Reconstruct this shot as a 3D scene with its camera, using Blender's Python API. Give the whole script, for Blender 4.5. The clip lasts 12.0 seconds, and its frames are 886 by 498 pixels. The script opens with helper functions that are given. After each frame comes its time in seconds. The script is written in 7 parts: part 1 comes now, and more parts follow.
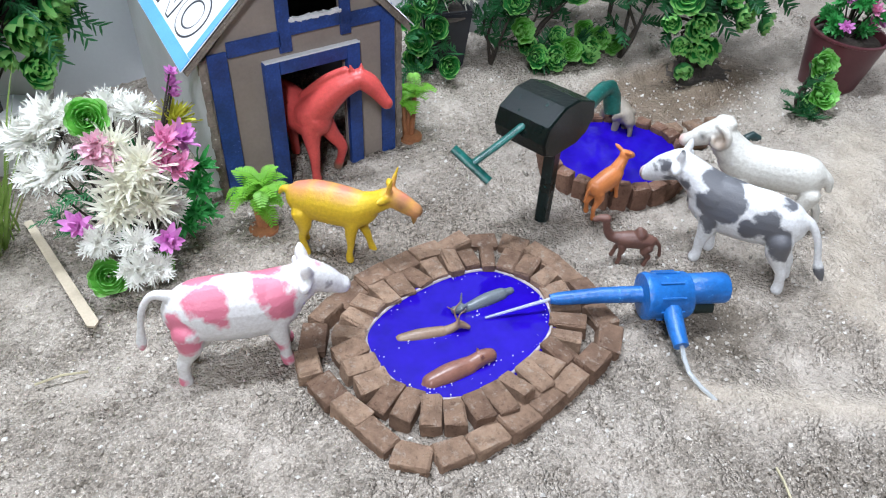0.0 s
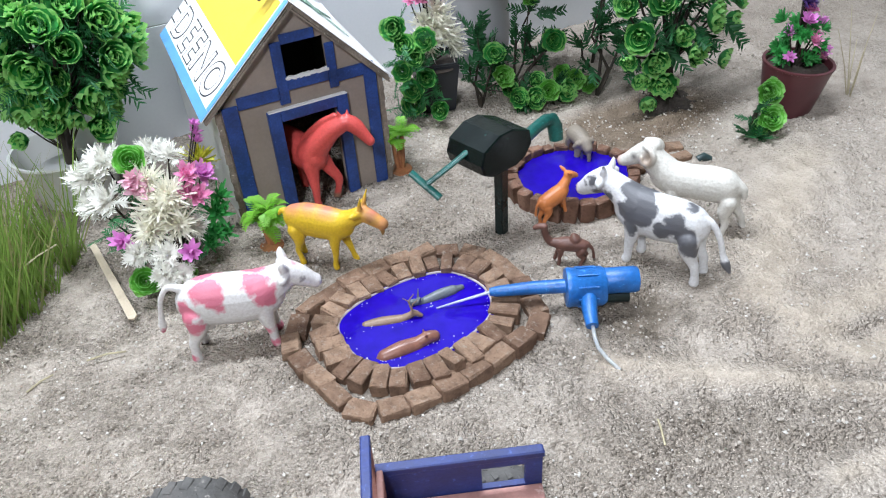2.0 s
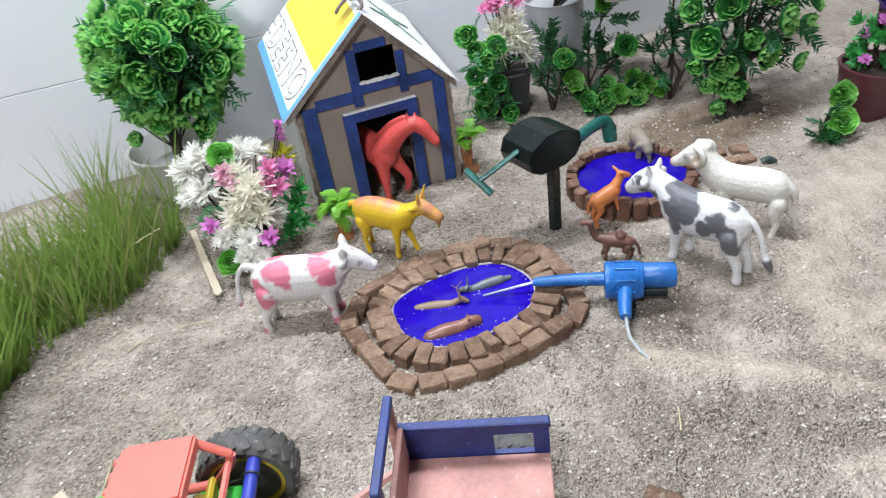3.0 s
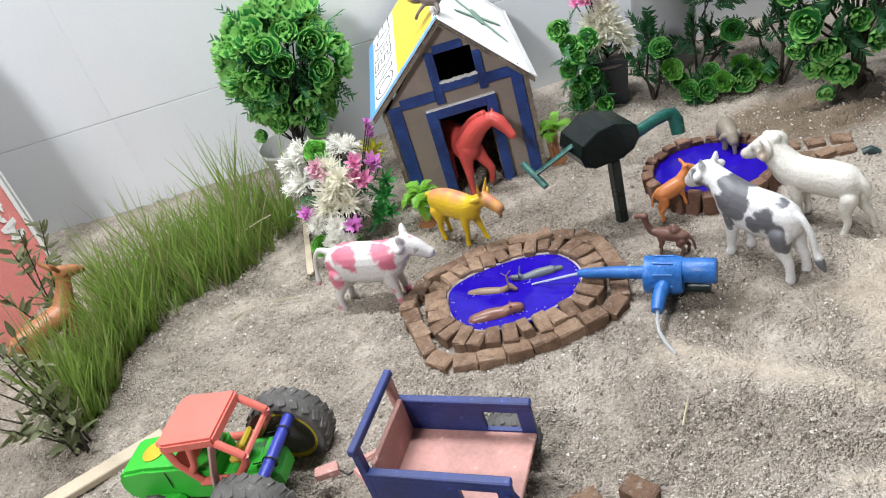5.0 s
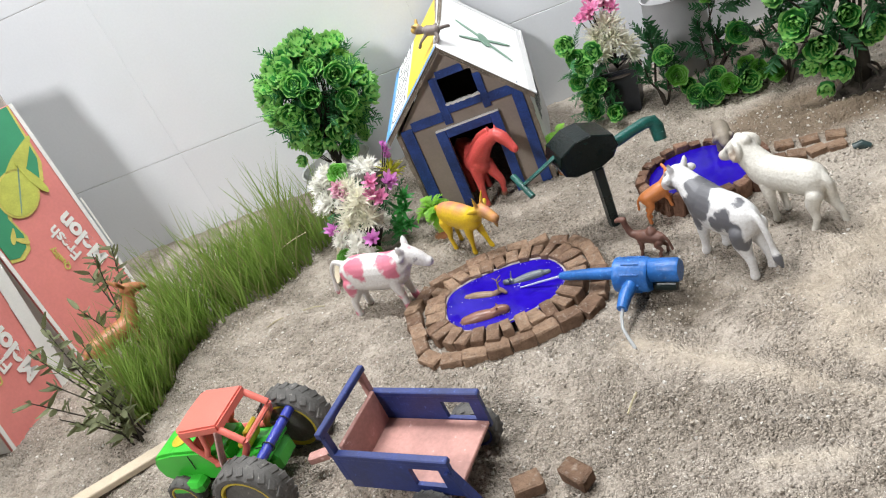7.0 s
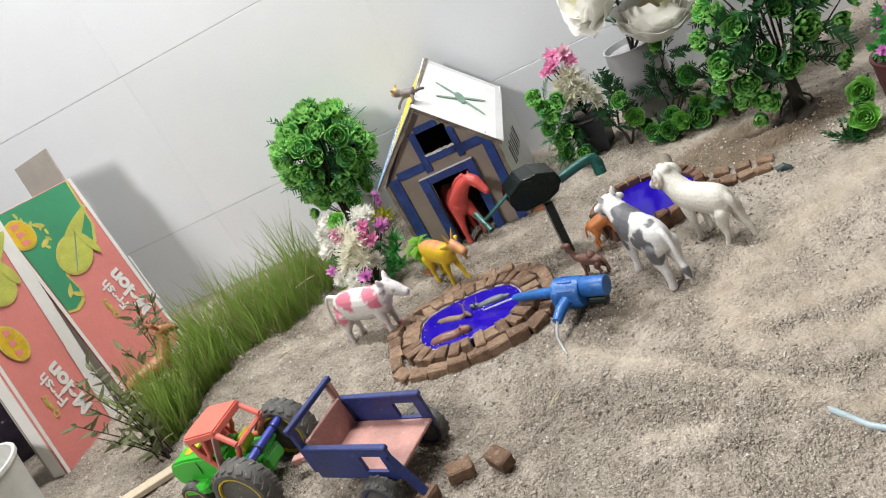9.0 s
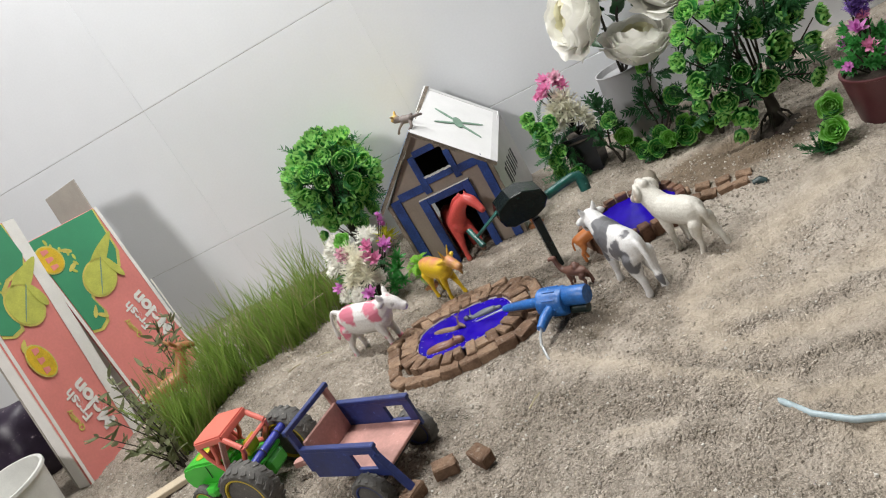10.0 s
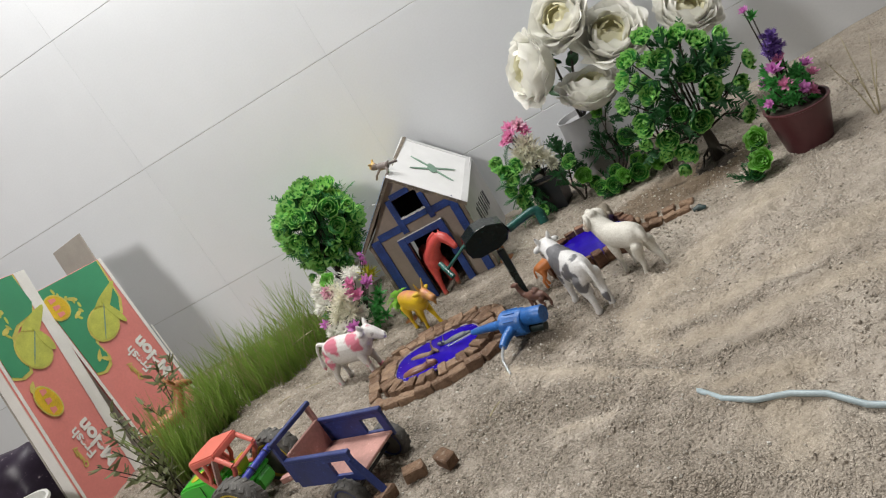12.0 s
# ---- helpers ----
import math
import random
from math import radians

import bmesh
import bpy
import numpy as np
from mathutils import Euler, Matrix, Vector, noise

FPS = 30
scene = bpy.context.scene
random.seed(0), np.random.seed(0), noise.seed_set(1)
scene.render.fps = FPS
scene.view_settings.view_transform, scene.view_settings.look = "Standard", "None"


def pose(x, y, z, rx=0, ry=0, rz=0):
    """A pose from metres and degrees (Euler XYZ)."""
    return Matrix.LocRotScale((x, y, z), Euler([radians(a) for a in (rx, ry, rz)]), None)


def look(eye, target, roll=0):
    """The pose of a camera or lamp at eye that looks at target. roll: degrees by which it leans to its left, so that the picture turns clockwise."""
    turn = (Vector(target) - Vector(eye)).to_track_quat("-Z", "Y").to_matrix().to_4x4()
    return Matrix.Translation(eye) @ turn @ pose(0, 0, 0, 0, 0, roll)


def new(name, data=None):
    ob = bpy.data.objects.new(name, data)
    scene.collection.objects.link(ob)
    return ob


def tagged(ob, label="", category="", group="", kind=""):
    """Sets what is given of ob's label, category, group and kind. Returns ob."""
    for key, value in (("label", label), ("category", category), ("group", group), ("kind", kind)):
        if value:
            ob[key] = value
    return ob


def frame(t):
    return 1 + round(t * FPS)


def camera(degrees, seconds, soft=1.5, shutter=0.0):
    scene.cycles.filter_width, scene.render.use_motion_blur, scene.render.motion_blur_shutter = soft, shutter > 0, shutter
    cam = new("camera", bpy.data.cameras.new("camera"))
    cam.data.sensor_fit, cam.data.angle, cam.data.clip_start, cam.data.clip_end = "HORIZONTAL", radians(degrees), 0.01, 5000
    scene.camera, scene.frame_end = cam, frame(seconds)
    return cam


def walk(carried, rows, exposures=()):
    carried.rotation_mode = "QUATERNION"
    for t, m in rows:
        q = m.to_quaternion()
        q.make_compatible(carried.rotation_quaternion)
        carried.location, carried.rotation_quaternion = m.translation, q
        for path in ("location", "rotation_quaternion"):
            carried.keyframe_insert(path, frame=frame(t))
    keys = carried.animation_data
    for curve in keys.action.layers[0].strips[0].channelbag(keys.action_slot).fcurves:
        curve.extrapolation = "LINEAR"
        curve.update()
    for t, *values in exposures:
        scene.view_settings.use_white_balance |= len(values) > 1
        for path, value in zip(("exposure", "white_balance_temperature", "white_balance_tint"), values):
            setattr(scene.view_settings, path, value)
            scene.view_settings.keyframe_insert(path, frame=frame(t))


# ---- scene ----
cam = camera(61.83, 12.0, soft=1.1, shutter=0.3)
PATH = [
    (0, (0.0040, 0.0004, 0.4023), (0.4437, 0.6195, -0.2483), 2.77),
    (0.5, (-0.0052, -0.0343, 0.4132), (0.4329, 0.6032, -0.2206), 2.01),
    (1, (-0.0037, -0.0770, 0.4257), (0.4013, 0.5937, -0.1956), 0.13),
    (1.5, (0.0090, -0.1234, 0.4400), (0.3841, 0.5762, -0.1682), -2.03),
    (2, (0.0351, -0.1629, 0.4509), (0.3950, 0.5545, -0.1455), -4.13),
    (2.5, (0.0463, -0.1985, 0.4593), (0.3706, 0.5448, -0.1258), -5.88),
    (3, (0.0705, -0.2371, 0.4659), (0.2924, 0.5497, -0.1100), -8.77),
    (3.5, (0.1029, -0.2728, 0.4731), (0.2191, 0.5445, -0.0914), -11.69),
    (5.5, (0.2480, -0.3188, 0.4706), (0.1710, 0.5228, -0.0641), -19.90),
    (6, (0.2848, -0.3318, 0.4712), (0.1680, 0.5117, -0.0531), -21.85),
    (6.5, (0.3116, -0.3533, 0.4704), (0.1517, 0.4939, -0.0362), -23.23),
    (8.5, (0.4377, -0.4731, 0.4536), (0.1965, 0.4098, 0.0505), -27.87),
    (9, (0.4707, -0.4969, 0.4472), (0.2176, 0.3919, 0.0651), -28.99),
    (9.5, (0.5009, -0.5271, 0.4380), (0.2367, 0.3709, 0.0863), -29.83),
    (10, (0.5203, -0.5488, 0.4323), (0.2455, 0.3532, 0.0992), -30.32),
    (10.5, (0.5332, -0.5692, 0.4275), (0.2526, 0.3370, 0.1112), -30.63),
    (11, (0.5476, -0.5909, 0.4218), (0.2629, 0.3200, 0.1232), -30.96),
    (11.5, (0.5624, -0.6098, 0.4144), (0.2853, 0.3087, 0.1323), -31.42),
    (12, (0.5704, -0.6435, 0.4115), (0.3229, 0.2875, 0.1431), -31.56),
]
EXPOSURES = [(0.0, -0.01, 5850, 11), (2.0, -0.02, 6000, 11), (3.5, -0.08, 6250, 11), (6.5, -0.07, 6600, 11), (9.5, -0.28, 6880, 11), (10.0, -0.38, 6900, 11), (11.0, -0.42, 6950, 11), (11.5, -0.43, 6980, 11), (12.0, -0.59, 7000, 11)]
walk(cam, [(t, look(eye, target, roll)) for t, eye, target, roll in PATH], EXPOSURES)

# ---- light ----
world = bpy.data.worlds.new("room_air")
scene.world = world
world.use_nodes = True
world.node_tree.nodes["Background"].inputs[0].default_value = (0.85, 0.92, 1.0, 1)
world.node_tree.nodes["Background"].inputs[1].default_value = 0.010


def area_lamp(name, size, size_y, watts, colour, m):
    data = bpy.data.lights.new(name, "AREA")
    data.shape, data.size, data.size_y, data.energy, data.color = "RECTANGLE", size, size_y, watts, colour
    ob = new(name, data)
    ob.matrix_world = m
    return ob


area_lamp("tube_light", 1.1, 0.08, 35.0, (0.93, 0.97, 1.0), look((0.18, 0.575, 1.50), (0.16, 0.36, 0.0)))
area_lamp("ceiling_light", 0.30, 0.30, 27.0, (0.97, 0.98, 1.0), look((-0.66, -0.80, 1.50), (-0.1, 0.5, 0.1)))


# ---- materials ----
def node_mat(name):
    m = bpy.data.materials.new(name)
    m.use_nodes = True
    nt = m.node_tree
    return m, nt, nt.nodes["Principled BSDF"]


def noise_node(nt, coords, scale, detail=4.0, rough=0.6, kind="ShaderNodeTexNoise"):
    n = nt.nodes.new(kind)
    n.inputs["Scale"].default_value = scale
    if kind == "ShaderNodeTexNoise":
        n.inputs["Detail"].default_value, n.inputs["Roughness"].default_value = detail, rough
    nt.links.new(coords, n.inputs["Vector"])
    return n


def ramp_node(nt, fac, stops):
    r = nt.nodes.new("ShaderNodeValToRGB")
    while len(r.color_ramp.elements) < len(stops):
        r.color_ramp.elements.new(0.5)
    for e, (p, c) in zip(r.color_ramp.elements, stops):
        e.position, e.color = p, (*c, 1)
    nt.links.new(fac, r.inputs[0])
    return r


def mix_node(nt, fac, a, b, mode="MIX"):
    n = nt.nodes.new("ShaderNodeMix")
    n.data_type, n.blend_type = "RGBA", mode
    for sock, v in ((n.inputs[0], fac), (n.inputs[6], a), (n.inputs[7], b)):
        if isinstance(v, (int, float)):
            sock.default_value = v
        elif isinstance(v, tuple):
            sock.default_value = (*v[:3], 1)
        else:
            nt.links.new(v, sock)
    return n.outputs[2]


def bump_node(nt, bsdf, height, strength, distance):
    b = nt.nodes.new("ShaderNodeBump")
    b.inputs["Strength"].default_value, b.inputs["Distance"].default_value = strength, distance
    nt.links.new(height, b.inputs["Height"])
    nt.links.new(b.outputs[0], bsdf.inputs["Normal"])


def coords_of(nt, kind="Object"):
    return nt.nodes.new("ShaderNodeTexCoord").outputs[kind]


def shade(c, k):
    return tuple(min(1.0, v * k) for v in c)


def surface(name, colour, rough=0.5, spot=None, large=30.0, small=500.0, vary=0.25, bump=0.3, depth=0.0006, metal=0.0, per_object=0.0, sheen=0.0):
    """A surface with large stains and fine grain. spot: a second colour that shows through in worn patches."""
    m, nt, bsdf = node_mat(name)
    co = coords_of(nt)
    big, fine = noise_node(nt, co, large), noise_node(nt, co, small, 3.0)
    base = ramp_node(nt, big.outputs[0], [(0.3, shade(colour, 1 - vary)), (0.7, shade(colour, 1 + vary * 0.6))]).outputs[0]
    grain = ramp_node(nt, fine.outputs[0], [(0.3, (1 - vary * 0.7,) * 3), (0.7, (1.0,) * 3)]).outputs[0]
    base = mix_node(nt, 1.0, base, grain, "MULTIPLY")
    if spot:
        worn = noise_node(nt, co, large * 4, 6.0, 0.7)
        mask = ramp_node(nt, worn.outputs[0], [(0.62, (0, 0, 0)), (0.68, (1, 1, 1))]).outputs[0]
        base = mix_node(nt, mask, base, spot)
    if per_object:
        info = nt.nodes.new("ShaderNodeObjectInfo")
        tone = ramp_node(nt, info.outputs["Random"], [(0.0, (1 - per_object,) * 3), (1.0, (1.0, 1.0, 1.0))]).outputs[0]
        base = mix_node(nt, 1.0, base, tone, "MULTIPLY")
    nt.links.new(base, bsdf.inputs["Base Color"])
    r = nt.nodes.new("ShaderNodeMapRange")
    r.inputs[3].default_value, r.inputs[4].default_value = max(0.03, rough - 0.1), min(1.0, rough + 0.12)
    nt.links.new(big.outputs[0], r.inputs[0])
    nt.links.new(r.outputs[0], bsdf.inputs["Roughness"])
    bsdf.inputs["Metallic"].default_value = metal
    if bump:
        bump_node(nt, bsdf, fine.outputs[0], bump, depth)
    return m


def patched(name, base, patches, spot, rough=0.45, wobble=0.012, soft=0.004, more=(), wrinkle=0.0):
    """Moulded plastic painted in patches: balls of another colour with ragged edges. more: (colour, patches) laid over."""
    m, nt, bsdf = node_mat(name)
    co = coords_of(nt)
    warp = noise_node(nt, co, 60.0, 4.0, 0.6)
    sub = nt.nodes.new("ShaderNodeVectorMath")
    sub.operation = "MULTIPLY_ADD"
    nt.links.new(warp.outputs["Color"], sub.inputs[0])
    sub.inputs[1].default_value = (wobble * 2,) * 3
    sub.inputs[2].default_value = (-wobble,) * 3
    add = nt.nodes.new("ShaderNodeVectorMath")
    nt.links.new(co, add.inputs[0])
    nt.links.new(sub.outputs[0], add.inputs[1])
    fine = noise_node(nt, co, 420.0, 3.0)
    grain = ramp_node(nt, fine.outputs[0], [(0.25, (0.8, 0.78, 0.76)), (0.65, (1, 1, 1))]).outputs[0]
    out = mix_node(nt, 1.0, base, grain, "MULTIPLY")
    for colour, balls in ((spot, patches), *more):
        total = None
        for x, y, z, r in balls:
            d = nt.nodes.new("ShaderNodeVectorMath")
            d.operation = "DISTANCE"
            nt.links.new(add.outputs[0], d.inputs[0])
            d.inputs[1].default_value = (x, y, z)
            f = nt.nodes.new("ShaderNodeMapRange")
            f.inputs[1].default_value, f.inputs[2].default_value, f.inputs[3].default_value, f.inputs[4].default_value = r + soft, r - soft, 0, 1
            nt.links.new(d.outputs["Value"], f.inputs[0])
            if total is None:
                total = f.outputs[0]
            else:
                mx = nt.nodes.new("ShaderNodeMath")
                mx.operation = "MAXIMUM"
                nt.links.new(total, mx.inputs[0])
                nt.links.new(f.outputs[0], mx.inputs[1])
                total = mx.outputs[0]
        out = mix_node(nt, total, out, colour)
    nt.links.new(out, bsdf.inputs["Base Color"])
    bsdf.inputs["Roughness"].default_value = rough
    if wrinkle:
        bump_node(nt, bsdf, noise_node(nt, co, 170.0, 3.0, 0.6).outputs[0], 0.7, wrinkle)
    else:
        bump_node(nt, bsdf, fine.outputs[0], 0.5, 0.0007)
    return m


def sand_material():
    """Pale dust with clots of coarse dark and white grains."""
    m, nt, bsdf = node_mat("sand")
    co = coords_of(nt)
    big, mid = noise_node(nt, co, 4.0, 4.0), noise_node(nt, co, 46.0, 5.0, 0.7)
    where = noise_node(nt, co, 11.0, 5.0, 0.7)
    clot, grit = noise_node(nt, co, 310.0, kind="ShaderNodeTexVoronoi"), noise_node(nt, co, 600.0, kind="ShaderNodeTexVoronoi")
    fine = noise_node(nt, co, 1100.0, 2.0)
    tone = ramp_node(nt, big.outputs[0], [(0.35, (0.430, 0.375, 0.315)), (0.65, (0.545, 0.484, 0.418))]).outputs[0]
    tone = mix_node(nt, 1.0, tone, ramp_node(nt, mid.outputs[0], [(0.30, (0.78, 0.77, 0.75)), (0.58, (1, 1, 1))]).outputs[0], "MULTIPLY")
    patch = ramp_node(nt, where.outputs[0], [(0.36, (0.18, 0.18, 0.18)), (0.62, (1.0, 1.0, 1.0))]).outputs[0]
    # towards the open end the sand is finer and dustier
    along_x = nt.nodes.new("ShaderNodeSeparateXYZ")
    nt.links.new(co, along_x.inputs[0])
    finer = nt.nodes.new("ShaderNodeMapRange")
    finer.inputs[1].default_value, finer.inputs[2].default_value, finer.inputs[3].default_value, finer.inputs[4].default_value = 0.36, 0.68, 1.0, 0.42
    nt.links.new(along_x.outputs["X"], finer.inputs[0])
    patch = mix_node(nt, 1.0, patch, finer.outputs[0], "MULTIPLY")
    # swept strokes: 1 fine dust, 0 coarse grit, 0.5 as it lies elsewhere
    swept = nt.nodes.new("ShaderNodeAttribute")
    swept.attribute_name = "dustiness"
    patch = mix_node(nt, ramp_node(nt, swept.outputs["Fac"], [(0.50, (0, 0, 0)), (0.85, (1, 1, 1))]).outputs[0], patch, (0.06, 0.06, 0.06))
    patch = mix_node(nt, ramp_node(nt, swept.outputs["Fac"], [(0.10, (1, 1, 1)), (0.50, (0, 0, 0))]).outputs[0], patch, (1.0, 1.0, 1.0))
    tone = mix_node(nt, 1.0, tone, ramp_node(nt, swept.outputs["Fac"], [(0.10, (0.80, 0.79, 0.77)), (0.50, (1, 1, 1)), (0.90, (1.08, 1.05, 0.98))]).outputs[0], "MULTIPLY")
    for cells, stops in (
        (clot, [(0.0, (0.50, 0.48, 0.45)), (0.14, (0.80, 0.79, 0.77)), (0.40, (0.97, 0.96, 0.95)), (0.90, (1.05, 1.04, 1.03)), (0.98, (1.22, 1.21, 1.19))]),
        (grit, [(0.0, (0.48, 0.46, 0.43)), (0.13, (0.80, 0.79, 0.77)), (0.34, (0.99, 0.98, 0.97)), (0.86, (1.03, 1.02, 1.01)), (0.96, (1.28, 1.26, 1.22))]),
    ):
        sep = nt.nodes.new("ShaderNodeSeparateColor")
        nt.links.new(cells.outputs["Color"], sep.inputs[0])
        stone = ramp_node(nt, sep.outputs[0], stops).outputs[0]
        tone = mix_node(nt, 1.0, tone, mix_node(nt, patch, (1.0, 1.0, 1.0), stone), "MULTIPLY")
    tone = mix_node(nt, 1.0, tone, ramp_node(nt, fine.outputs[0], [(0.3, (0.82, 0.82, 0.82)), (0.7, (1.08, 1.08, 1.08))]).outputs[0], "MULTIPLY")
    # sand wetted by the pump
    away = nt.nodes.new("ShaderNodeVectorMath")
    away.operation = "DISTANCE"
    nt.links.new(co, away.inputs[0])
    away.inputs[1].default_value = (0.405, 0.205, 0.0)
    ragged = nt.nodes.new("ShaderNodeMath")
    ragged.operation = "MULTIPLY_ADD"
    nt.links.new(mid.outputs[0], ragged.inputs[0])
    ragged.inputs[1].default_value = 0.06
    nt.links.new(away.outputs["Value"], ragged.inputs[2])
    damp = ramp_node(nt, ragged.outputs[0], [(0.058, (0.55, 0.53, 0.50)), (0.082, (1, 1, 1))]).outputs[0]
    tone = mix_node(nt, 1.0, tone, damp, "MULTIPLY")
    # brown damp earth between the channel and the bushes, bush shadow painted in
    bank = nt.nodes.new("ShaderNodeVectorMath")
    bank.operation = "MULTIPLY_ADD"
    nt.links.new(co, bank.inputs[0])
    bank.inputs[1].default_value, bank.inputs[2].default_value = (0.48, 1.0, 0.0), (-0.3100, -0.475, 0.0)
    reach = nt.nodes.new("ShaderNodeVectorMath")
    reach.operation = "LENGTH"
    nt.links.new(bank.outputs[0], reach.inputs[0])
    edge = nt.nodes.new("ShaderNodeMath")
    edge.operation = "MULTIPLY_ADD"
    nt.links.new(where.outputs[0], edge.inputs[0])
    edge.inputs[1].default_value = 0.06
    nt.links.new(reach.outputs["Value"], edge.inputs[2])
    tone = mix_node(nt, 1.0, tone, ramp_node(nt, edge.outputs[0], [(0.076, (0.50, 0.44, 0.38)), (0.104, (1, 1, 1))]).outputs[0], "MULTIPLY")
    nt.links.new(tone, bsdf.inputs["Base Color"])
    bsdf.inputs["Roughness"].default_value = 0.95
    bsdf.inputs["Specular IOR Level"].default_value = 0.2
    crumbs = noise_node(nt, co, 190.0, 3.0, 0.6)
    crumbly = nt.nodes.new("ShaderNodeMath")
    crumbly.operation = "MULTIPLY_ADD"
    nt.links.new(crumbs.outputs[0], crumbly.inputs[0])
    crumbly.inputs[1].default_value = 0.7
    nt.links.new(mid.outputs[0], crumbly.inputs[2])
    height = crumbly.outputs[0]
    for cells, weight in ((clot, -1.1), (grit, -0.9)):
        lump = nt.nodes.new("ShaderNodeMath")
        lump.operation = "MULTIPLY"
        nt.links.new(cells.outputs["Distance"], lump.inputs[0])
        nt.links.new(patch, lump.inputs[1])
        h = nt.nodes.new("ShaderNodeMath")
        h.operation = "MULTIPLY_ADD"
        nt.links.new(lump.outputs[0], h.inputs[0])
        h.inputs[1].default_value = weight
        nt.links.new(height, h.inputs[2])
        height = h.outputs[0]
    bump_node(nt, bsdf, height, 1.0, 0.0050)
    return m


def brick_material(name, dark, light):
    """Hand-made clay: each brick of its own tone, pitted, with pale dust caught on its upper sides."""
    m, nt, bsdf = node_mat(name)
    co = coords_of(nt)
    info, geo = nt.nodes.new("ShaderNodeObjectInfo"), nt.nodes.new("ShaderNodeNewGeometry")
    tone = ramp_node(nt, info.outputs["Random"], [(0.0, dark), (1.0, light)]).outputs[0]
    shift = nt.nodes.new("ShaderNodeVectorMath")
    nt.links.new(co, shift.inputs[0])
    nt.links.new(info.outputs["Location"], shift.inputs[1])
    at = shift.outputs[0]
    stain, pits, fine = noise_node(nt, at, 70.0, 5.0, 0.65), noise_node(nt, at, 260.0, 5.0, 0.75), noise_node(nt, at, 900.0, 3.0)
    tone = mix_node(nt, 1.0, tone, ramp_node(nt, stain.outputs[0], [(0.3, (0.62, 0.58, 0.56)), (0.65, (1.15, 1.13, 1.1))]).outputs[0], "MULTIPLY")
    tone = mix_node(nt, 1.0, tone, ramp_node(nt, pits.outputs[0], [(0.30, (0.50, 0.48, 0.47)), (0.46, (1.0, 1.0, 1.0))]).outputs[0], "MULTIPLY")
    sep = nt.nodes.new("ShaderNodeSeparateXYZ")
    nt.links.new(geo.outputs["Normal"], sep.inputs[0])
    up = nt.nodes.new("ShaderNodeMapRange")
    up.inputs[1].default_value, up.inputs[2].default_value = 0.3, 1.0
    nt.links.new(sep.outputs["Z"], up.inputs[0])
    dust = nt.nodes.new("ShaderNodeMath")
    dust.operation = "MULTIPLY"
    nt.links.new(up.outputs[0], dust.inputs[0])
    nt.links.new(ramp_node(nt, noise_node(nt, at, 160.0, 6.0, 0.75).outputs[0], [(0.54, (0, 0, 0)), (0.72, (0.75, 0.75, 0.75))]).outputs[0], dust.inputs[1])
    tone = mix_node(nt, dust.outputs[0], tone, (0.46, 0.40, 0.33))
    nt.links.new(tone, bsdf.inputs["Base Color"])
    bsdf.inputs["Roughness"].default_value = 0.92
    bsdf.inputs["Specular IOR Level"].default_value = 0.25
    both_h = nt.nodes.new("ShaderNodeMath")
    both_h.operation = "MULTIPLY_ADD"
    nt.links.new(fine.outputs[0], both_h.inputs[0])
    both_h.inputs[1].default_value = 0.4
    nt.links.new(pits.outputs[0], both_h.inputs[2])
    bump_node(nt, bsdf, both_h.outputs[0], 1.0, 0.0030)
    return m


def clear_material(name, tint, rough=0.08, alpha=0.35):
    m, nt, bsdf = node_mat(name)
    bsdf.inputs["Base Color"].default_value = (*tint, 1)
    bsdf.inputs["Roughness"].default_value = rough
    bsdf.inputs["IOR"].default_value = 1.35
    bsdf.inputs["Transmission Weight"].default_value = 1 - alpha
    return m


def water_material():
    m, nt, bsdf = node_mat("dyed_water")
    co = coords_of(nt)
    n = noise_node(nt, co, 60.0, 2.0)
    c = ramp_node(nt, n.outputs[0], [(0.3, (0.011, 0.003, 0.25)), (0.7, (0.018, 0.005, 0.35))]).outputs[0]
    nt.links.new(c, bsdf.inputs["Base Color"])
    bsdf.inputs["Roughness"].default_value = 0.06
    bsdf.inputs["IOR"].default_value = 1.33
    bump_node(nt, bsdf, n.outputs[0], 0.12, 0.002)
    return m


SAND = sand_material()
def grit_material():
    m, nt, bsdf = node_mat("grit")
    geo = nt.nodes.new("ShaderNodeNewGeometry")
    c = ramp_node(nt, geo.outputs["Random Per Island"], [(0.0, (0.20, 0.175, 0.145)), (0.15, (0.37, 0.325, 0.27)), (0.8, (0.48, 0.43, 0.37)), (1.0, (0.68, 0.65, 0.60))]).outputs[0]
    nt.links.new(c, bsdf.inputs["Base Color"])
    bsdf.inputs["Roughness"].default_value = 0.85
    return m


GRIT = grit_material()
TILE = surface("glazed_wall_tile", (0.78, 0.805, 0.84), 0.22, large=2.5, small=260, vary=0.05, bump=0.05, depth=0.0005)
GROUT = surface("grout", (0.70, 0.70, 0.69), 0.9, vary=0.2)
PLASTER = surface("plain_plaster", (0.40, 0.40, 0.39), 0.85, large=3, vary=0.08)
BRICK = brick_material("clay_brick", (0.215, 0.135, 0.092), (0.400, 0.275, 0.190))
BRICK_DARK = brick_material("damp_clay_brick", (0.165, 0.088, 0.062), (0.320, 0.190, 0.130))
WATER = water_material()
CARDBOARD = surface("brown_cardboard", (0.30, 0.25, 0.21), 0.85, large=22, small=300, vary=0.14, bump=0.25)
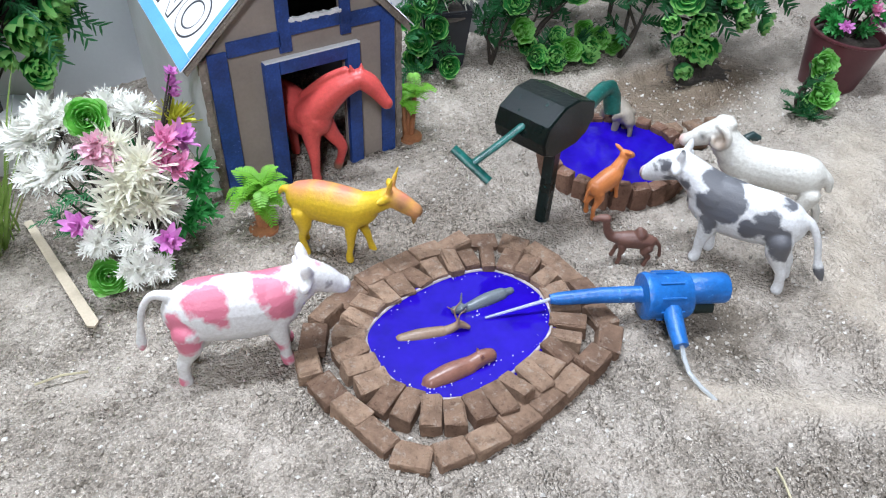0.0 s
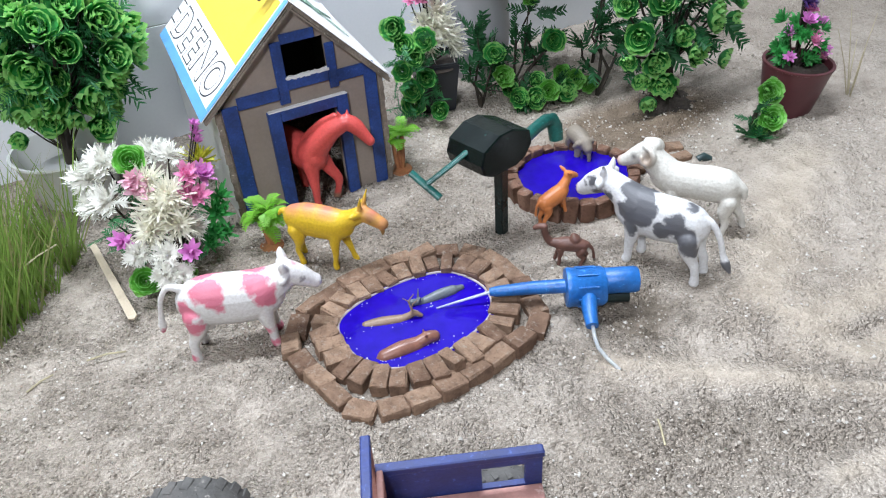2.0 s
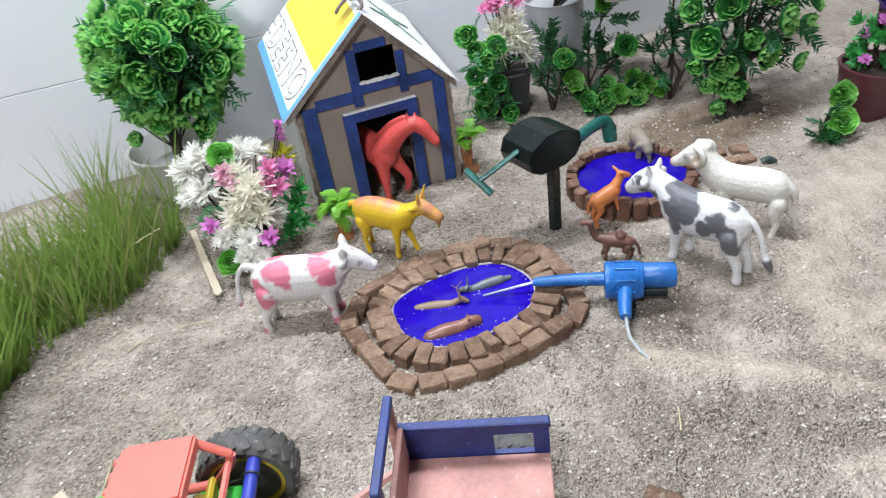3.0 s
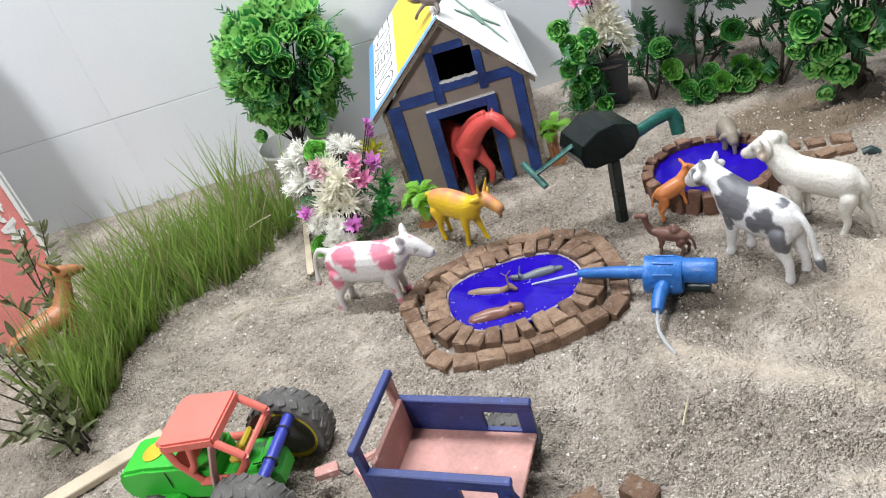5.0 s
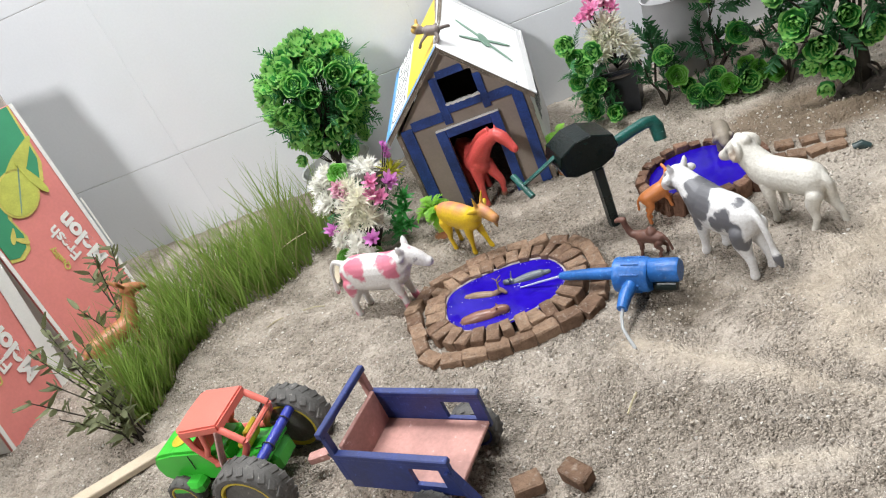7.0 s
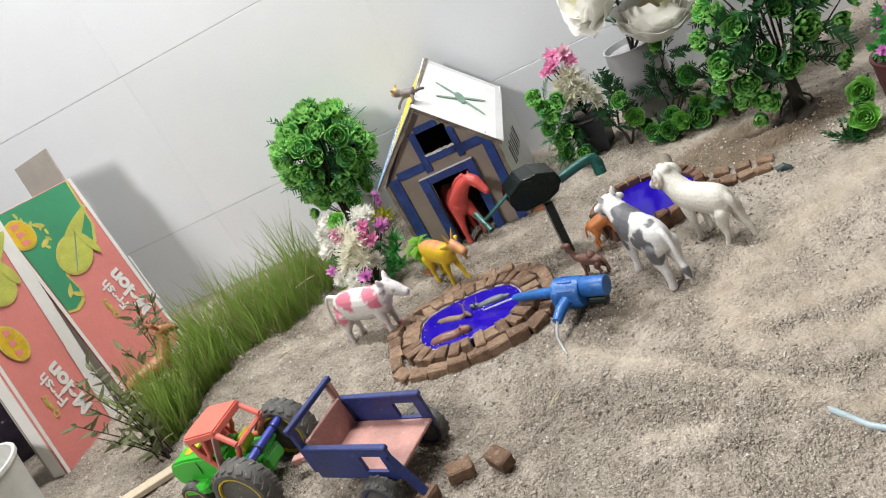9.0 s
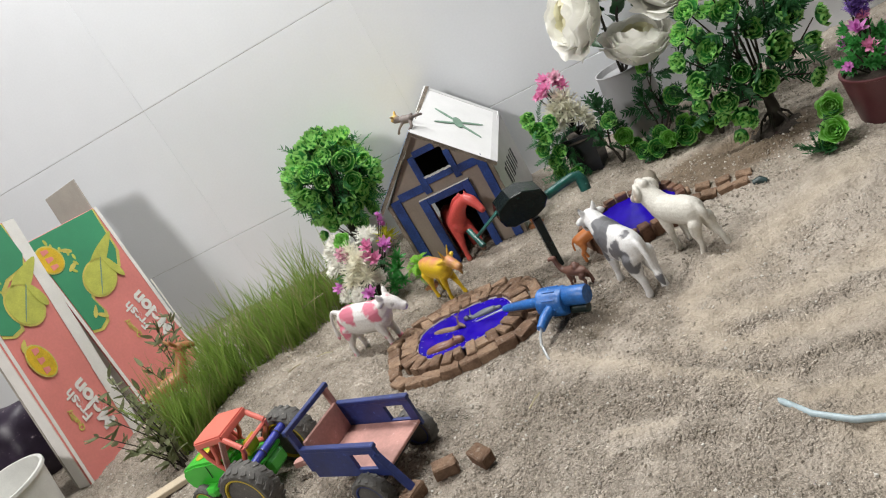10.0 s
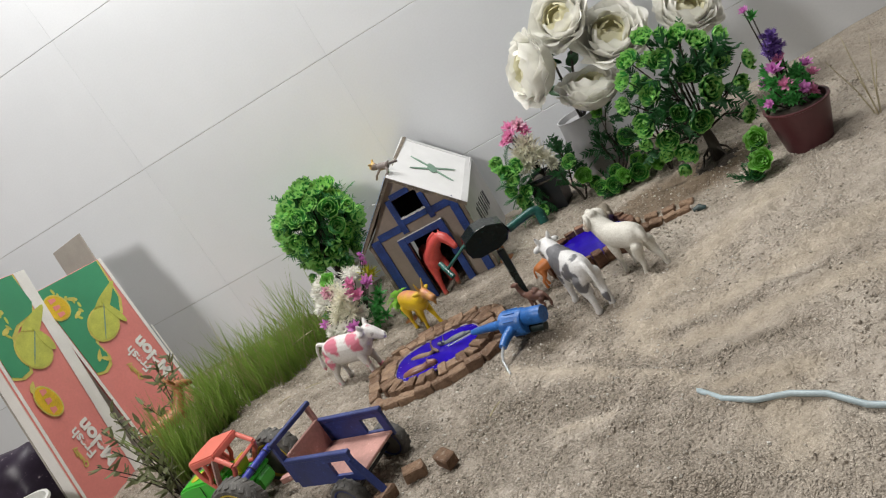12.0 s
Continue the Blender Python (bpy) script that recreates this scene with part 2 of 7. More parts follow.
CARD_EDGE = surface("torn_cardboard_edge", (0.30, 0.25, 0.20), 0.95, spot=(0.62, 0.58, 0.52), large=60, small=500, vary=0.4, bump=0.8, depth=0.001)
PAPER = surface("white_paper", (0.78, 0.78, 0.78), 0.6, large=18, vary=0.06, bump=0.08)
GREY_PAPER = surface("greyed_white_card", (0.66, 0.66, 0.66), 0.7, large=14, vary=0.12, bump=0.12)
BLUE_TAPE = surface("blue_painted_strip", (0.024, 0.070, 0.29), 0.45, spot=(0.07, 0.13, 0.36), large=40, vary=0.5, bump=0.4)
LIGHT_BLUE = surface("light_blue_print", (0.13, 0.36, 0.72), 0.5, large=25, vary=0.12)
YELLOW_PRINT = surface("yellow_print", (0.80, 0.58, 0.05), 0.5, large=25, vary=0.08)
BLACK_PRINT = surface("dark_print", (0.05, 0.05, 0.06), 0.6)
CARTON_EDGE = surface("pale_rim", (0.50, 0.44, 0.44), 0.7, large=90, vary=0.3)
# shade inside the house, put into a near-black colour
INDOOR_SHADE = surface("painted_indoor_shade", (0.05, 0.045, 0.05), 0.9)


# ---- mesh helpers ----
def part(name, bm, material, parent=None, label="", smooth=False):
    mesh = bpy.data.meshes.new(name)
    bm.normal_update()
    bm.to_mesh(mesh)
    bm.free()
    for mat in material if isinstance(material, (list, tuple)) else [material]:
        mesh.materials.append(mat)
    if smooth:
        mesh.polygons.foreach_set("use_smooth", [True] * len(mesh.polygons))
        mesh.set_sharp_from_angle(angle=0.8)
    ob = new(name, mesh)
    if parent:
        ob.parent = parent
    if label:
        ob["label"] = label
    return ob


def put(name, mesh, parent, m):
    ob = new(name, mesh)
    ob.parent = parent
    ob.matrix_local = m
    return ob


def thing(name, label, category, m=None, group="", kind=""):
    ob = new(name)
    ob.empty_display_size = 0.02
    if m is not None:
        ob.matrix_world = m
    return tagged(ob, label, category, group, kind)


def add_box(bm, size, m=None, bevel=0.0, rough=0.0, seed=0):
    made = bmesh.ops.create_cube(bm, size=1.0)["verts"]
    bmesh.ops.scale(bm, vec=size, verts=made)
    if bevel:
        edges = list({e for v in made for e in v.link_edges})
        made = [g for g in bmesh.ops.bevel(bm, geom=edges, offset=bevel, segments=1, affect="EDGES")["verts"]]
        made = list({v for v in bm.verts if v in set(made)})
    if rough:
        rng = random.Random(seed)
        for v in made:
            v.co += Vector((rng.uniform(-rough, rough), rng.uniform(-rough, rough), rng.uniform(-rough, rough)))
    if m is not None:
        bmesh.ops.transform(bm, matrix=m, verts=made)
    return made


def add_tube(bm, pts, radii, seg=8, flat=1.0, caps=True):
    """A round bar through pts. flat: height of its section against its width."""
    pts = [Vector(p) for p in pts]
    if isinstance(radii, (int, float)):
        radii = [radii] * len(pts)
    rings, side = [], None
    for i, p in enumerate(pts):
        way = (pts[min(i + 1, len(pts) - 1)] - pts[max(i - 1, 0)]).normalized()
        if side is None:
            side = way.cross(Vector((0, 0, 1)) if abs(way.z) < 0.9 else Vector((0, 1, 0))).normalized()
        else:
            side = (side - way * side.dot(way)).normalized()
        up = side.cross(way)
        rings.append([bm.verts.new(p + (side * math.cos(a) + up * math.sin(a) * flat) * radii[i]) for a in (2 * math.pi * k / seg for k in range(seg))])
    for a, b in zip(rings, rings[1:]):
        for k in range(seg):
            bm.faces.new((a[k], a[(k + 1) % seg], b[(k + 1) % seg], b[k]))
    if caps:
        bm.faces.new(rings[0][::-1])
        bm.faces.new(rings[-1])
    return [v for r in rings for v in r]


def add_lathe(bm, profile, seg=24, m=None):
    """Turns (radius, height) pairs round z."""
    rings = []
    for r, z in profile:
        rings.append([bm.verts.new((r * math.cos(a), r * math.sin(a), z)) for a in (2 * math.pi * k / seg for k in range(seg))])
    for a, b in zip(rings, rings[1:]):
        for k in range(seg):
            bm.faces.new((a[k], a[(k + 1) % seg], b[(k + 1) % seg], b[k]))
    bm.faces.new(rings[0][::-1])
    bm.faces.new(rings[-1])
    verts = [v for r in rings for v in r]
    if m is not None:
        bmesh.ops.transform(bm, matrix=m, verts=verts)
    return verts


def add_slab(bm, outline, thickness, m=None):
    """A flat plate: outline in x, y, pulled up by thickness."""
    low = [bm.verts.new((x, y, 0)) for x, y in outline]
    high = [bm.verts.new((x, y, thickness)) for x, y in outline]
    n = len(low)
    bm.faces.new(low[::-1])
    bm.faces.new(high)
    for k in range(n):
        bm.faces.new((low[k], low[(k + 1) % n], high[(k + 1) % n], high[k]))
    if m is not None:
        bmesh.ops.transform(bm, matrix=m, verts=low + high)
    return low + high


def closed_curve(points, steps=12):
    """A smooth closed line through points."""
    out, n = [], len(points)
    for i in range(n):
        a, b, c, d = (Vector(points[(i + k - 1) % n]) for k in range(4))
        for s in range(steps):
            t = s / steps
            out.append(0.5 * ((2 * b) + (c - a) * t + (2 * a - 5 * b + 4 * c - d) * t * t + (3 * b - a - 3 * c + d) * t**3))
    return out


def spaced(line, gap):
    """Places and directions at equal steps along a closed line, with about that gap."""
    lengths = [(line[(i + 1) % len(line)] - p).length for i, p in enumerate(line)]
    total = sum(lengths)
    count = max(3, round(total / gap))
    out, i, gone = [], 0, 0.0
    for k in range(count):
        want = total * k / count
        while gone + lengths[i] < want:
            gone += lengths[i]
            i = (i + 1) % len(line)
        t = (want - gone) / lengths[i]
        a, b = line[i], line[(i + 1) % len(line)]
        out.append((a.lerp(b, t), (b - a).normalized()))
    return out


def pushed(line, d):
    """The closed line (anticlockwise) moved outwards by d."""
    n = len(line)
    return [p + Vector(((line[(i + 1) % n] - line[i - 1]).normalized().y, -(line[(i + 1) % n] - line[i - 1]).normalized().x)) * d for i, p in enumerate(line)]


# ---- ground and room ----
WALL_Y = 0.787
POND_A = closed_curve([(0.165, 0.300), (0.170, 0.268), (0.190, 0.246), (0.219, 0.240), (0.254, 0.246), (0.285, 0.258), (0.301, 0.279), (0.303, 0.304), (0.290, 0.331), (0.266, 0.342), (0.236, 0.344), (0.199, 0.339), (0.172, 0.325)])
POND_A_RIM = closed_curve([(0.124, 0.322), (0.126, 0.294), (0.138, 0.238), (0.156, 0.216), (0.205, 0.208), (0.258, 0.216), (0.310, 0.226), (0.330, 0.246), (0.340, 0.300), (0.330, 0.345), (0.296, 0.375), (0.238, 0.378), (0.190, 0.372), (0.152, 0.358)])
POND_B = closed_curve([(0.428, 0.398), (0.446, 0.364), (0.480, 0.347), (0.520, 0.354), (0.546, 0.382), (0.549, 0.416), (0.528, 0.447), (0.492, 0.461), (0.456, 0.453), (0.434, 0.430)])


def inside(line, x, y):
    hit = False
    for i, p in enumerate(line):
        q = line[i - 1]
        if (p.y > y) != (q.y > y) and x < (q.x - p.x) * (y - p.y) / (q.y - p.y) + p.x:
            hit = not hit
    return hit


def ground_height(x, y):
    h = 0.007 * noise.noise((x * 5, y * 5, 0)) + 0.0045 * noise.noise((x * 14, y * 14, 3)) + 0.0030 * noise.noise((x * 48, y * 48, 7))
    # low drag marks across the open sand
    far = max(0.0, min(1.0, (x - 0.30) / 0.25)) * max(0.0, min(1.0, (0.24 - y) / 0.12))
    h += far * 0.0075 * noise.noise((x * 9 + y * 14, y * 5 - x * 3, 6)) + far * 0.0055 * noise.noise((x * 22 + y * 34, y * 12 - x * 7, 8))
    # low banks where the plants stand and along the grass, a hollow under the blue pump
    h += 0.010 * math.exp(-((y - 0.70) / 0.10) ** 2) + 0.012 * math.exp(-(((x + 0.20) / 0.10) ** 2 + ((y - 0.47) / 0.16) ** 2))
    h += 0.006 * math.exp(-(((x - 0.72) / 0.05) ** 2 + ((y - 0.50) / 0.05) ** 2))
    h += -0.013 * math.exp(-(((x - 0.690) / 0.034) ** 2 + ((y - 0.490) / 0.020) ** 2)) - 0.010 * math.exp(-(((x - 0.640) / 0.030) ** 2 + ((y - 0.515) / 0.016) ** 2)) + 0.009 * math.exp(-(((x - 0.665) / 0.05) ** 2 + ((y - 0.455) / 0.018) ** 2))
    h -= 0.007 * math.exp(-(((x - 0.415) / 0.032) ** 2 + ((y - 0.190) / 0.028) ** 2))
    h += 0.010 * max(0.0, min(1.0, (x - 0.62) / 0.3))
    # low ridges swept up by hand across the open sand
    for x1, y1, x2, y2, wide, high in ((0.345, 0.165, 0.520, 0.000, 0.016, 0.006), (0.500, 0.150, 0.860, 0.120, 0.022, 0.006), (0.430, 0.060, 0.760, -0.060, 0.018, 0.005), (0.560, 0.250, 0.900, 0.260, 0.024, 0.006), (0.250, -0.040, 0.560, -0.170, 0.022, 0.006), (-0.214, 0.442, -0.076, 0.430, 0.012, 0.009), (-0.206, 0.426, -0.070, 0.416, 0.010, -0.007)):
        ux, uy = x2 - x1, y2 - y1
        t = max(0.0, min(1.0, ((x - x1) * ux + (y - y1) * uy) / (ux * ux + uy * uy)))
        d = math.hypot(x - x1 - t * ux, y - y1 - t * uy + 0.014 * math.sin(7 * t)) / wide
        if d < 3:
            h += high * math.exp(-d * d) * (0.75 + 0.5 * noise.noise((x * 18, y * 18, 2)))
    return h


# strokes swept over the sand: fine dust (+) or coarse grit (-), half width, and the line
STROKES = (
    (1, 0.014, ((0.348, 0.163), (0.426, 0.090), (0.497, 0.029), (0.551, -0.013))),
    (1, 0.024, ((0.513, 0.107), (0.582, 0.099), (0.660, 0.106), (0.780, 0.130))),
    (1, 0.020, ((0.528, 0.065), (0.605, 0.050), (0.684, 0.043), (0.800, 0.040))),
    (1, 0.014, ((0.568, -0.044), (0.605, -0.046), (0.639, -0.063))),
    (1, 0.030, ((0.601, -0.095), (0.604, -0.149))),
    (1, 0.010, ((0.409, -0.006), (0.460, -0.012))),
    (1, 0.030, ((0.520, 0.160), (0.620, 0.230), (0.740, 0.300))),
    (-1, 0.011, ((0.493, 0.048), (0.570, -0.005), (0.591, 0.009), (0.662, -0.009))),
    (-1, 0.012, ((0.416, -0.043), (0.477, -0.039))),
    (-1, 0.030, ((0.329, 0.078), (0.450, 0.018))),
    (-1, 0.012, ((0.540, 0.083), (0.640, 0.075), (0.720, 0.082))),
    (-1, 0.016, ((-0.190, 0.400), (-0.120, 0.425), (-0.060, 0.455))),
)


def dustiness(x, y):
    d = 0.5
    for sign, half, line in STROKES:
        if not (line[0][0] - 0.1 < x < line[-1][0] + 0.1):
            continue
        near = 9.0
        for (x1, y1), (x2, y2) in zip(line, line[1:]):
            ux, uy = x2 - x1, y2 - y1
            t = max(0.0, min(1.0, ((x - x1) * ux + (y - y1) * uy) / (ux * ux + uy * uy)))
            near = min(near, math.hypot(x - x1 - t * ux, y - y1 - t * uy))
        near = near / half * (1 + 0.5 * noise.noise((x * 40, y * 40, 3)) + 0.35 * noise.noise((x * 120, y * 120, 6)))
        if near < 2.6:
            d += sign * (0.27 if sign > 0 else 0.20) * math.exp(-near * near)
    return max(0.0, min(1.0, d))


def make_ground():
    bm = bmesh.new()
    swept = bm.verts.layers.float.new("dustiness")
    xs = [-2.0 + 0.06 * i for i in range(19)] + [-0.86 + 0.0042 * i for i in range(420)] + [0.905 + 0.05 * i for i in range(27)]
    ys = [-1.9 + 0.06 * i for i in range(23)] + [-0.52 + 0.0042 * i for i in range(312)]
    grid = []
    for y in ys:
        row = []
        for x in xs:
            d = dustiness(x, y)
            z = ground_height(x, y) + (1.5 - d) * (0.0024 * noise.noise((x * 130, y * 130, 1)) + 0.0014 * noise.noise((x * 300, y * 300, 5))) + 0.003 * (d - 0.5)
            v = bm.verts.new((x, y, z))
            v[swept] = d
            row.append(v)
        grid.append(row)
    for a, b in zip(grid, grid[1:]):
        for k in range(len(xs) - 1):
            bm.faces.new((a[k], a[k + 1], b[k + 1], b[k]))
    return tagged(part("ground", bm, SAND, smooth=True), "dry grey-beige coarse sand spread over the floor", "sand", kind="structure")


make_ground()


def make_room():
    # The tiled wall behind the scene: single glazed tiles set proud of the grout bed.
    bm = bmesh.new()
    add_box(bm, (4.3, 0.1, 2.6), pose(0.1, WALL_Y + 0.0515, 1.2))
    wall = tagged(part("wall_north", bm, GROUT), "glossy off-white tiled wall with thin grey joints", "wall", kind="structure")
    bm = bmesh.new()
    add_box(bm, (0.45842, 0.008, 0.2943), bevel=0.0004)
    tile = bpy.data.meshes.new("tile")
    bm.to_mesh(tile)
    bm.free()
    tile.materials.append(TILE)
    for r in range(-1, 8):
        for c in range(-4, 5):
            put("tile", tile, wall, pose(0.194 - 0.2292 + 0.4585 * c, WALL_Y + 0.004, 0.1520 + 0.1478 + 0.2955 * r))
    # walls and ceiling out of view, added to close the room; grey limits bounce
    for name, size, m in (("wall_west", (0.1, 2.9, 2.6), pose(-2.05, -0.6, 1.2)), ("wall_east", (0.1, 2.9, 2.6), pose(2.25, -0.6, 1.2)), ("wall_south", (4.4, 0.1, 2.6), pose(0.1, -1.95, 1.2)), ("ceiling", (4.4, 2.9, 0.1), pose(0.1, -0.6, 2.5))):
        bm = bmesh.new()
        add_box(bm, size, m)
        tagged(part(name, bm, PLASTER), "unseen grey plastered " + ("ceiling" if name == "ceiling" else "wall of the room"), "ceiling" if name == "ceiling" else "wall", kind="structure")


make_room()


# ---- ponds ----
def brick_mesh(size, seed, material):
    bm = bmesh.new()
    add_box(bm, size, bevel=0.0015, rough=0.0010, seed=seed)
    mesh = bpy.data.meshes.new("brick")
    bm.to_mesh(mesh)
    bm.free()
    mesh.materials.append(material)
    return mesh


def flat_disc(line, z, skirt=0.004):
    bm = bmesh.new()
    bm.faces.new([bm.verts.new((p.x, p.y, z)) for p in line])
    return bm


def make_pond_a():
    rng = random.Random(4)
    pond = thing("brick_pond", "pond ringed by two rows of small clay bricks on sand", "pond")
    water = part("water", flat_disc(pushed(POND_A, 0.004), 0.0085), WATER, pond, "deep blue dyed water")
    edge = bmesh.new()
    line = [Vector((q.x, q.y, 0.0088)) for q in pushed(POND_A, 0.0008)]
    add_tube(edge, line + line[:1], 0.0012, 6, caps=False)
    part("rim_line", edge, CARTON_EDGE, pond, "thin pale rim along the water", smooth=True)
    long_bricks = [brick_mesh((0.0275, 0.0150, 0.0165), 10 + k, BRICK) for k in range(6)]
    for p, d in spaced(pushed(POND_A, 0.0130), 0.0160):
        out = math.degrees(math.atan2(-d.x, d.y)) + rng.uniform(-10, 10)
        put("brick", rng.choice(long_bricks), pond, pose(p.x + rng.uniform(-0.001, 0.001), p.y, 0.0048 + rng.uniform(-0.0015, 0.0022), rng.uniform(-6, 6), rng.uniform(-7, 7), out) @ Matrix.Diagonal((rng.uniform(0.82, 1.02), rng.uniform(0.78, 1.04), rng.uniform(0.85, 1.1), 1)))
    edge_bricks = [brick_mesh((0.0270, 0.0180, 0.0180), 30 + k, BRICK) for k in range(6)]
    for n, (p, d) in enumerate(spaced(POND_A_RIM, 0.0262)):
        along = math.degrees(math.atan2(d.y, d.x)) + rng.uniform(-6, 6)
        put("brick", rng.choice(edge_bricks), pond, pose(p.x, p.y, 0.0012 + rng.uniform(-0.0022, 0.0024), rng.uniform(-8, 8), rng.uniform(-7, 7), along) @ Matrix.Diagonal((rng.uniform(0.86, 1.0), rng.uniform(0.88, 1.08), rng.uniform(0.85, 1.1), 1)))
    # white specks: foam round the animals, water glints along the edge modelled as beads
    foam = bmesh.new()
    for k in range(130):
        at = rng.choice(pushed(POND_A, -0.003)) if k < 60 else Vector(rng.choice(((0.198, 0.306, 0), (0.222, 0.296, 0), (0.186, 0.258, 0), (0.212, 0.252, 0), (0.232, 0.257, 0), (0.253, 0.302, 0)))) + Vector((rng.uniform(-0.018, 0.018), rng.uniform(-0.004, 0.004), 0))
        bmesh.ops.create_icosphere(foam, subdivisions=1, radius=rng.uniform(0.0002, 0.0006), matrix=Matrix.Translation((at.x + rng.uniform(-0.003, 0.003), at.y + rng.uniform(-0.003, 0.003), 0.0086)))
    tagged(part("foam", foam, PAPER, pond), kind="stuff")
    return pond


make_pond_a()


def make_pond_b():
    rng = random.Random(8)
    pond = thing("round_pond", "round pond walled by upright small clay bricks", "pond")
    part("water", flat_disc(pushed(POND_B, 0.003), 0.0120), WATER, pond, "deep blue dyed water")
    upright = [brick_mesh((0.0165, 0.0125, 0.0270), 50 + k, BRICK_DARK) for k in range(6)]
    for p, d in spaced(pushed(POND_B, 0.0070), 0.0176):
        along = math.degrees(math.atan2(d.y, d.x)) + rng.uniform(-6, 6)
        put("brick", rng.choice(upright), pond, pose(p.x, p.y, 0.0070 + rng.uniform(-0.002, 0.002), rng.uniform(-9, 9), rng.uniform(-6, 6), along) @ Matrix.Diagonal((rng.uniform(0.8, 1.04), 1, rng.uniform(0.86, 1.1), 1)))
    # short channel of flat bricks that runs off beside the pond
    channel = thing("brick_channel", "short row of flat clay bricks edging a dry channel", "bricks")
    flat = [brick_mesh((0.0205, 0.0155, 0.0130), 70 + k, BRICK) for k in range(4)]
    for k in range(5):
        t = k / 4.4
        put("brick", flat[k % 4], channel, pose(0.548 + 0.088 * t, 0.395 - 0.020 * t + rng.uniform(-0.002, 0.002), 0.0005, rng.uniform(-9, 9), rng.uniform(-6, 6), -12 + rng.uniform(-16, 16)))
    for k in range(4):
        t = k / 3
        put("brick", flat[(k + 1) % 4], channel, pose(0.560 + 0.078 * t, 0.425 - 0.022 * t, -0.0005, rng.uniform(-9, 9), rng.uniform(-6, 6), -14 + rng.uniform(-16, 16)))


make_pond_b()

for k, (x, y, a) in enumerate(((0.232, 0.026, 12), (0.272, 0.024, -48), (0.199, 0.003, 60))):
    ob = new("brick", brick_mesh((0.0255, 0.0165, 0.0150), 90 + k, BRICK))
    ob.matrix_world = pose(x, y, 0.007, 3, 2, a)
    tagged(ob, "loose small clay brick lying on the sand", "brick", "loose bricks")


# ---- cardboard house ----
def framed_wall(bm, outline, holes, thickness):
    """A plate in the x-z plane with rectangular holes, cut as a grid of cells inside a convex outline."""
    xs = sorted({x for x, _ in outline} | {v for h in holes for v in h[:2]})
    def span(x):
        zs = []
        for (x1, z1), (x2, z2) in zip(outline, outline[1:] + outline[:1]):
            if x1 != x2 and min(x1, x2) - 1e-9 <= x <= max(x1, x2) + 1e-9:
                zs.append(z1 + (z2 - z1) * (x - x1) / (x2 - x1))
        return min(zs), max(zs)
    for xa, xb in zip(xs, xs[1:]):
        (la, ha), (lb, hb) = span(xa), span(xb)
        cuts = [(la, lb)]
        for x1, x2, z1, z2 in sorted(holes, key=lambda h: h[2]):
            if x1 <= xa + 1e-9 and xb <= x2 + 1e-9:
                cuts += [(z1, z1), (z2, z2)]
        cuts.append((ha, hb))
        for (a0, b0), (a1, b1) in zip(cuts[::2], cuts[1::2]):
            if a1 - a0 < 1e-5 and b1 - b0 < 1e-5:
                continue
            low = [bm.verts.new((x, 0, z)) for x, z in ((xa, a0), (xb, b0), (xb, b1), (xa, a1))]
            back = [bm.verts.new((v.co.x, thickness, v.co.z)) for v in low]
            bm.faces.new(low)
            bm.faces.new(back[::-1])
            for k in range(4):
                bm.faces.new((low[k], back[k], back[(k + 1) % 4], low[(k + 1) % 4]))
    bmesh.ops.remove_doubles(bm, verts=bm.verts, dist=1e-5)


def strip(bm, x1, z1, x2, z2, width, proud=0.0022, y=0.0):
    """A flat strip on the front, from one point to another."""
    d = Vector((x2 - x1, 0, z2 - z1))
    m = Matrix.Translation(((x1 + x2) / 2, y - proud / 2, (z1 + z2) / 2)) @ Matrix.Rotation(-math.atan2(d.z, d.x), 4, "Y")
    add_box(bm, (d.length, proud, width), m, bevel=0.0004)


INSECT_GREEN = surface("grey_green_card", (0.20, 0.33, 0.25), 0.6, large=60, vary=0.2)


def egg(cx, cy, rx, ry, turn=0.0, n=28, point=0.0):
    c, s = math.cos(turn), math.sin(turn)
    out = []
    for k in range(n):
        a = 2 * math.pi * k / n
        r = 1 + point * max(0.0, math.cos(a)) ** 6
        x, y = rx * math.cos(a) * r, ry * math.sin(a)
        out.append((cx + c * x - s * y, cy + s * x + c * y))
    return out


HX0, HX1, HMID, HY0, HY1 = 0.150, 0.322, 0.237, 0.537, 0.742
HEAVE, HAPEX = 0.134, 0.222


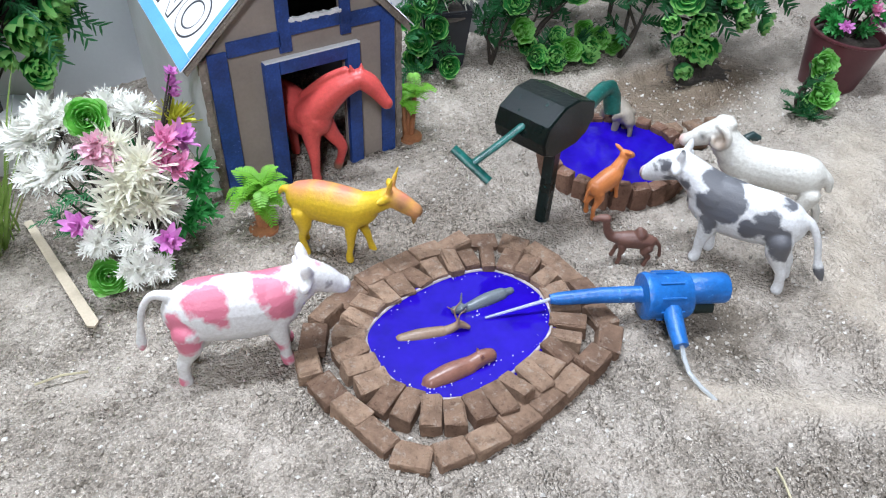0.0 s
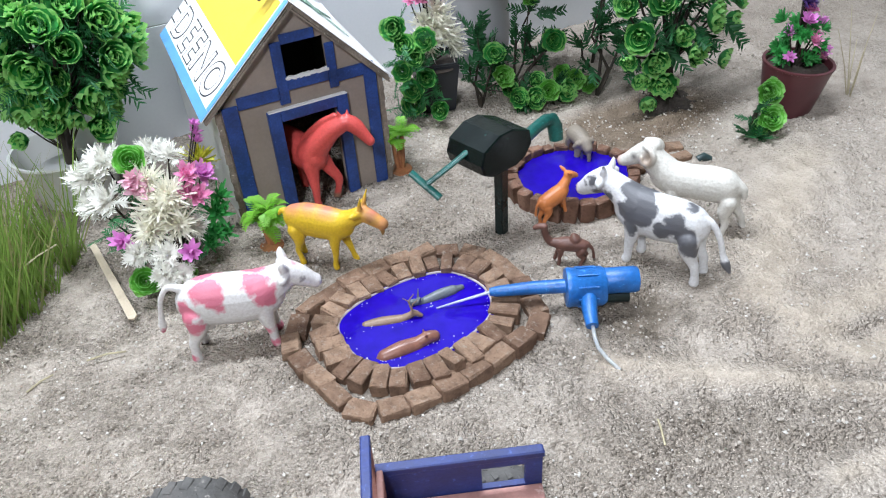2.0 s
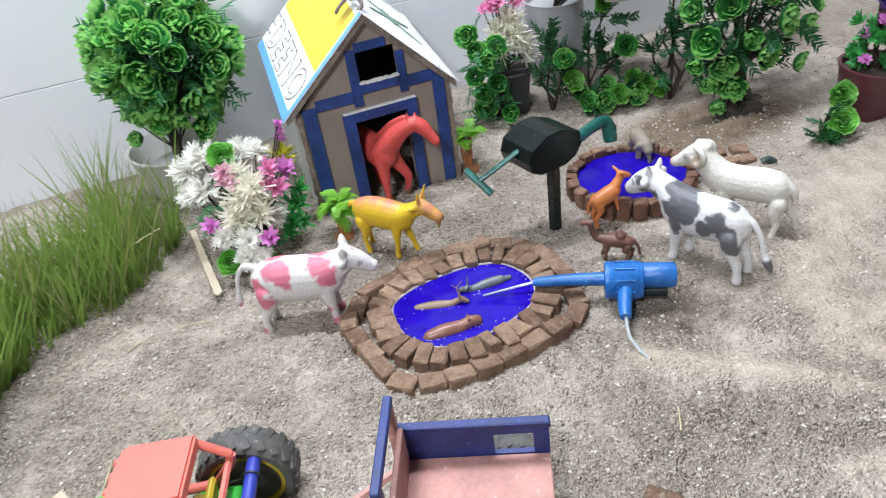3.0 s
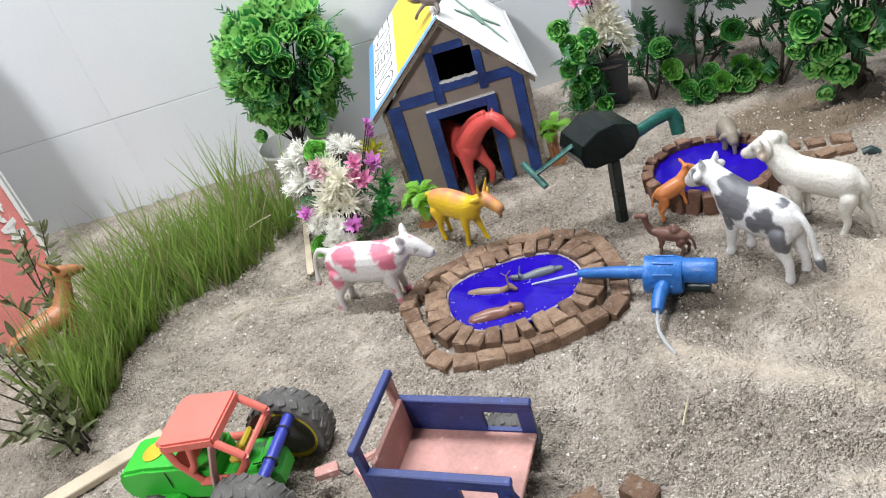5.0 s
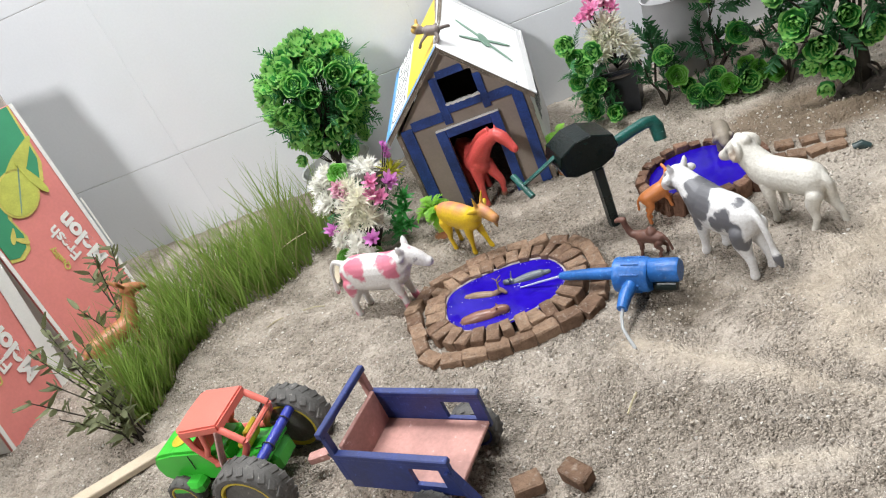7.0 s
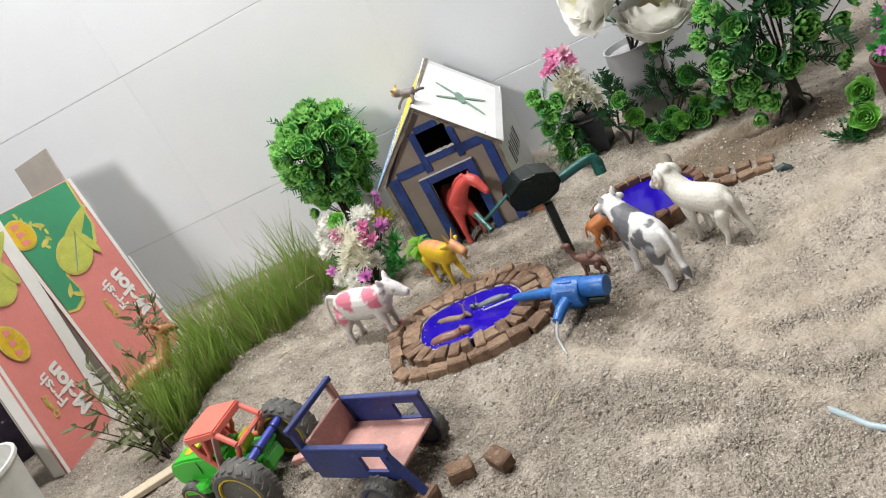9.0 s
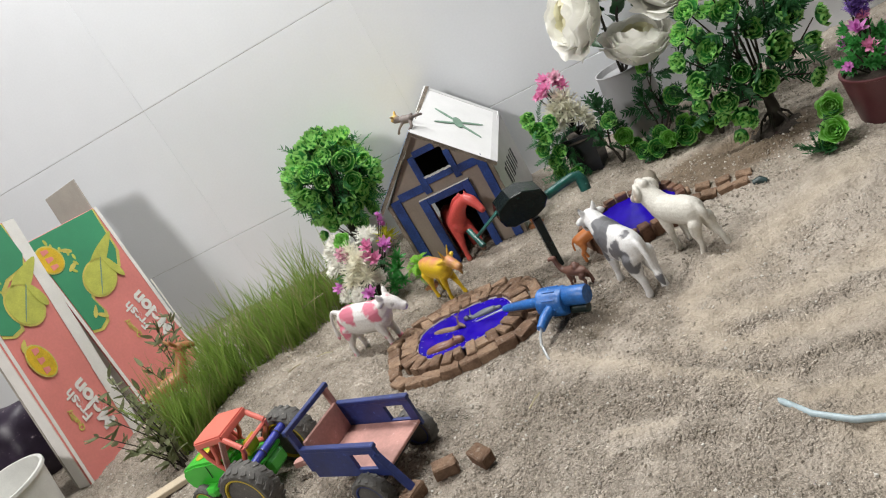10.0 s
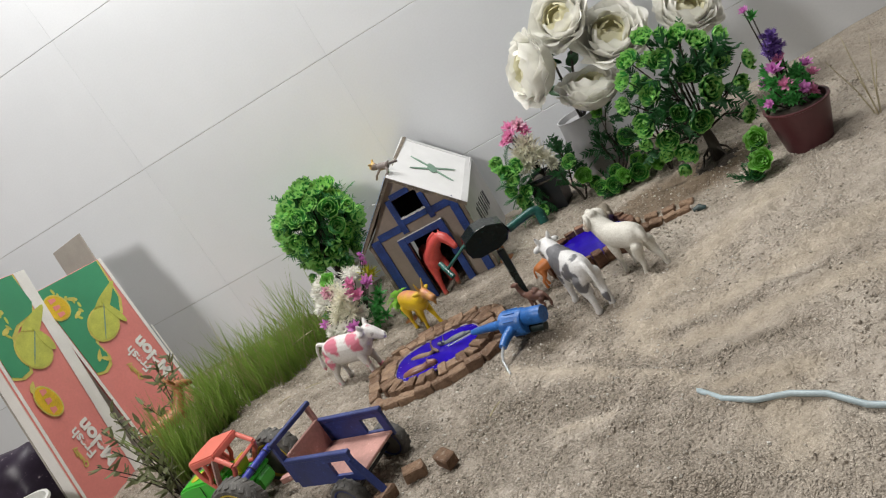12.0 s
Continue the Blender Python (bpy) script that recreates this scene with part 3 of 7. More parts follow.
def make_house():
    house = thing("cardboard_house", "toy cardboard barn with blue painted framing and paper roof", "toy house", pose(0, 0, 0))
    outline = [(HX0, -0.01), (HX1, -0.01), (HX1, HEAVE), (HMID, HAPEX), (HX0, HEAVE)]
    door, window = (0.209, 0.270, -0.01, 0.110), (0.222, 0.268, 0.151, 0.187)
    bm = bmesh.new()
    framed_wall(bm, outline, [door, window], 0.004)
    bmesh.ops.translate(bm, vec=(0, HY0, 0), verts=bm.verts)
    part("front_wall", bm, CARDBOARD, house, "brown cardboard front with open doorway")
    # back wall takes the near-black tone that paints the shade indoors
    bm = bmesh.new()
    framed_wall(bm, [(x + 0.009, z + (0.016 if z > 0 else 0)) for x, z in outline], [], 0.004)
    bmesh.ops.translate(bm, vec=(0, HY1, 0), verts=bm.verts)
    part("back_wall", bm, INDOOR_SHADE, house, "back wall coloured dark for the shade inside")
    for x, mat in ((HX0, GREY_PAPER), (HX1, GREY_PAPER)):
        bm = bmesh.new()
        add_slab(bm, [(HY0 + 0.001, -0.012), (HY1 + 0.007, -0.012), (HY1 + 0.007, HEAVE + 0.014), (HY0 + 0.001, HEAVE)], 0.004, Matrix(((0.0 if x == HX0 else 0.08, 0, 1, x - 0.0044 if x == HX0 else x + 0.0004 - 0.08 * HY0), (1, 0, 0, 0), (0, 1, 0, 0), (0, 0, 0, 1))))
        side = part("side_wall", bm, mat, house, "greyed white card side wall")
        if x == HX1:
            for k in range(7):
                bm = bmesh.new()
                add_box(bm, (0.0006, 0.0065 if k % 3 else 0.012, 0.030 + 0.006 * (k % 2)), pose(x + 0.0046 + 0.08 * (0.061 + 0.0155 * k), 0.598 + 0.0155 * k, 0.078), rough=0.0002, seed=k)
                part("dark_bar", bm, BLACK_PRINT, side)
    # added dark sheets along the side walls, painting the shade behind the doorway
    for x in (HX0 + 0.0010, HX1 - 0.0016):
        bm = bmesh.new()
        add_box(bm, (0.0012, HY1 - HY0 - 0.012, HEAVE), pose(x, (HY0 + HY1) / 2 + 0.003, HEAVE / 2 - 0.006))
        part("shade_lining", bm, INDOOR_SHADE, house, "added dark sheet standing in for the shade inside")
    for name, coords, width in (
        ("corner_strip", (HX0 + 0.010, -0.005, HX0 + 0.010, HEAVE + 0.004), 0.016),
        ("corner_strip", (HX1 - 0.009, -0.005, HX1 - 0.009, HEAVE + 0.002), 0.014),
        ("beam_strip", (HX0 + 0.0185, 0.1385, 0.2135, 0.1385), 0.013),
        ("beam_strip", (0.2765, 0.1415, HX1 - 0.004, 0.1415), 0.013),
        ("window_strip", (0.2175, 0.126, 0.2175, 0.191), 0.011),
        ("window_strip", (0.2725, 0.130, 0.2725, 0.1785), 0.010),
        ("window_strip", (0.2230, 0.1925, 0.2590, 0.1925), 0.010),
        ("window_strip", (0.2230, 0.1450, 0.2672, 0.1450), 0.011),
    ):
        bm = bmesh.new()
        strip(bm, *coords, width, 0.0024, HY0)
        part(name, bm, BLUE_TAPE, house)
    for x in (HX0 - 0.0024, HX1 + 0.0024):
        bm = bmesh.new()
        for k in range(12):
            add_box(bm, (0.0050 + 0.0012 * (k % 2), 0.0030, HEAVE / 12 * 1.02), pose(x, HY0 - 0.0006, HEAVE * (k + 0.5) / 12), rough=0.0006, seed=k)
        part("torn_edge", bm, CARD_EDGE, house, "dark torn cardboard edge")
    bm = bmesh.new()
    strip(bm, 0.202, -0.005, 0.202, 0.1215, 0.0135, 0.006, HY0)
    strip(bm, 0.2770, -0.005, 0.2770, 0.1215, 0.0125, 0.006, HY0)
    strip(bm, 0.2092, 0.1155, 0.2705, 0.1155, 0.012, 0.006, HY0)
    part("door_frame", bm, BLUE_TAPE, house, "blue painted door frame")
    bm = bmesh.new()
    add_box(bm, (0.087, 0.0064, 0.0010), pose(0.2396, HY0 - 0.003, 0.1221), rough=0.0004, seed=2)
    part("lintel_edge", bm, PAPER, house, "white torn paper edge")
    bm = bmesh.new()
    for k in range(9):
        add_box(bm, (0.006, 0.0042, 0.0028), pose(0.2245 + 0.0052 * k, HY0 - 0.0006, 0.1517, 0, random.uniform(-25, 25)), rough=0.0007, seed=k)
    part("window_sill", bm, PAPER, house, "ragged white paper edge under the window")
    # roof: two boards that overhang, each with layers of card showing at the front edge
    ridge = Vector((HMID + 0.001, 0, 0.2315))
    for name, eave_x, eave_z in (("roof_left", 0.1300, 0.1360), ("roof_right", 0.3360, 0.1290)):
        eave = Vector((eave_x, 0, eave_z))
        run = (eave - ridge).normalized()
        up = Vector((0, 1, 0)).cross(run)
        up = up if up.z > 0 else -up
        frame_m = Matrix((
            (run.x, 0.053 if name == "roof_left" else 0.030, up.x, ridge.x),
            (0, 0.995, 0, HY0 - 0.008),
            (run.z, 0.085, up.z, ridge.z - 0.004),
            (0, 0, 0, 1)))
        long, deep = (eave - ridge).length, HY1 - HY0 + 0.018
        bm = bmesh.new()
        for k in range(3):
            add_box(bm, (long - 0.002 * k, deep - 0.003 * k, 0.0019), frame_m @ pose(long / 2 - 0.001 * k, deep / 2, -0.0045 + 0.0021 * k), rough=0.0005, seed=k)
        roof = part("roof_board", bm, CARD_EDGE, house, "layered cardboard roof board with torn edges")
        def sheet(nm, u0, u1, v0, v1, mat, lift, label=""):
            b = bmesh.new()
            add_box(b, (u1 - u0, v1 - v0, 0.0005), frame_m @ pose((u0 + u1) / 2, (v0 + v1) / 2, 0.0010 + lift))
            return part(nm, b, mat, roof, label)
        if name == "roof_left":
            sheet("roof_paper", 0.0, long, 0.0, deep, PAPER, 0.0, "white printed paper on the roof")
            sheet("yellow_panel", 0.006, long * 0.56, 0.012, deep - 0.004, YELLOW_PRINT, 0.0006, "yellow printed panel")
            sheet("blue_border", long - 0.012, long - 0.0005, 0.0006, deep - 0.001, LIGHT_BLUE, 0.0006, "light blue printed border")
            sheet("blue_border", 0.0, long - 0.0125, 0.0006, 0.0085, LIGHT_BLUE, 0.0006, "light blue printed border")
            cu_letters(roof, frame_m, long, deep)
        else:
            sheet("roof_paper", 0.0, long, 0.0, deep, PAPER, 0.0, "white paper on the roof")
            sheet("grey_border", long - 0.012, long - 0.0005, 0.0006, deep - 0.001, GREY_PAPER, 0.0006)
            sheet("grey_border", 0.0, long - 0.0125, deep - 0.012, deep - 0.001, GREY_PAPER, 0.0006)
            b = bmesh.new()
            add_slab(b, egg(0, 0, 0.0080, 0.0190), 0.0012, frame_m @ pose(long * 0.50, deep * 0.46, 0.0019, 0, 0, 14))
            motif = part("insect_body", b, INSECT_GREEN, roof, "grey-green cut-out insect stuck on the roof")
            for x, y, turn, size in ((0.018, 0.012, 32, 0.040), (0.018, -0.014, -34, 0.040), (-0.018, 0.014, 148, 0.040), (-0.016, -0.014, 212, 0.036)):
                b = bmesh.new()
                add_slab(b, egg(0, 0, size * 0.72, 0.0030), 0.0008, frame_m @ pose(long * 0.50 + x, deep * 0.46 + y, 0.0019, 0, 0, turn))
                part("insect_wing", b, INSECT_GREEN, motif)
    return house


def cu_letters(roof, frame_m, long, deep):
    """Bold outlined capitals printed along the lower edge of the roof paper."""
    v = 0.016
    for ch in "ONEED":
        made = []
        for offset, mat, lift in ((0.0021, BLACK_PRINT, 0.0014), (0.0004, PAPER, 0.0017)):
            cu = bpy.data.curves.new("text", "FONT")
            cu.body, cu.size, cu.offset, cu.extrude, cu.shear = ch, 0.052, offset, 0.0001, 0.12
            tmp = new("lettering", cu)
            mesh = bpy.data.meshes.new_from_object(tmp)
            bpy.data.objects.remove(tmp)
            mesh.materials.append(mat)
            made.append((mesh, lift))
        width = max(c.co.x for c in made[0][0].vertices)
        for mesh, lift in made:
            mesh.transform(frame_m @ Matrix(((0, -1, 0, long - 0.0165), (-1, 0, 0, v + width), (0, 0, 1, lift), (0, 0, 0, 1))))
            ob = new("lettering", mesh)
            ob.parent = roof
        v += width - 0.0005
    for k in range(3):
        b = bmesh.new()
        add_box(b, (0.0016, 0.018, 0.0004), frame_m @ pose(long * (0.64 + 0.09 * k), v + 0.010, 0.0019))
        part("printed_line", b, BLACK_PRINT, roof)


make_house()


# ---- toy animals: each one moulded piece ----
def unit_ball(around=10, rings=6):
    verts = [(0, 0, -1)] + [(math.cos(2 * math.pi * k / around) * math.cos(a), math.sin(2 * math.pi * k / around) * math.cos(a), math.sin(a)) for a in (math.pi * (n / rings - 0.5) for n in range(1, rings)) for k in range(around)] + [(0, 0, 1)]
    last = len(verts) - 1
    faces = [(0, 1 + (k + 1) % around, 1 + k) for k in range(around)] + [(last, last - around + k, last - around + (k + 1) % around) for k in range(around)]
    for n in range(rings - 2):
        a, b = 1 + n * around, 1 + (n + 1) * around
        faces += [(a + k, a + (k + 1) % around, b + (k + 1) % around, b + k) for k in range(around)]
    return verts, faces


BALL = unit_ball(18, 10)


def chain(nodes, steps=9):
    """More nodes (x, y, z, radius) on a smooth curve through the given ones."""
    pts = [Vector(n) for n in nodes]
    out = []
    for i in range(len(pts) - 1):
        p0, p1, p2, p3 = pts[max(0, i - 1)], pts[i], pts[i + 1], pts[min(len(pts) - 1, i + 2)]
        for k in range(steps):
            t = k / steps
            out.append(tuple(0.5 * (2 * p1 + (p2 - p0) * t + (2 * p0 - 5 * p1 + 4 * p2 - p3) * t * t + (3 * p1 - p0 - 3 * p2 + p3) * t**3)))
    return out + [tuple(pts[-1])]


def creature(name, label, category, limbs, material, m, voxel=0.0010, scale=1.0, smooth=6, slim=1.0):
    """One moulded toy. The first limb is the body; slim narrows it from side to side."""
    verts, faces = [], []
    for n, limb in enumerate(limbs):
        wide = slim if n == 0 else 1.0
        for x, y, z, r in chain(limb):
            r, first = max(0.0004, r), len(verts)
            verts += [((x + r * a) * scale, (y + r * b * wide) * scale, (z + r * c) * scale) for a, b, c in BALL[0]]
            faces += [tuple(first + k for k in f) for f in BALL[1]]
    mesh = bpy.data.meshes.new(name)
    mesh.from_pydata(verts, [], faces)
    mesh.materials.append(material)
    ob = new(name, mesh)
    re = ob.modifiers.new("skin", "REMESH")
    re.mode, re.voxel_size, re.use_smooth_shade = "VOXEL", voxel, True
    sm = ob.modifiers.new("soften", "SMOOTH")
    sm.iterations, sm.factor = smooth, 0.5
    ob.matrix_world = m
    return tagged(ob, label, category, "toy animals")


def leg(hip, foot, r, rear=False, lift=0.0):
    (hx, hy, hz), (fx, fy) = hip, foot
    at = lambda t, dx=0.0: (hx + (fx - hx) * t + dx, hy + (fy - hy) * t, hz + (lift + 0.004 - hz) * t)
    bend = 0.0022 if rear else -0.0006
    return [at(0) + (r * (1.95 if rear else 1.6),), at(0.25, bend) + (r * (1.65 if rear else 1.4),), at(0.48, 0.3 * bend) + (r * 1.05,), at(0.64, -0.7 * bend) + (r * 0.88,), at(0.82, -0.3 * bend) + (r * 0.76,), at(0.93) + (r * 0.82,), (fx + 0.0008, fy, lift + r * 0.55, r * 0.92)]


def quadruped(spine, hips, feet, r, rest, lifts=(0, 0, 0, 0)):
    """spine: (x, z, radius); hips: (x, y, z) rear and front; feet: rear right, rear left, front right, front left."""
    body = [(x, 0, z, k) for x, z, k in spine]
    legs = [leg((hips[n // 2][0], (-1 if n % 2 == 0 else 1) * hips[n // 2][1], hips[n // 2][2]), foot, r, n < 2, lifts[n]) for n, foot in enumerate(feet)]
    return [body] + legs + rest


def both(nodes):
    return [[(x, s * y, z, r) for x, y, z, r in nodes] for s in (-1, 1)]


def sides(spots):
    return [(x, s * y, z, r) for x, y, z, r in spots for s in (-1, 1)]


WHITE_PINK = patched("pink_white_plastic", (0.74, 0.72, 0.71), sides([(-0.011, 0.013, 0.075, 0.0130), (-0.006, 0.0185, 0.064, 0.0080), (-0.0025, 0.0195, 0.0555, 0.0052), (0.029, 0.013, 0.072, 0.0130), (0.035, 0.017, 0.058, 0.0105), (-0.031, 0.016, 0.055, 0.0095), (-0.034, 0.014, 0.063, 0.0070), (-0.0265, 0.015, 0.042, 0.0085), (0.060, 0.003, 0.079, 0.0046), (0.030, 0.012, 0.022, 0.0058), (0.034, 0.011, 0.004, 0.0080), (-0.035, 0.012, 0.002, 0.0055)]) + [(-0.056, 0, 0.034, 0.0050)], (0.60, 0.17, 0.24), wobble=0.011, soft=0.0016, more=[((0.10, 0.08, 0.08), sides([(0.0680, 0.0092, 0.0655, 0.0020), (0.0830, 0.0035, 0.0545, 0.0013)]))])
creature("toy_cow", "white plastic toy cow with pink patches, standing beside the brick pond", "toy animal", quadruped(
    [(-0.0215, 0.0560, 0.0188), (-0.012, 0.0545, 0.0232), (0.010, 0.0512, 0.0240), (0.025, 0.0505, 0.0232), (0.0325, 0.0510, 0.0190)],
    [(-0.026, 0.0105, 0.047), (0.030, 0.0095, 0.044)], [(-0.0352, -0.0115), (-0.030, 0.012), (0.0335, -0.0115), (0.036, 0.010)], 0.0054,
    [[(0.030, 0, 0.055, 0.0185), (0.045, 0, 0.0610, 0.0142), (0.053, 0, 0.0660, 0.0118)],
     [(0.0555, 0, 0.0680, 0.0108), (0.065, 0, 0.0620, 0.0094), (0.0735, 0, 0.0555, 0.0070), (0.0770, 0, 0.0535, 0.0064)],
     [(-0.032, 0, 0.0710, 0.0042), (-0.042, 0, 0.0745, 0.0028), (-0.050, 0, 0.064, 0.0025), (-0.054, 0, 0.048, 0.0025), (-0.056, 0, 0.036, 0.0036), (-0.057, 0, 0.030, 0.0018)],
     [(-0.016, -0.004, 0.037, 0.0070), (-0.018, -0.004, 0.031, 0.0050)]]
    + both([(0.0545, 0.0065, 0.0740, 0.0036), (0.0530, 0.0100, 0.0790, 0.0042), (0.0530, 0.0120, 0.0845, 0.0020)]) + both([(0.0550, 0.0085, 0.0720, 0.0030), (0.0510, 0.0140, 0.0700, 0.0040), (0.0490, 0.0165, 0.0685, 0.0020)])),
    WHITE_PINK, pose(0.0860, 0.3580, 0.0, 0, 0, -15.3), slim=0.82)

YELLOW = patched("yellow_orange_plastic", (0.70, 0.47, 0.02), [(0.061, 0, 0.067, 0.0088), (0.070, 0, 0.058, 0.0082), (0.0545, 0, 0.073, 0.006), (-0.004, 0, 0.0705, 0.0110), (-0.020, 0, 0.068, 0.0110), (0.014, 0, 0.067, 0.0100)], (0.56, 0.20, 0.12), wobble=0.004, soft=0.007, more=[((0.10, 0.05, 0.04), [(0.069, 0, 0.0450, 0.0045), (0.0765, 0, 0.055, 0.0030)] + sides([(0.0615, 0.0073, 0.0635, 0.0018)]))])
creature("toy_goat", "yellow plastic toy goat with orange back and face, standing on sand", "toy animal", quadruped(
    [(-0.0200, 0.0510, 0.0145), (-0.008, 0.0505, 0.0175), (0.008, 0.0490, 0.0180), (0.021, 0.0485, 0.0165), (0.027, 0.0495, 0.0138)],
    [(-0.021, 0.0080, 0.041), (0.022, 0.0070, 0.040)], [(-0.0185, -0.009), (-0.026, 0.009), (0.018, -0.009), (0.032, 0.009)], 0.0037,
    [[(0.026, 0, 0.051, 0.0120), (0.038, 0, 0.0575, 0.0090), (0.047, 0, 0.0630, 0.0082)],
     [(0.0525, 0, 0.0650, 0.0078), (0.060, 0, 0.0615, 0.0074), (0.067, 0, 0.0575, 0.0064), (0.0705, 0, 0.0560, 0.0058)],
     [(-0.030, 0, 0.0560, 0.0040), (-0.036, 0, 0.0570, 0.0028), (-0.040, 0, 0.0520, 0.0018)],
     [(0.0690, 0, 0.0515, 0.0030), (0.0695, 0, 0.0465, 0.0022), (0.0690, 0, 0.0430, 0.0010)]]
    + both([(0.0505, 0.0035, 0.0700, 0.0028), (0.0520, 0.0060, 0.0780, 0.0022), (0.0545, 0.0085, 0.0880, 0.0010)]) + both([(0.0510, 0.0065, 0.0670, 0.0026), (0.0470, 0.0120, 0.0690, 0.0034), (0.0445, 0.0160, 0.0695, 0.0014)])),
    YELLOW, pose(0.1960, 0.4290, 0.0, 0, 0, -46), smooth=12, slim=0.78)

HORSE = patched("coral_red_plastic", (0.60, 0.082, 0.072), [(0.005, -0.016, 0.0, 0.0075), (0.006, 0.012, 0.006, 0.0085)], (0.22, 0.12, 0.08), rough=0.40, wobble=0.003, soft=0.002, more=[((0.30, 0.03, 0.03), [(0.0500, 0.0360, 0.0815, 0.0020), (0.0390, 0.0345, 0.0965, 0.0022)])], wrinkle=0.0006)
creature("toy_horse", "coral red plastic toy horse stepping out of the barn doorway", "toy animal", [
    [(-0.056, 0, 0.0680, 0.0165), (-0.042, 0, 0.0655, 0.0180), (-0.024, -0.001, 0.0610, 0.0178), (-0.009, -0.003, 0.0600, 0.0172), (-0.002, -0.004, 0.0620, 0.0140)],
    [(-0.008, -0.003, 0.0640, 0.0165), (0.004, 0.002, 0.0790, 0.0132), (0.015, 0.010, 0.0920, 0.0106), (0.026, 0.019, 0.1000, 0.0088)],
    [(0.0285, 0.0215, 0.1010, 0.0086), (0.0350, 0.0260, 0.0960, 0.0086), (0.0415, 0.0290, 0.0885, 0.0068), (0.0465, 0.0310, 0.0820, 0.0058), (0.0488, 0.0318, 0.0795, 0.0054)],
    [(-0.004, -0.010, 0.0560, 0.0098), (0.000, -0.013, 0.0400, 0.0066), (0.003, -0.015, 0.0300, 0.0050), (0.004, -0.016, 0.0150, 0.0040), (0.005, -0.016, 0.0040, 0.0050)],
    [(-0.004, 0.006, 0.0560, 0.0098), (0.004, 0.009, 0.0430, 0.0068), (0.012, 0.012, 0.0320, 0.0052), (0.010, 0.012, 0.0190, 0.0038), (0.006, 0.012, 0.0090, 0.0046)],
    [(-0.052, -0.009, 0.0560, 0.0110), (-0.054, -0.010, 0.0300, 0.0056), (-0.056, -0.010, 0.0040, 0.0046)], [(-0.050, 0.009, 0.0560, 0.0110), (-0.047, 0.010, 0.0300, 0.0056), (-0.046, 0.011, 0.0040, 0.0046)],
    [(-0.068, 0, 0.0780, 0.0040), (-0.080, 0, 0.0720, 0.0042), (-0.086, 0, 0.0540, 0.0044), (-0.088, 0, 0.0360, 0.0026)],
    [(0.0240, 0.0165, 0.1085, 0.0026), (0.0235, 0.0150, 0.1140, 0.0010)], [(0.0285, 0.0235, 0.1080, 0.0026), (0.0285, 0.0240, 0.1135, 0.0010)],
    [(-0.016, -0.002, 0.0800, 0.0040), (-0.006, 0.001, 0.0900, 0.0040), (0.006, 0.007, 0.1010, 0.0038), (0.018, 0.015, 0.1080, 0.0034)]],
    HORSE, pose(0.2395, 0.5270, 0.0, 0, 0, -67), slim=0.95)

BLACK_WHITE = patched("black_white_plastic", (0.73, 0.73, 0.73), sides([(0.0250, 0.012, 0.0740, 0.0140), (0.0340, 0.015, 0.0590, 0.0118), (0.0230, 0.016, 0.0590, 0.0112), (0.0370, 0.006, 0.0790, 0.0090), (0.0310, 0.016, 0.0440, 0.0085), (0.0180, 0.017, 0.0680, 0.0100)]) + [(-0.0098, 0.016, 0.0600, 0.0108), (0.0015, 0.0170, 0.0520, 0.0085), (-0.0215, 0.014, 0.0510, 0.0115), (-0.0265, 0.013, 0.0400, 0.0092), (-0.0170, 0.003, 0.0755, 0.0062), (0.0680, 0.0115, 0.0650, 0.0078), (0.0590, 0.0125, 0.0665, 0.0065), (0.0775, 0.0105, 0.0780, 0.0048), (0.0670, 0.0095, 0.0950, 0.0045), (0.0570, 0.0070, 0.0500, 0.0050), (-0.0580, 0.0, 0.0230, 0.0090), (-0.012, -0.017, 0.056, 0.012), (0.072, -0.010, 0.070, 0.008)], (0.115, 0.115, 0.125), wobble=0.010, soft=0.0014, more=[((0.58, 0.42, 0.42), [(0.0985, 0, 0.058, 0.0055)]), ((0.04, 0.04, 0.04), sides([(0.0835, 0.0098, 0.0705, 0.0021), (0.0975, 0.0038, 0.0600, 0.0014)]))])
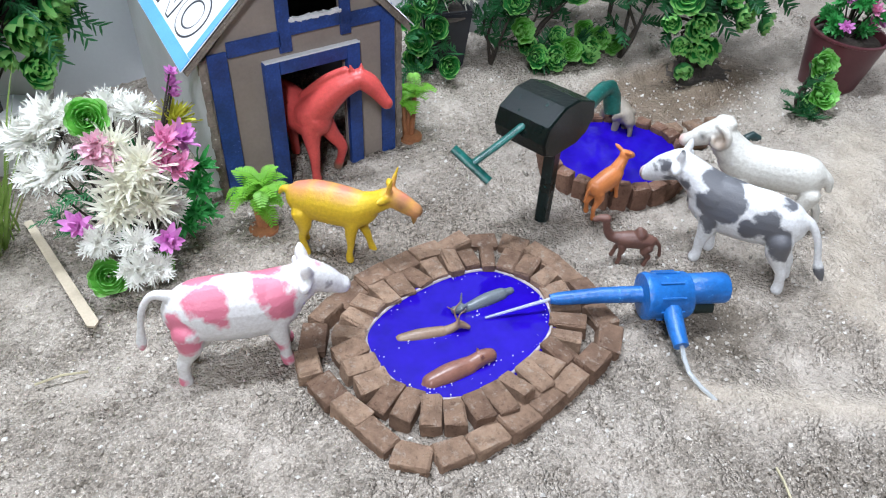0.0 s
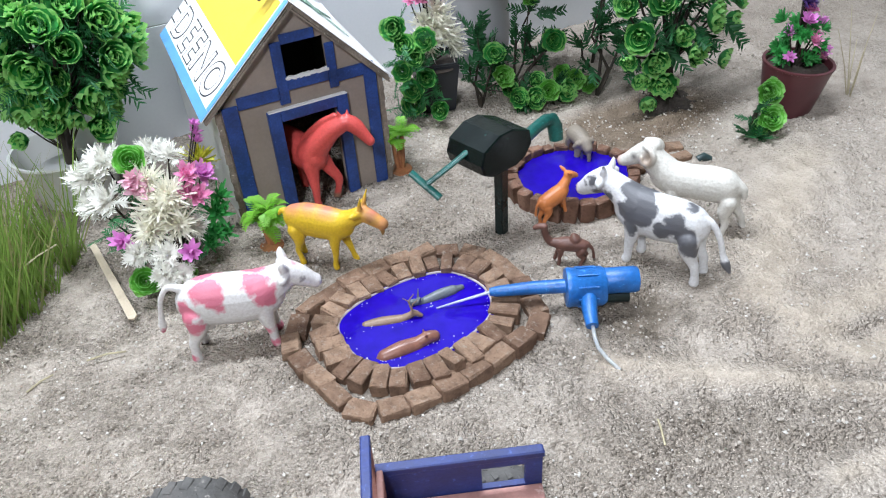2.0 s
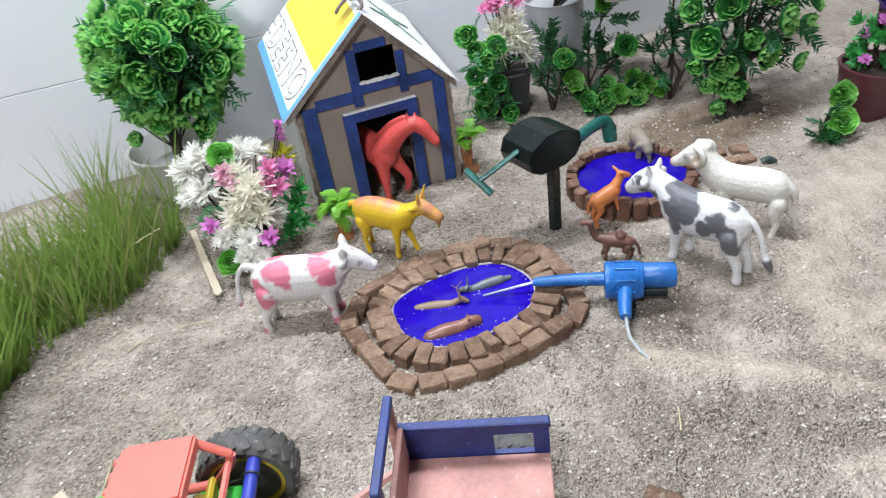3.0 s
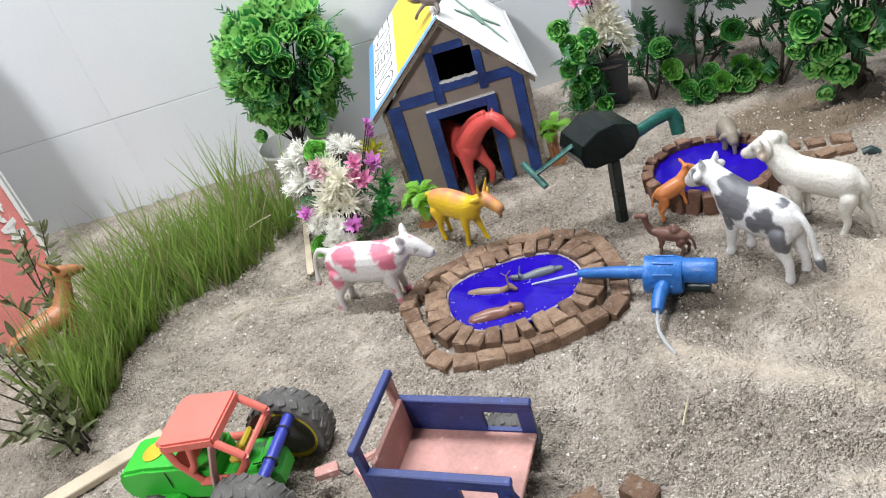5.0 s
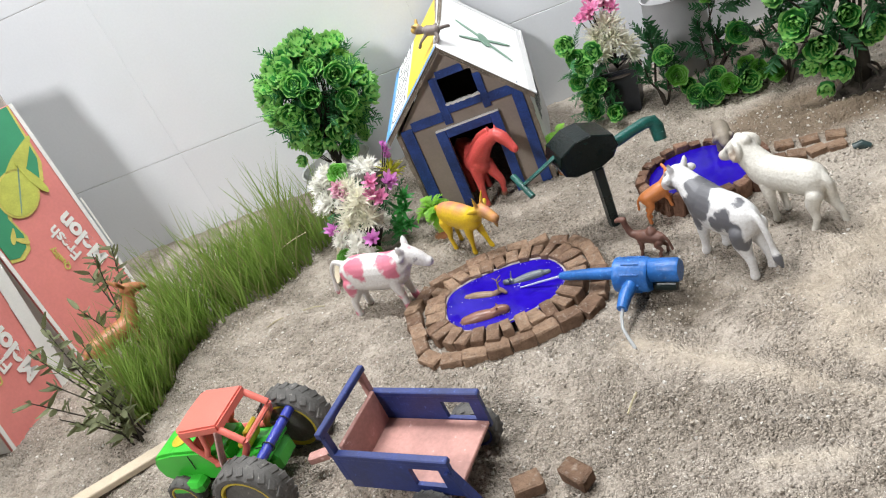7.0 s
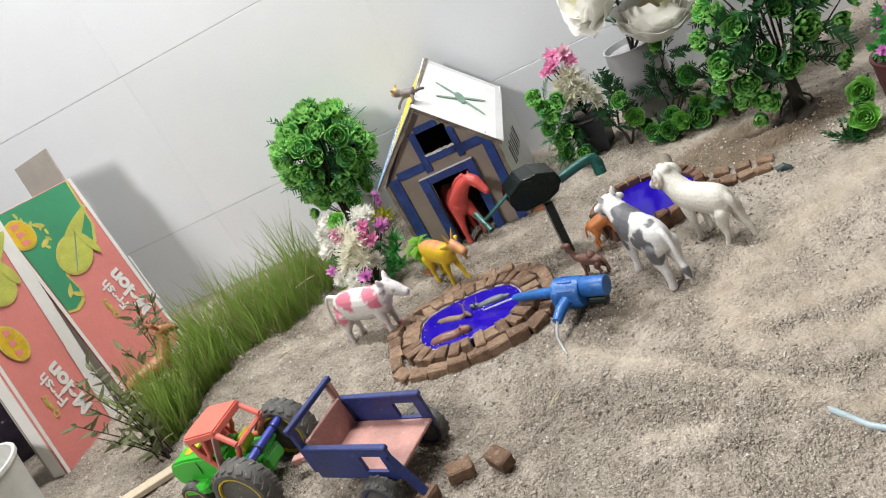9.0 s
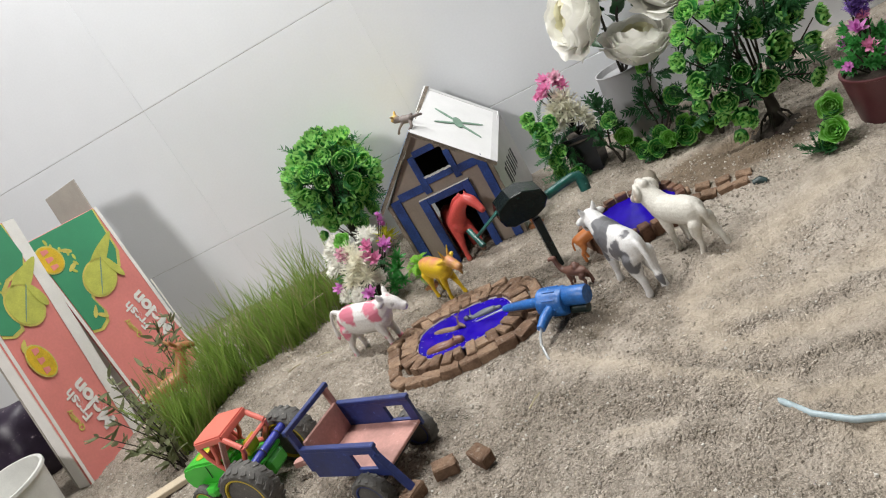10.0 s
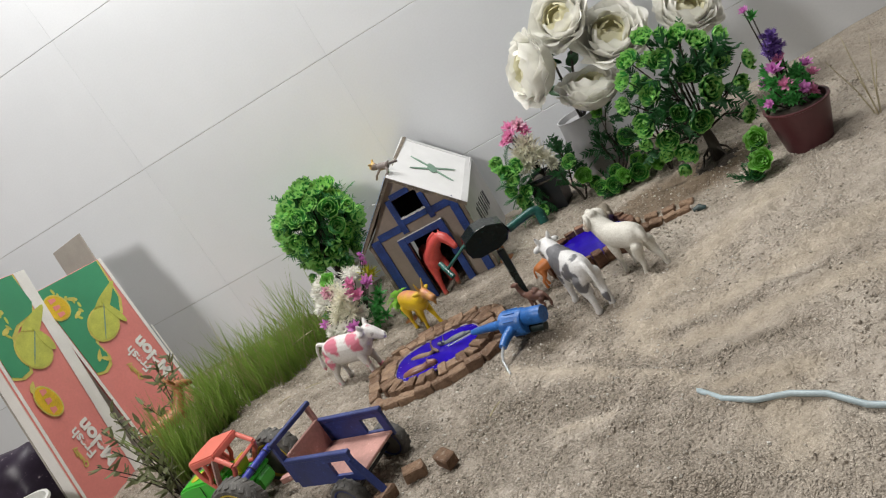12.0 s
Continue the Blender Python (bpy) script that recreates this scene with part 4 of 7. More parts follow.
creature("toy_cow", "white plastic toy cow with dark grey patches, facing the round pond", "toy animal", quadruped(
    [(-0.0180, 0.0570, 0.0195), (-0.006, 0.0555, 0.0228), (0.012, 0.0535, 0.0240), (0.029, 0.0545, 0.0240), (0.036, 0.0555, 0.0205)],
    [(-0.023, 0.0095, 0.046), (0.032, 0.0090, 0.045)], [(-0.035, -0.0105), (-0.0350, 0.0105), (0.028, -0.0105), (0.0335, 0.0105)], 0.0053,
    [[(0.034, 0, 0.0600, 0.0180), (0.049, 0, 0.0680, 0.0140), (0.062, 0, 0.0745, 0.0120)],
     [(0.0690, 0, 0.0755, 0.0126), (0.0795, 0, 0.0685, 0.0108), (0.0880, 0, 0.0610, 0.0080), (0.0915, 0, 0.0585, 0.0070)],
     [(-0.0240, 0, 0.0675, 0.0050), (-0.0370, 0, 0.0650, 0.0034), (-0.0465, 0, 0.0520, 0.0030), (-0.0520, 0, 0.0360, 0.0030), (-0.0560, 0, 0.0270, 0.0042), (-0.0610, 0, 0.0190, 0.0014)],
     [(-0.012, 0, 0.0400, 0.0055), (-0.013, 0, 0.0350, 0.0040)]]
    + both([(0.0680, 0.0070, 0.0840, 0.0032), (0.0665, 0.0090, 0.0890, 0.0032), (0.0665, 0.0100, 0.0940, 0.0016)]) + both([(0.0690, 0.0095, 0.0800, 0.0030), (0.0670, 0.0150, 0.0790, 0.0044), (0.0660, 0.0185, 0.0780, 0.0020)])),
    BLACK_WHITE, pose(0.4715, 0.2370, 0.0, 0, 0, 113), slim=0.74)

WOOL = patched("cream_wool_plastic", (0.68, 0.66, 0.60), sides([(0.0640, 0.0165, 0.0745, 0.0075)]), (0.34, 0.27, 0.21), wobble=0.003, soft=0.003, more=[((0.58, 0.38, 0.33), [(0.0975, 0, 0.058, 0.0065)]), ((0.05, 0.04, 0.04), sides([(0.0785, 0.0092, 0.0720, 0.0021)]))], rough=0.6, wrinkle=0.0016)
creature("toy_sheep", "cream white plastic toy sheep with curly brown horns", "toy animal", quadruped(
    [(-0.0095, 0.0540, 0.0175), (0.003, 0.0535, 0.0185), (0.020, 0.0518, 0.0178), (0.038, 0.0515, 0.0178), (0.046, 0.0525, 0.0160)],
    [(-0.019, 0.0090, 0.042), (0.036, 0.0085, 0.041)], [(-0.0340, -0.0120), (-0.0175, 0.0120), (0.0310, -0.0105), (0.0272, 0.0100)], 0.0042,
    [[(0.044, 0, 0.0550, 0.0155), (0.056, 0, 0.0640, 0.0138), (0.063, 0, 0.0715, 0.0125)],
     [(0.0660, 0, 0.0755, 0.0122), (0.0760, 0, 0.0695, 0.0096), (0.0870, 0, 0.0615, 0.0068), (0.0920, 0, 0.0590, 0.0058)],
     [(-0.020, 0, 0.0600, 0.0060), (-0.028, 0, 0.0550, 0.0046), (-0.031, 0, 0.0470, 0.0030)],
     [(0.060, 0, 0.083, 0.0060), (0.068, 0, 0.0855, 0.0050)]]
    + both([(0.0680, 0.0080, 0.0840, 0.0030), (0.0605, 0.0120, 0.0815, 0.0034), (0.0575, 0.0140, 0.0745, 0.0034), (0.0615, 0.0145, 0.0680, 0.0030), (0.0680, 0.0140, 0.0690, 0.0025), (0.0700, 0.0135, 0.0735, 0.0018)])),
    WOOL, pose(0.5485, 0.2610, 0.0, 0, 0, 121), slim=0.86)

BROWN = surface("brown_plastic", (0.17, 0.080, 0.058), 0.5, large=60, small=700, vary=0.3, bump=0.3)
creature("toy_camel", "small dark brown plastic toy camel standing beside the blue pump", "toy animal", quadruped(
    [(-0.0095, 0.0185, 0.0050), (-0.003, 0.0190, 0.0062), (0.004, 0.0190, 0.0062), (0.0095, 0.0188, 0.0050)],
    [(-0.0095, 0.0030, 0.0150), (0.0085, 0.0030, 0.0150)], [(-0.0125, -0.0045), (-0.0095, 0.0045), (0.0120, -0.0040), (0.0085, 0.0045)], 0.0019,
    [[(0.009, 0, 0.0195, 0.0046), (0.0165, 0, 0.0205, 0.0036), (0.0205, 0, 0.0265, 0.0029), (0.0220, 0, 0.0330, 0.0027)],
     [(0.0220, 0, 0.0350, 0.0031), (0.0265, 0, 0.0350, 0.0025), (0.0295, 0, 0.0335, 0.0020)],
     [(-0.013, 0, 0.0205, 0.0020), (-0.0175, 0, 0.0150, 0.0013), (-0.0190, 0, 0.0070, 0.0014)],
     [(-0.003, 0, 0.0235, 0.0050), (-0.002, 0, 0.0270, 0.0028)]]), BROWN, pose(0.4000, 0.2900, 0.001, 0, 0, 141), voxel=0.0007, smooth=3, scale=1.18)

ORANGE = surface("orange_plastic", (0.62, 0.21, 0.060), 0.4, large=40, small=600, vary=0.15, bump=0.15)
creature("toy_calf", "orange plastic toy calf leaning over the pond bricks", "toy animal", [
    [(-0.0110, 0, 0.0310, 0.0082), (-0.002, 0, 0.0330, 0.0092), (0.006, 0, 0.0360, 0.0088), (0.011, 0, 0.0385, 0.0070)],
    [(0.010, 0, 0.0400, 0.0066), (0.015, 0, 0.0475, 0.0050), (0.018, 0, 0.0525, 0.0044)],
    [(0.0180, 0, 0.0540, 0.0048), (0.0240, 0, 0.0520, 0.0036), (0.0280, 0, 0.0500, 0.0027)],
    *both([(0.0165, 0.003, 0.0575, 0.0018), (0.0150, 0.007, 0.0600, 0.0018), (0.0145, 0.0095, 0.0610, 0.0008)]),
    leg((-0.0110, -0.0045, 0.027), (-0.0150, -0.0055), 0.0026, True), leg((-0.0110, 0.0045, 0.027), (-0.0120, 0.0060), 0.0026, True),
    leg((0.0085, -0.0040, 0.034), (0.0120, -0.0045), 0.0023, False, 0.0135), leg((0.0085, 0.0040, 0.034), (0.0150, 0.0045), 0.0023, False, 0.0135),
    [(-0.0175, 0, 0.0350, 0.0020), (-0.0215, 0, 0.0300, 0.0014), (-0.0225, 0, 0.0200, 0.0016)]], ORANGE, pose(0.4255, 0.3540, 0.0, 0, 0, 2), voxel=0.0007, smooth=4)

GREY_BROWN = surface("grey_brown_plastic", (0.27, 0.23, 0.18), 0.55, spot=(0.20, 0.13, 0.10), large=30, small=500, vary=0.25, bump=0.3)
creature("toy_elephant", "grey brown plastic toy elephant drinking at the round pond", "toy animal", [
    [(-0.012, 0, 0.036, 0.0125), (0.002, 0, 0.037, 0.0130), (0.014, 0, 0.035, 0.0115)], [(0.018, 0, 0.038, 0.0092), (0.026, 0, 0.033, 0.0072)],
    [(0.027, 0, 0.032, 0.0042), (0.032, 0, 0.022, 0.0032), (0.033, 0, 0.012, 0.0024)],
    [(-0.014, -0.007, 0.026, 0.0056), (-0.015, -0.008, 0.004, 0.0042)], [(-0.014, 0.007, 0.026, 0.0056), (-0.013, 0.008, 0.004, 0.0042)],
    [(0.012, -0.007, 0.026, 0.0052), (0.013, -0.008, 0.004, 0.0040)], [(0.012, 0.007, 0.026, 0.0052), (0.015, 0.008, 0.004, 0.0040)],
    [(0.016, -0.010, 0.038, 0.0050), (0.013, -0.014, 0.032, 0.0034)], [(0.016, 0.010, 0.038, 0.0050), (0.013, 0.014, 0.032, 0.0034)]], GREY_BROWN, pose(0.5275, 0.4480, 0.003, 0, 8, -97), voxel=0.0007, scale=0.80, smooth=3)

HIDE = surface("wet_brown_plastic", (0.26, 0.12, 0.085), 0.3, large=40, small=500, vary=0.25, bump=0.2)
creature("toy_hippo", "reddish brown plastic toy hippo half under the blue water", "toy animal", [
    [(-0.024, 0, 0.0090, 0.0075), (-0.008, 0, 0.0105, 0.0088), (0.008, 0, 0.0105, 0.0080)], [(0.012, 0, 0.0125, 0.0066), (0.021, 0, 0.0150, 0.0062), (0.027, 0, 0.0140, 0.0058)],
    [(0.018, -0.004, 0.021, 0.0013), (0.018, -0.004, 0.0225, 0.0009)], [(0.018, 0.004, 0.021, 0.0013), (0.018, 0.004, 0.0225, 0.0009)], [(-0.03, 0, 0.009, 0.003), (-0.036, 0, 0.008, 0.0016)]], HIDE, pose(0.2090, 0.2630, -0.0015, 0, 0, -5), voxel=0.0008, scale=0.90, smooth=4)
TAN = surface("tan_plastic", (0.28, 0.185, 0.12), 0.4, large=40, small=500, vary=0.25, bump=0.2)
creature("toy_deer", "tan plastic toy deer lying half under the blue water", "toy animal", [
    [(-0.030, 0, 0.0085, 0.0052), (-0.014, 0, 0.0098, 0.0064), (0.006, 0, 0.0098, 0.0060)], [(0.010, 0, 0.0110, 0.0046), (0.018, 0, 0.0150, 0.0036), (0.022, 0, 0.0170, 0.0036), (0.029, -0.002, 0.0140, 0.0022)],
    [(0.020, 0.002, 0.020, 0.0012), (0.018, 0.006, 0.028, 0.0010), (0.024, 0.010, 0.034, 0.0008)], [(0.018, 0.006, 0.028, 0.0009), (0.012, 0.008, 0.032, 0.0007)], [(0.020, -0.002, 0.020, 0.0012), (0.021, 0.000, 0.028, 0.0009), (0.027, 0.001, 0.033, 0.0007)]], TAN, pose(0.2140, 0.3010, -0.0010, 0, 0, -20), voxel=0.0006, scale=0.84, smooth=3)
SLATE = surface("slate_grey_plastic", (0.15, 0.17, 0.185), 0.35, large=40, small=500, vary=0.25, bump=0.2)
creature("toy_antelope", "slate grey plastic toy antelope swimming in the brick pond", "toy animal", [
    [(-0.018, 0, 0.0080, 0.0040), (0.0, 0, 0.0095, 0.0056), (0.014, 0, 0.0100, 0.0050)], [(-0.019, 0, 0.010, 0.0036), (-0.027, 0, 0.0120, 0.0030)],
    [(-0.020, 0.003, 0.013, 0.0012), (-0.018, 0.006, 0.020, 0.0008)], [(-0.021, -0.003, 0.013, 0.0012), (-0.021, -0.007, 0.020, 0.0008)], [(0.016, 0, 0.010, 0.0035), (0.023, 0, 0.010, 0.0028)]], SLATE, pose(0.2640, 0.3080, -0.0005, 0, 0, -4), voxel=0.0007, smooth=2)

FAWN = surface("fawn_plastic", (0.42, 0.165, 0.07), 0.45, large=40, small=500, vary=0.2, bump=0.2)
creature("toy_deer", "orange brown plastic toy deer half hidden in the grass", "toy animal", quadruped(
    [(-0.024, 0.0480, 0.0115), (-0.008, 0.0470, 0.0125), (0.010, 0.0465, 0.0128), (0.024, 0.0480, 0.0118)],
    [(-0.022, 0.0070, 0.040), (0.020, 0.0070, 0.040)], [(-0.028, -0.009), (-0.026, 0.009), (0.020, -0.008), (0.024, 0.008)], 0.0032,
    [[(0.024, 0, 0.0500, 0.0110), (0.035, 0, 0.0660, 0.0080), (0.041, 0, 0.0780, 0.0070)],
     [(0.0420, 0, 0.0820, 0.0080), (0.0520, 0, 0.0780, 0.0060), (0.0600, 0, 0.0730, 0.0042)],
     [(-0.032, 0, 0.0520, 0.0040), (-0.040, 0, 0.0460, 0.0026)]]
    + both([(0.0380, 0.005, 0.0890, 0.0026), (0.0340, 0.010, 0.0970, 0.0024), (0.0330, 0.011, 0.1010, 0.0010)])), FAWN, pose(-0.284, 0.396, 0.010, 0, 0, 52), scale=1.15)

MONKEY = patched("grey_monkey_plastic", (0.20, 0.165, 0.15), [(0.0, 0.022, 0.021, 0.010)], (0.66, 0.42, 0.10), wobble=0.002, soft=0.002)
creature("toy_monkey", "small grey toy monkey with yellow head on the roof ridge", "toy animal", [
    [(0, -0.010, 0.009, 0.0080), (0, 0.004, 0.011, 0.0085)], [(0, 0.014, 0.014, 0.0060), (0, 0.021, 0.018, 0.0085)], [(0, 0.028, 0.017, 0.0045)],
    [(-0.006, 0.005, 0.009, 0.0032), (-0.015, 0.014, 0.003, 0.0024), (-0.018, 0.020, -0.004, 0.0028)], [(0.006, 0.005, 0.009, 0.0032), (0.016, 0.006, 0.006, 0.0024), (0.024, 0.002, 0.004, 0.0028)],
    [(-0.005, -0.012, 0.007, 0.0036), (-0.014, -0.016, 0.0, 0.0028), (-0.018, -0.010, -0.004, 0.0028)], [(0.005, -0.012, 0.007, 0.0036), (0.016, -0.018, 0.002, 0.0028), (0.022, -0.020, -0.002, 0.0028)],
    [(0.006, 0.020, 0.026, 0.0028), (0.0085, 0.020, 0.029, 0.0022)], [(-0.006, 0.020, 0.026, 0.0028), (-0.0085, 0.020, 0.029, 0.0022)]], MONKEY, pose(0.2370, 0.5600, 0.2350, 0, -14, 62), voxel=0.0008, scale=0.80, smooth=2)


# ---- pumps ----
def dull(m, level):
    m.node_tree.nodes["Principled BSDF"].inputs["Specular IOR Level"].default_value = level
    return m


GREEN_PAINT = surface("green_black_paint", (0.006, 0.018, 0.017), 0.28, spot=(0.02, 0.085, 0.075), large=35, small=350, vary=0.5, bump=0.5, depth=0.0008)
TEAL_PAINT = surface("teal_paint", (0.010, 0.110, 0.090), 0.32, spot=(0.12, 0.34, 0.30), large=60, small=400, vary=0.5, bump=0.5, depth=0.0008)
BLUE_PAINT = surface("bright_blue_paint", (0.022, 0.155, 0.50), 0.35, spot=(0.10, 0.33, 0.66), large=50, small=300, vary=0.35, bump=0.6, depth=0.001)
CLEAR = clear_material("clear_plastic_tube", (0.85, 0.90, 0.93), 0.12, 0.35)


TANK_PAINT = dull(surface("black_green_paint", (0.0035, 0.0085, 0.0075), 0.20, spot=(0.010, 0.045, 0.038), large=45, small=300, vary=0.4, bump=0.5, depth=0.0008), 0.22)


def make_hand_pump():
    pump = thing("hand_pump", "dark green painted model hand pump with tank on a post", "toy pump", pose(0.3735, 0.3720, -0.004))
    bm = bmesh.new()
    add_box(bm, (0.0105, 0.0105, 0.082), pose(0, 0, 0.041, 0, 0, 20), bevel=0.0012, rough=0.0004, seed=3)
    part("post", bm, GREEN_PAINT, pump)
    # rounded tank lying on its side
    bm = bmesh.new()
    rings = []
    profile = [(-0.020, -0.0180), (0.012, -0.0190), (0.026, -0.0140), (0.0345, -0.0030), (0.0320, 0.0110), (0.0080, 0.0215), (-0.0100, 0.0215), (-0.0300, 0.0120), (-0.0345, -0.0010), (-0.0310, -0.0120)]
    for y, k in ((-0.0245, 0.95), (-0.0230, 1.0), (0.0230, 1.0), (0.0245, 0.95)):
        rings.append([bm.verts.new((u * k, y, z * k)) for u, z in profile])
    n = len(profile)
    for a, b in zip(rings, rings[1:]):
        for i in range(n):
            bm.faces.new((a[i], a[(i + 1) % n], b[(i + 1) % n], b[i]))
    bm.faces.new(rings[0][::-1])
    bm.faces.new(rings[-1])
    bmesh.ops.transform(bm, matrix=pose(-0.011, 0.003, 0.109, 0, 0, 14), verts=bm.verts)
    part("tank", bm, TANK_PAINT, pump, "glossy black-green tank")
    bm = bmesh.new()
    add_tube(bm, [(-0.034, -0.006, 0.1180), (-0.060, -0.004, 0.1040), (-0.0845, -0.0017, 0.0915)], [0.0034, 0.0032, 0.0032], 8, 0.75)
    handle = part("handle", bm, TEAL_PAINT, pump, "worn teal painted handle", smooth=True)
    bm = bmesh.new()
    add_tube(bm, [(-0.092, 0.0123, 0.1010), (-0.0845, -0.0017, 0.0915), (-0.077, -0.0157, 0.0820)], [0.0040, 0.0040, 0.0040], 8, 0.8)
    part("grip", bm, TEAL_PAINT, handle, smooth=True)
    bm = bmesh.new()
    add_tube(bm, [(0.026, 0.000, 0.104), (0.048, 0.010, 0.1060), (0.064, 0.016, 0.1070), (0.072, 0.017, 0.1050), (0.0750, 0.0150, 0.0980), (0.0750, 0.0110, 0.0840)], [0.0064, 0.0062, 0.0066, 0.0078, 0.0080, 0.0074], 12)
    part("spout", bm, TEAL_PAINT, pump, "teal painted bent spout", smooth=True)
    return pump


make_hand_pump()


def make_blue_pump():
    pump = thing("motor_pump", "bright blue painted model water pump with clear tubes", "toy pump", pose(0.3670, 0.2320, 0.0))
    turn = pose(0, 0, 0, 0, 0, -28)
    bm = bmesh.new()
    side = Matrix.Rotation(math.radians(90), 4, "Y")
    add_lathe(bm, [(0.0120, -0.0200), (0.0172, -0.0195), (0.0182, -0.0165), (0.0176, -0.0150), (0.0176, 0.0120), (0.0160, 0.0150), (0.0110, 0.0155)], 28, turn @ pose(0.006, 0, 0.0255) @ side)
    body = part("housing", bm, BLUE_PAINT, pump, smooth=True)
    bm = bmesh.new()
    add_lathe(bm, [(0.0105, -0.004), (0.0118, -0.002), (0.0118, 0.0240), (0.0108, 0.0265)], 20, turn @ pose(0.0235, 0.001, 0.0300) @ side)
    part("motor", bm, BLUE_PAINT, pump, smooth=True)
    # dark foot; its near-black paint also stands for shade below the motor
    bm = bmesh.new()
    add_lathe(bm, [(0.0062, 0.0), (0.0062, 0.0220), (0.0030, 0.0225)], 20, turn @ pose(0.0215, 0.001, 0.0120) @ side)
    part("motor_base", bm, GREEN_PAINT, pump, "dark motor foot, its colour taking in the shade under the motor", smooth=True)
    for k in range(10):
        bm = bmesh.new()
        add_box(bm, (0.018, 0.0016, 0.0016), turn @ pose(0.0045, 0.0180 * math.cos(math.radians(36 * k)), 0.0255 + 0.0180 * math.sin(math.radians(36 * k)), 36 * k), bevel=0.0003)
        part("rib", bm, BLUE_PAINT, body)
    bm = bmesh.new()
    add_tube(bm, [(-0.008, 0.006, 0.0260), (-0.034, 0.024, 0.0230), (-0.062, 0.0405, 0.0200), (-0.068, 0.0440, 0.0195)], [0.0066, 0.0062, 0.0050, 0.0036], 12)
    part("outlet_pipe", bm, BLUE_PAINT, pump, smooth=True)
    bm = bmesh.new()
    add_tube(bm, [(-0.002, -0.014, 0.0250), (-0.012, -0.028, 0.0235), (-0.019, -0.041, 0.0195)], [0.0072, 0.0066, 0.0054], 10)
    part("inlet_pipe", bm, BLUE_PAINT, pump, smooth=True)
    bm = bmesh.new()
    add_tube(bm, [(-0.066, 0.043, 0.0198), (-0.082, 0.0490, 0.0165), (-0.098, 0.0550, 0.0130), (-0.114, 0.0610, 0.0095)], [0.0016, 0.0014, 0.0012, 0.0009], 8)
    part("outlet_tube", bm, CLEAR, pump, "clear plastic tube", smooth=True)
    bm = bmesh.new()
    add_tube(bm, [(-0.018, -0.040, 0.0200), (-0.022, -0.048, 0.0150), (-0.024, -0.056, 0.0095), (-0.022, -0.066, 0.0040), (-0.019, -0.078, 0.0000), (-0.017, -0.084, -0.004)], 0.0018, 8)
    part("inlet_tube", bm, CLEAR, pump, "clear plastic tube running into the sand", smooth=True)
    return pump


make_blue_pump()

PIPE = surface("dark_teal_plastic", (0.030, 0.060, 0.060), 0.4, spot=(0.20, 0.18, 0.15), large=60, vary=0.4)
HOSE = surface("pale_blue_hose", (0.42, 0.52, 0.56), 0.35, large=60, vary=0.2)
bm = bmesh.new()
add_tube(bm, [(0.543, -0.024, -0.004), (0.547, -0.038, 0.003), (0.562, -0.064, 0.005), (0.586, -0.085, 0.006), (0.612, -0.094, 0.006), (0.636, -0.112, 0.006), (0.655, -0.140, 0.005), (0.69, -0.165, 0.004), (0.80, -0.19, 0.002), (0.95, -0.20, -0.004)], 0.0028, 8)
tagged(part("hose", bm, HOSE, smooth=True), "thin pale blue plastic hose half buried in sand", "hose")

bm = bmesh.new()
add_tube(bm, [(0.641, 0.366, 0.001), (0.648, 0.363, 0.004), (0.655, 0.360, 0.000)], [0.0046, 0.0052, 0.0040], 12)
tagged(part("pipe_stub", bm, PIPE, smooth=True), "short dark slate plastic pipe stub beside the brick channel", "pipe")

# ---- tractor and trailer ----
RUBBER = surface("dusty_black_rubber", (0.125, 0.120, 0.112), 0.8, spot=(0.28, 0.262, 0.238), large=40, small=500, vary=0.4, bump=0.4)
GREEN_PLASTIC = surface("green_plastic", (0.045, 0.48, 0.045), 0.3, large=25, small=700, vary=0.12, bump=0.05)
CORAL = surface("coral_plastic", (0.72, 0.17, 0.13), 0.35, large=25, small=700, vary=0.10, bump=0.05)
GOLD = surface("yellow_plastic", (0.55, 0.42, 0.03), 0.4, large=30, vary=0.2)
NAVY = surface("navy_painted_card", (0.022, 0.040, 0.18), 0.5, spot=(0.06, 0.11, 0.34), large=40, small=400, vary=0.35, bump=0.4)
ROD_BLUE = surface("blue_plastic_rod", (0.035, 0.050, 0.36), 0.3, large=30, vary=0.15)
PINK_CARD = surface("salmon_painted_card", (0.55, 0.285, 0.245), 0.65, spot=(0.66, 0.45, 0.40), large=25, small=300, vary=0.25, bump=0.3)
WIRE = surface("dark_wire", (0.03, 0.03, 0.03), 0.4)
PINK_STRAP = surface("pinkish_strap", (0.62, 0.40, 0.36), 0.45, large=80, vary=0.25)


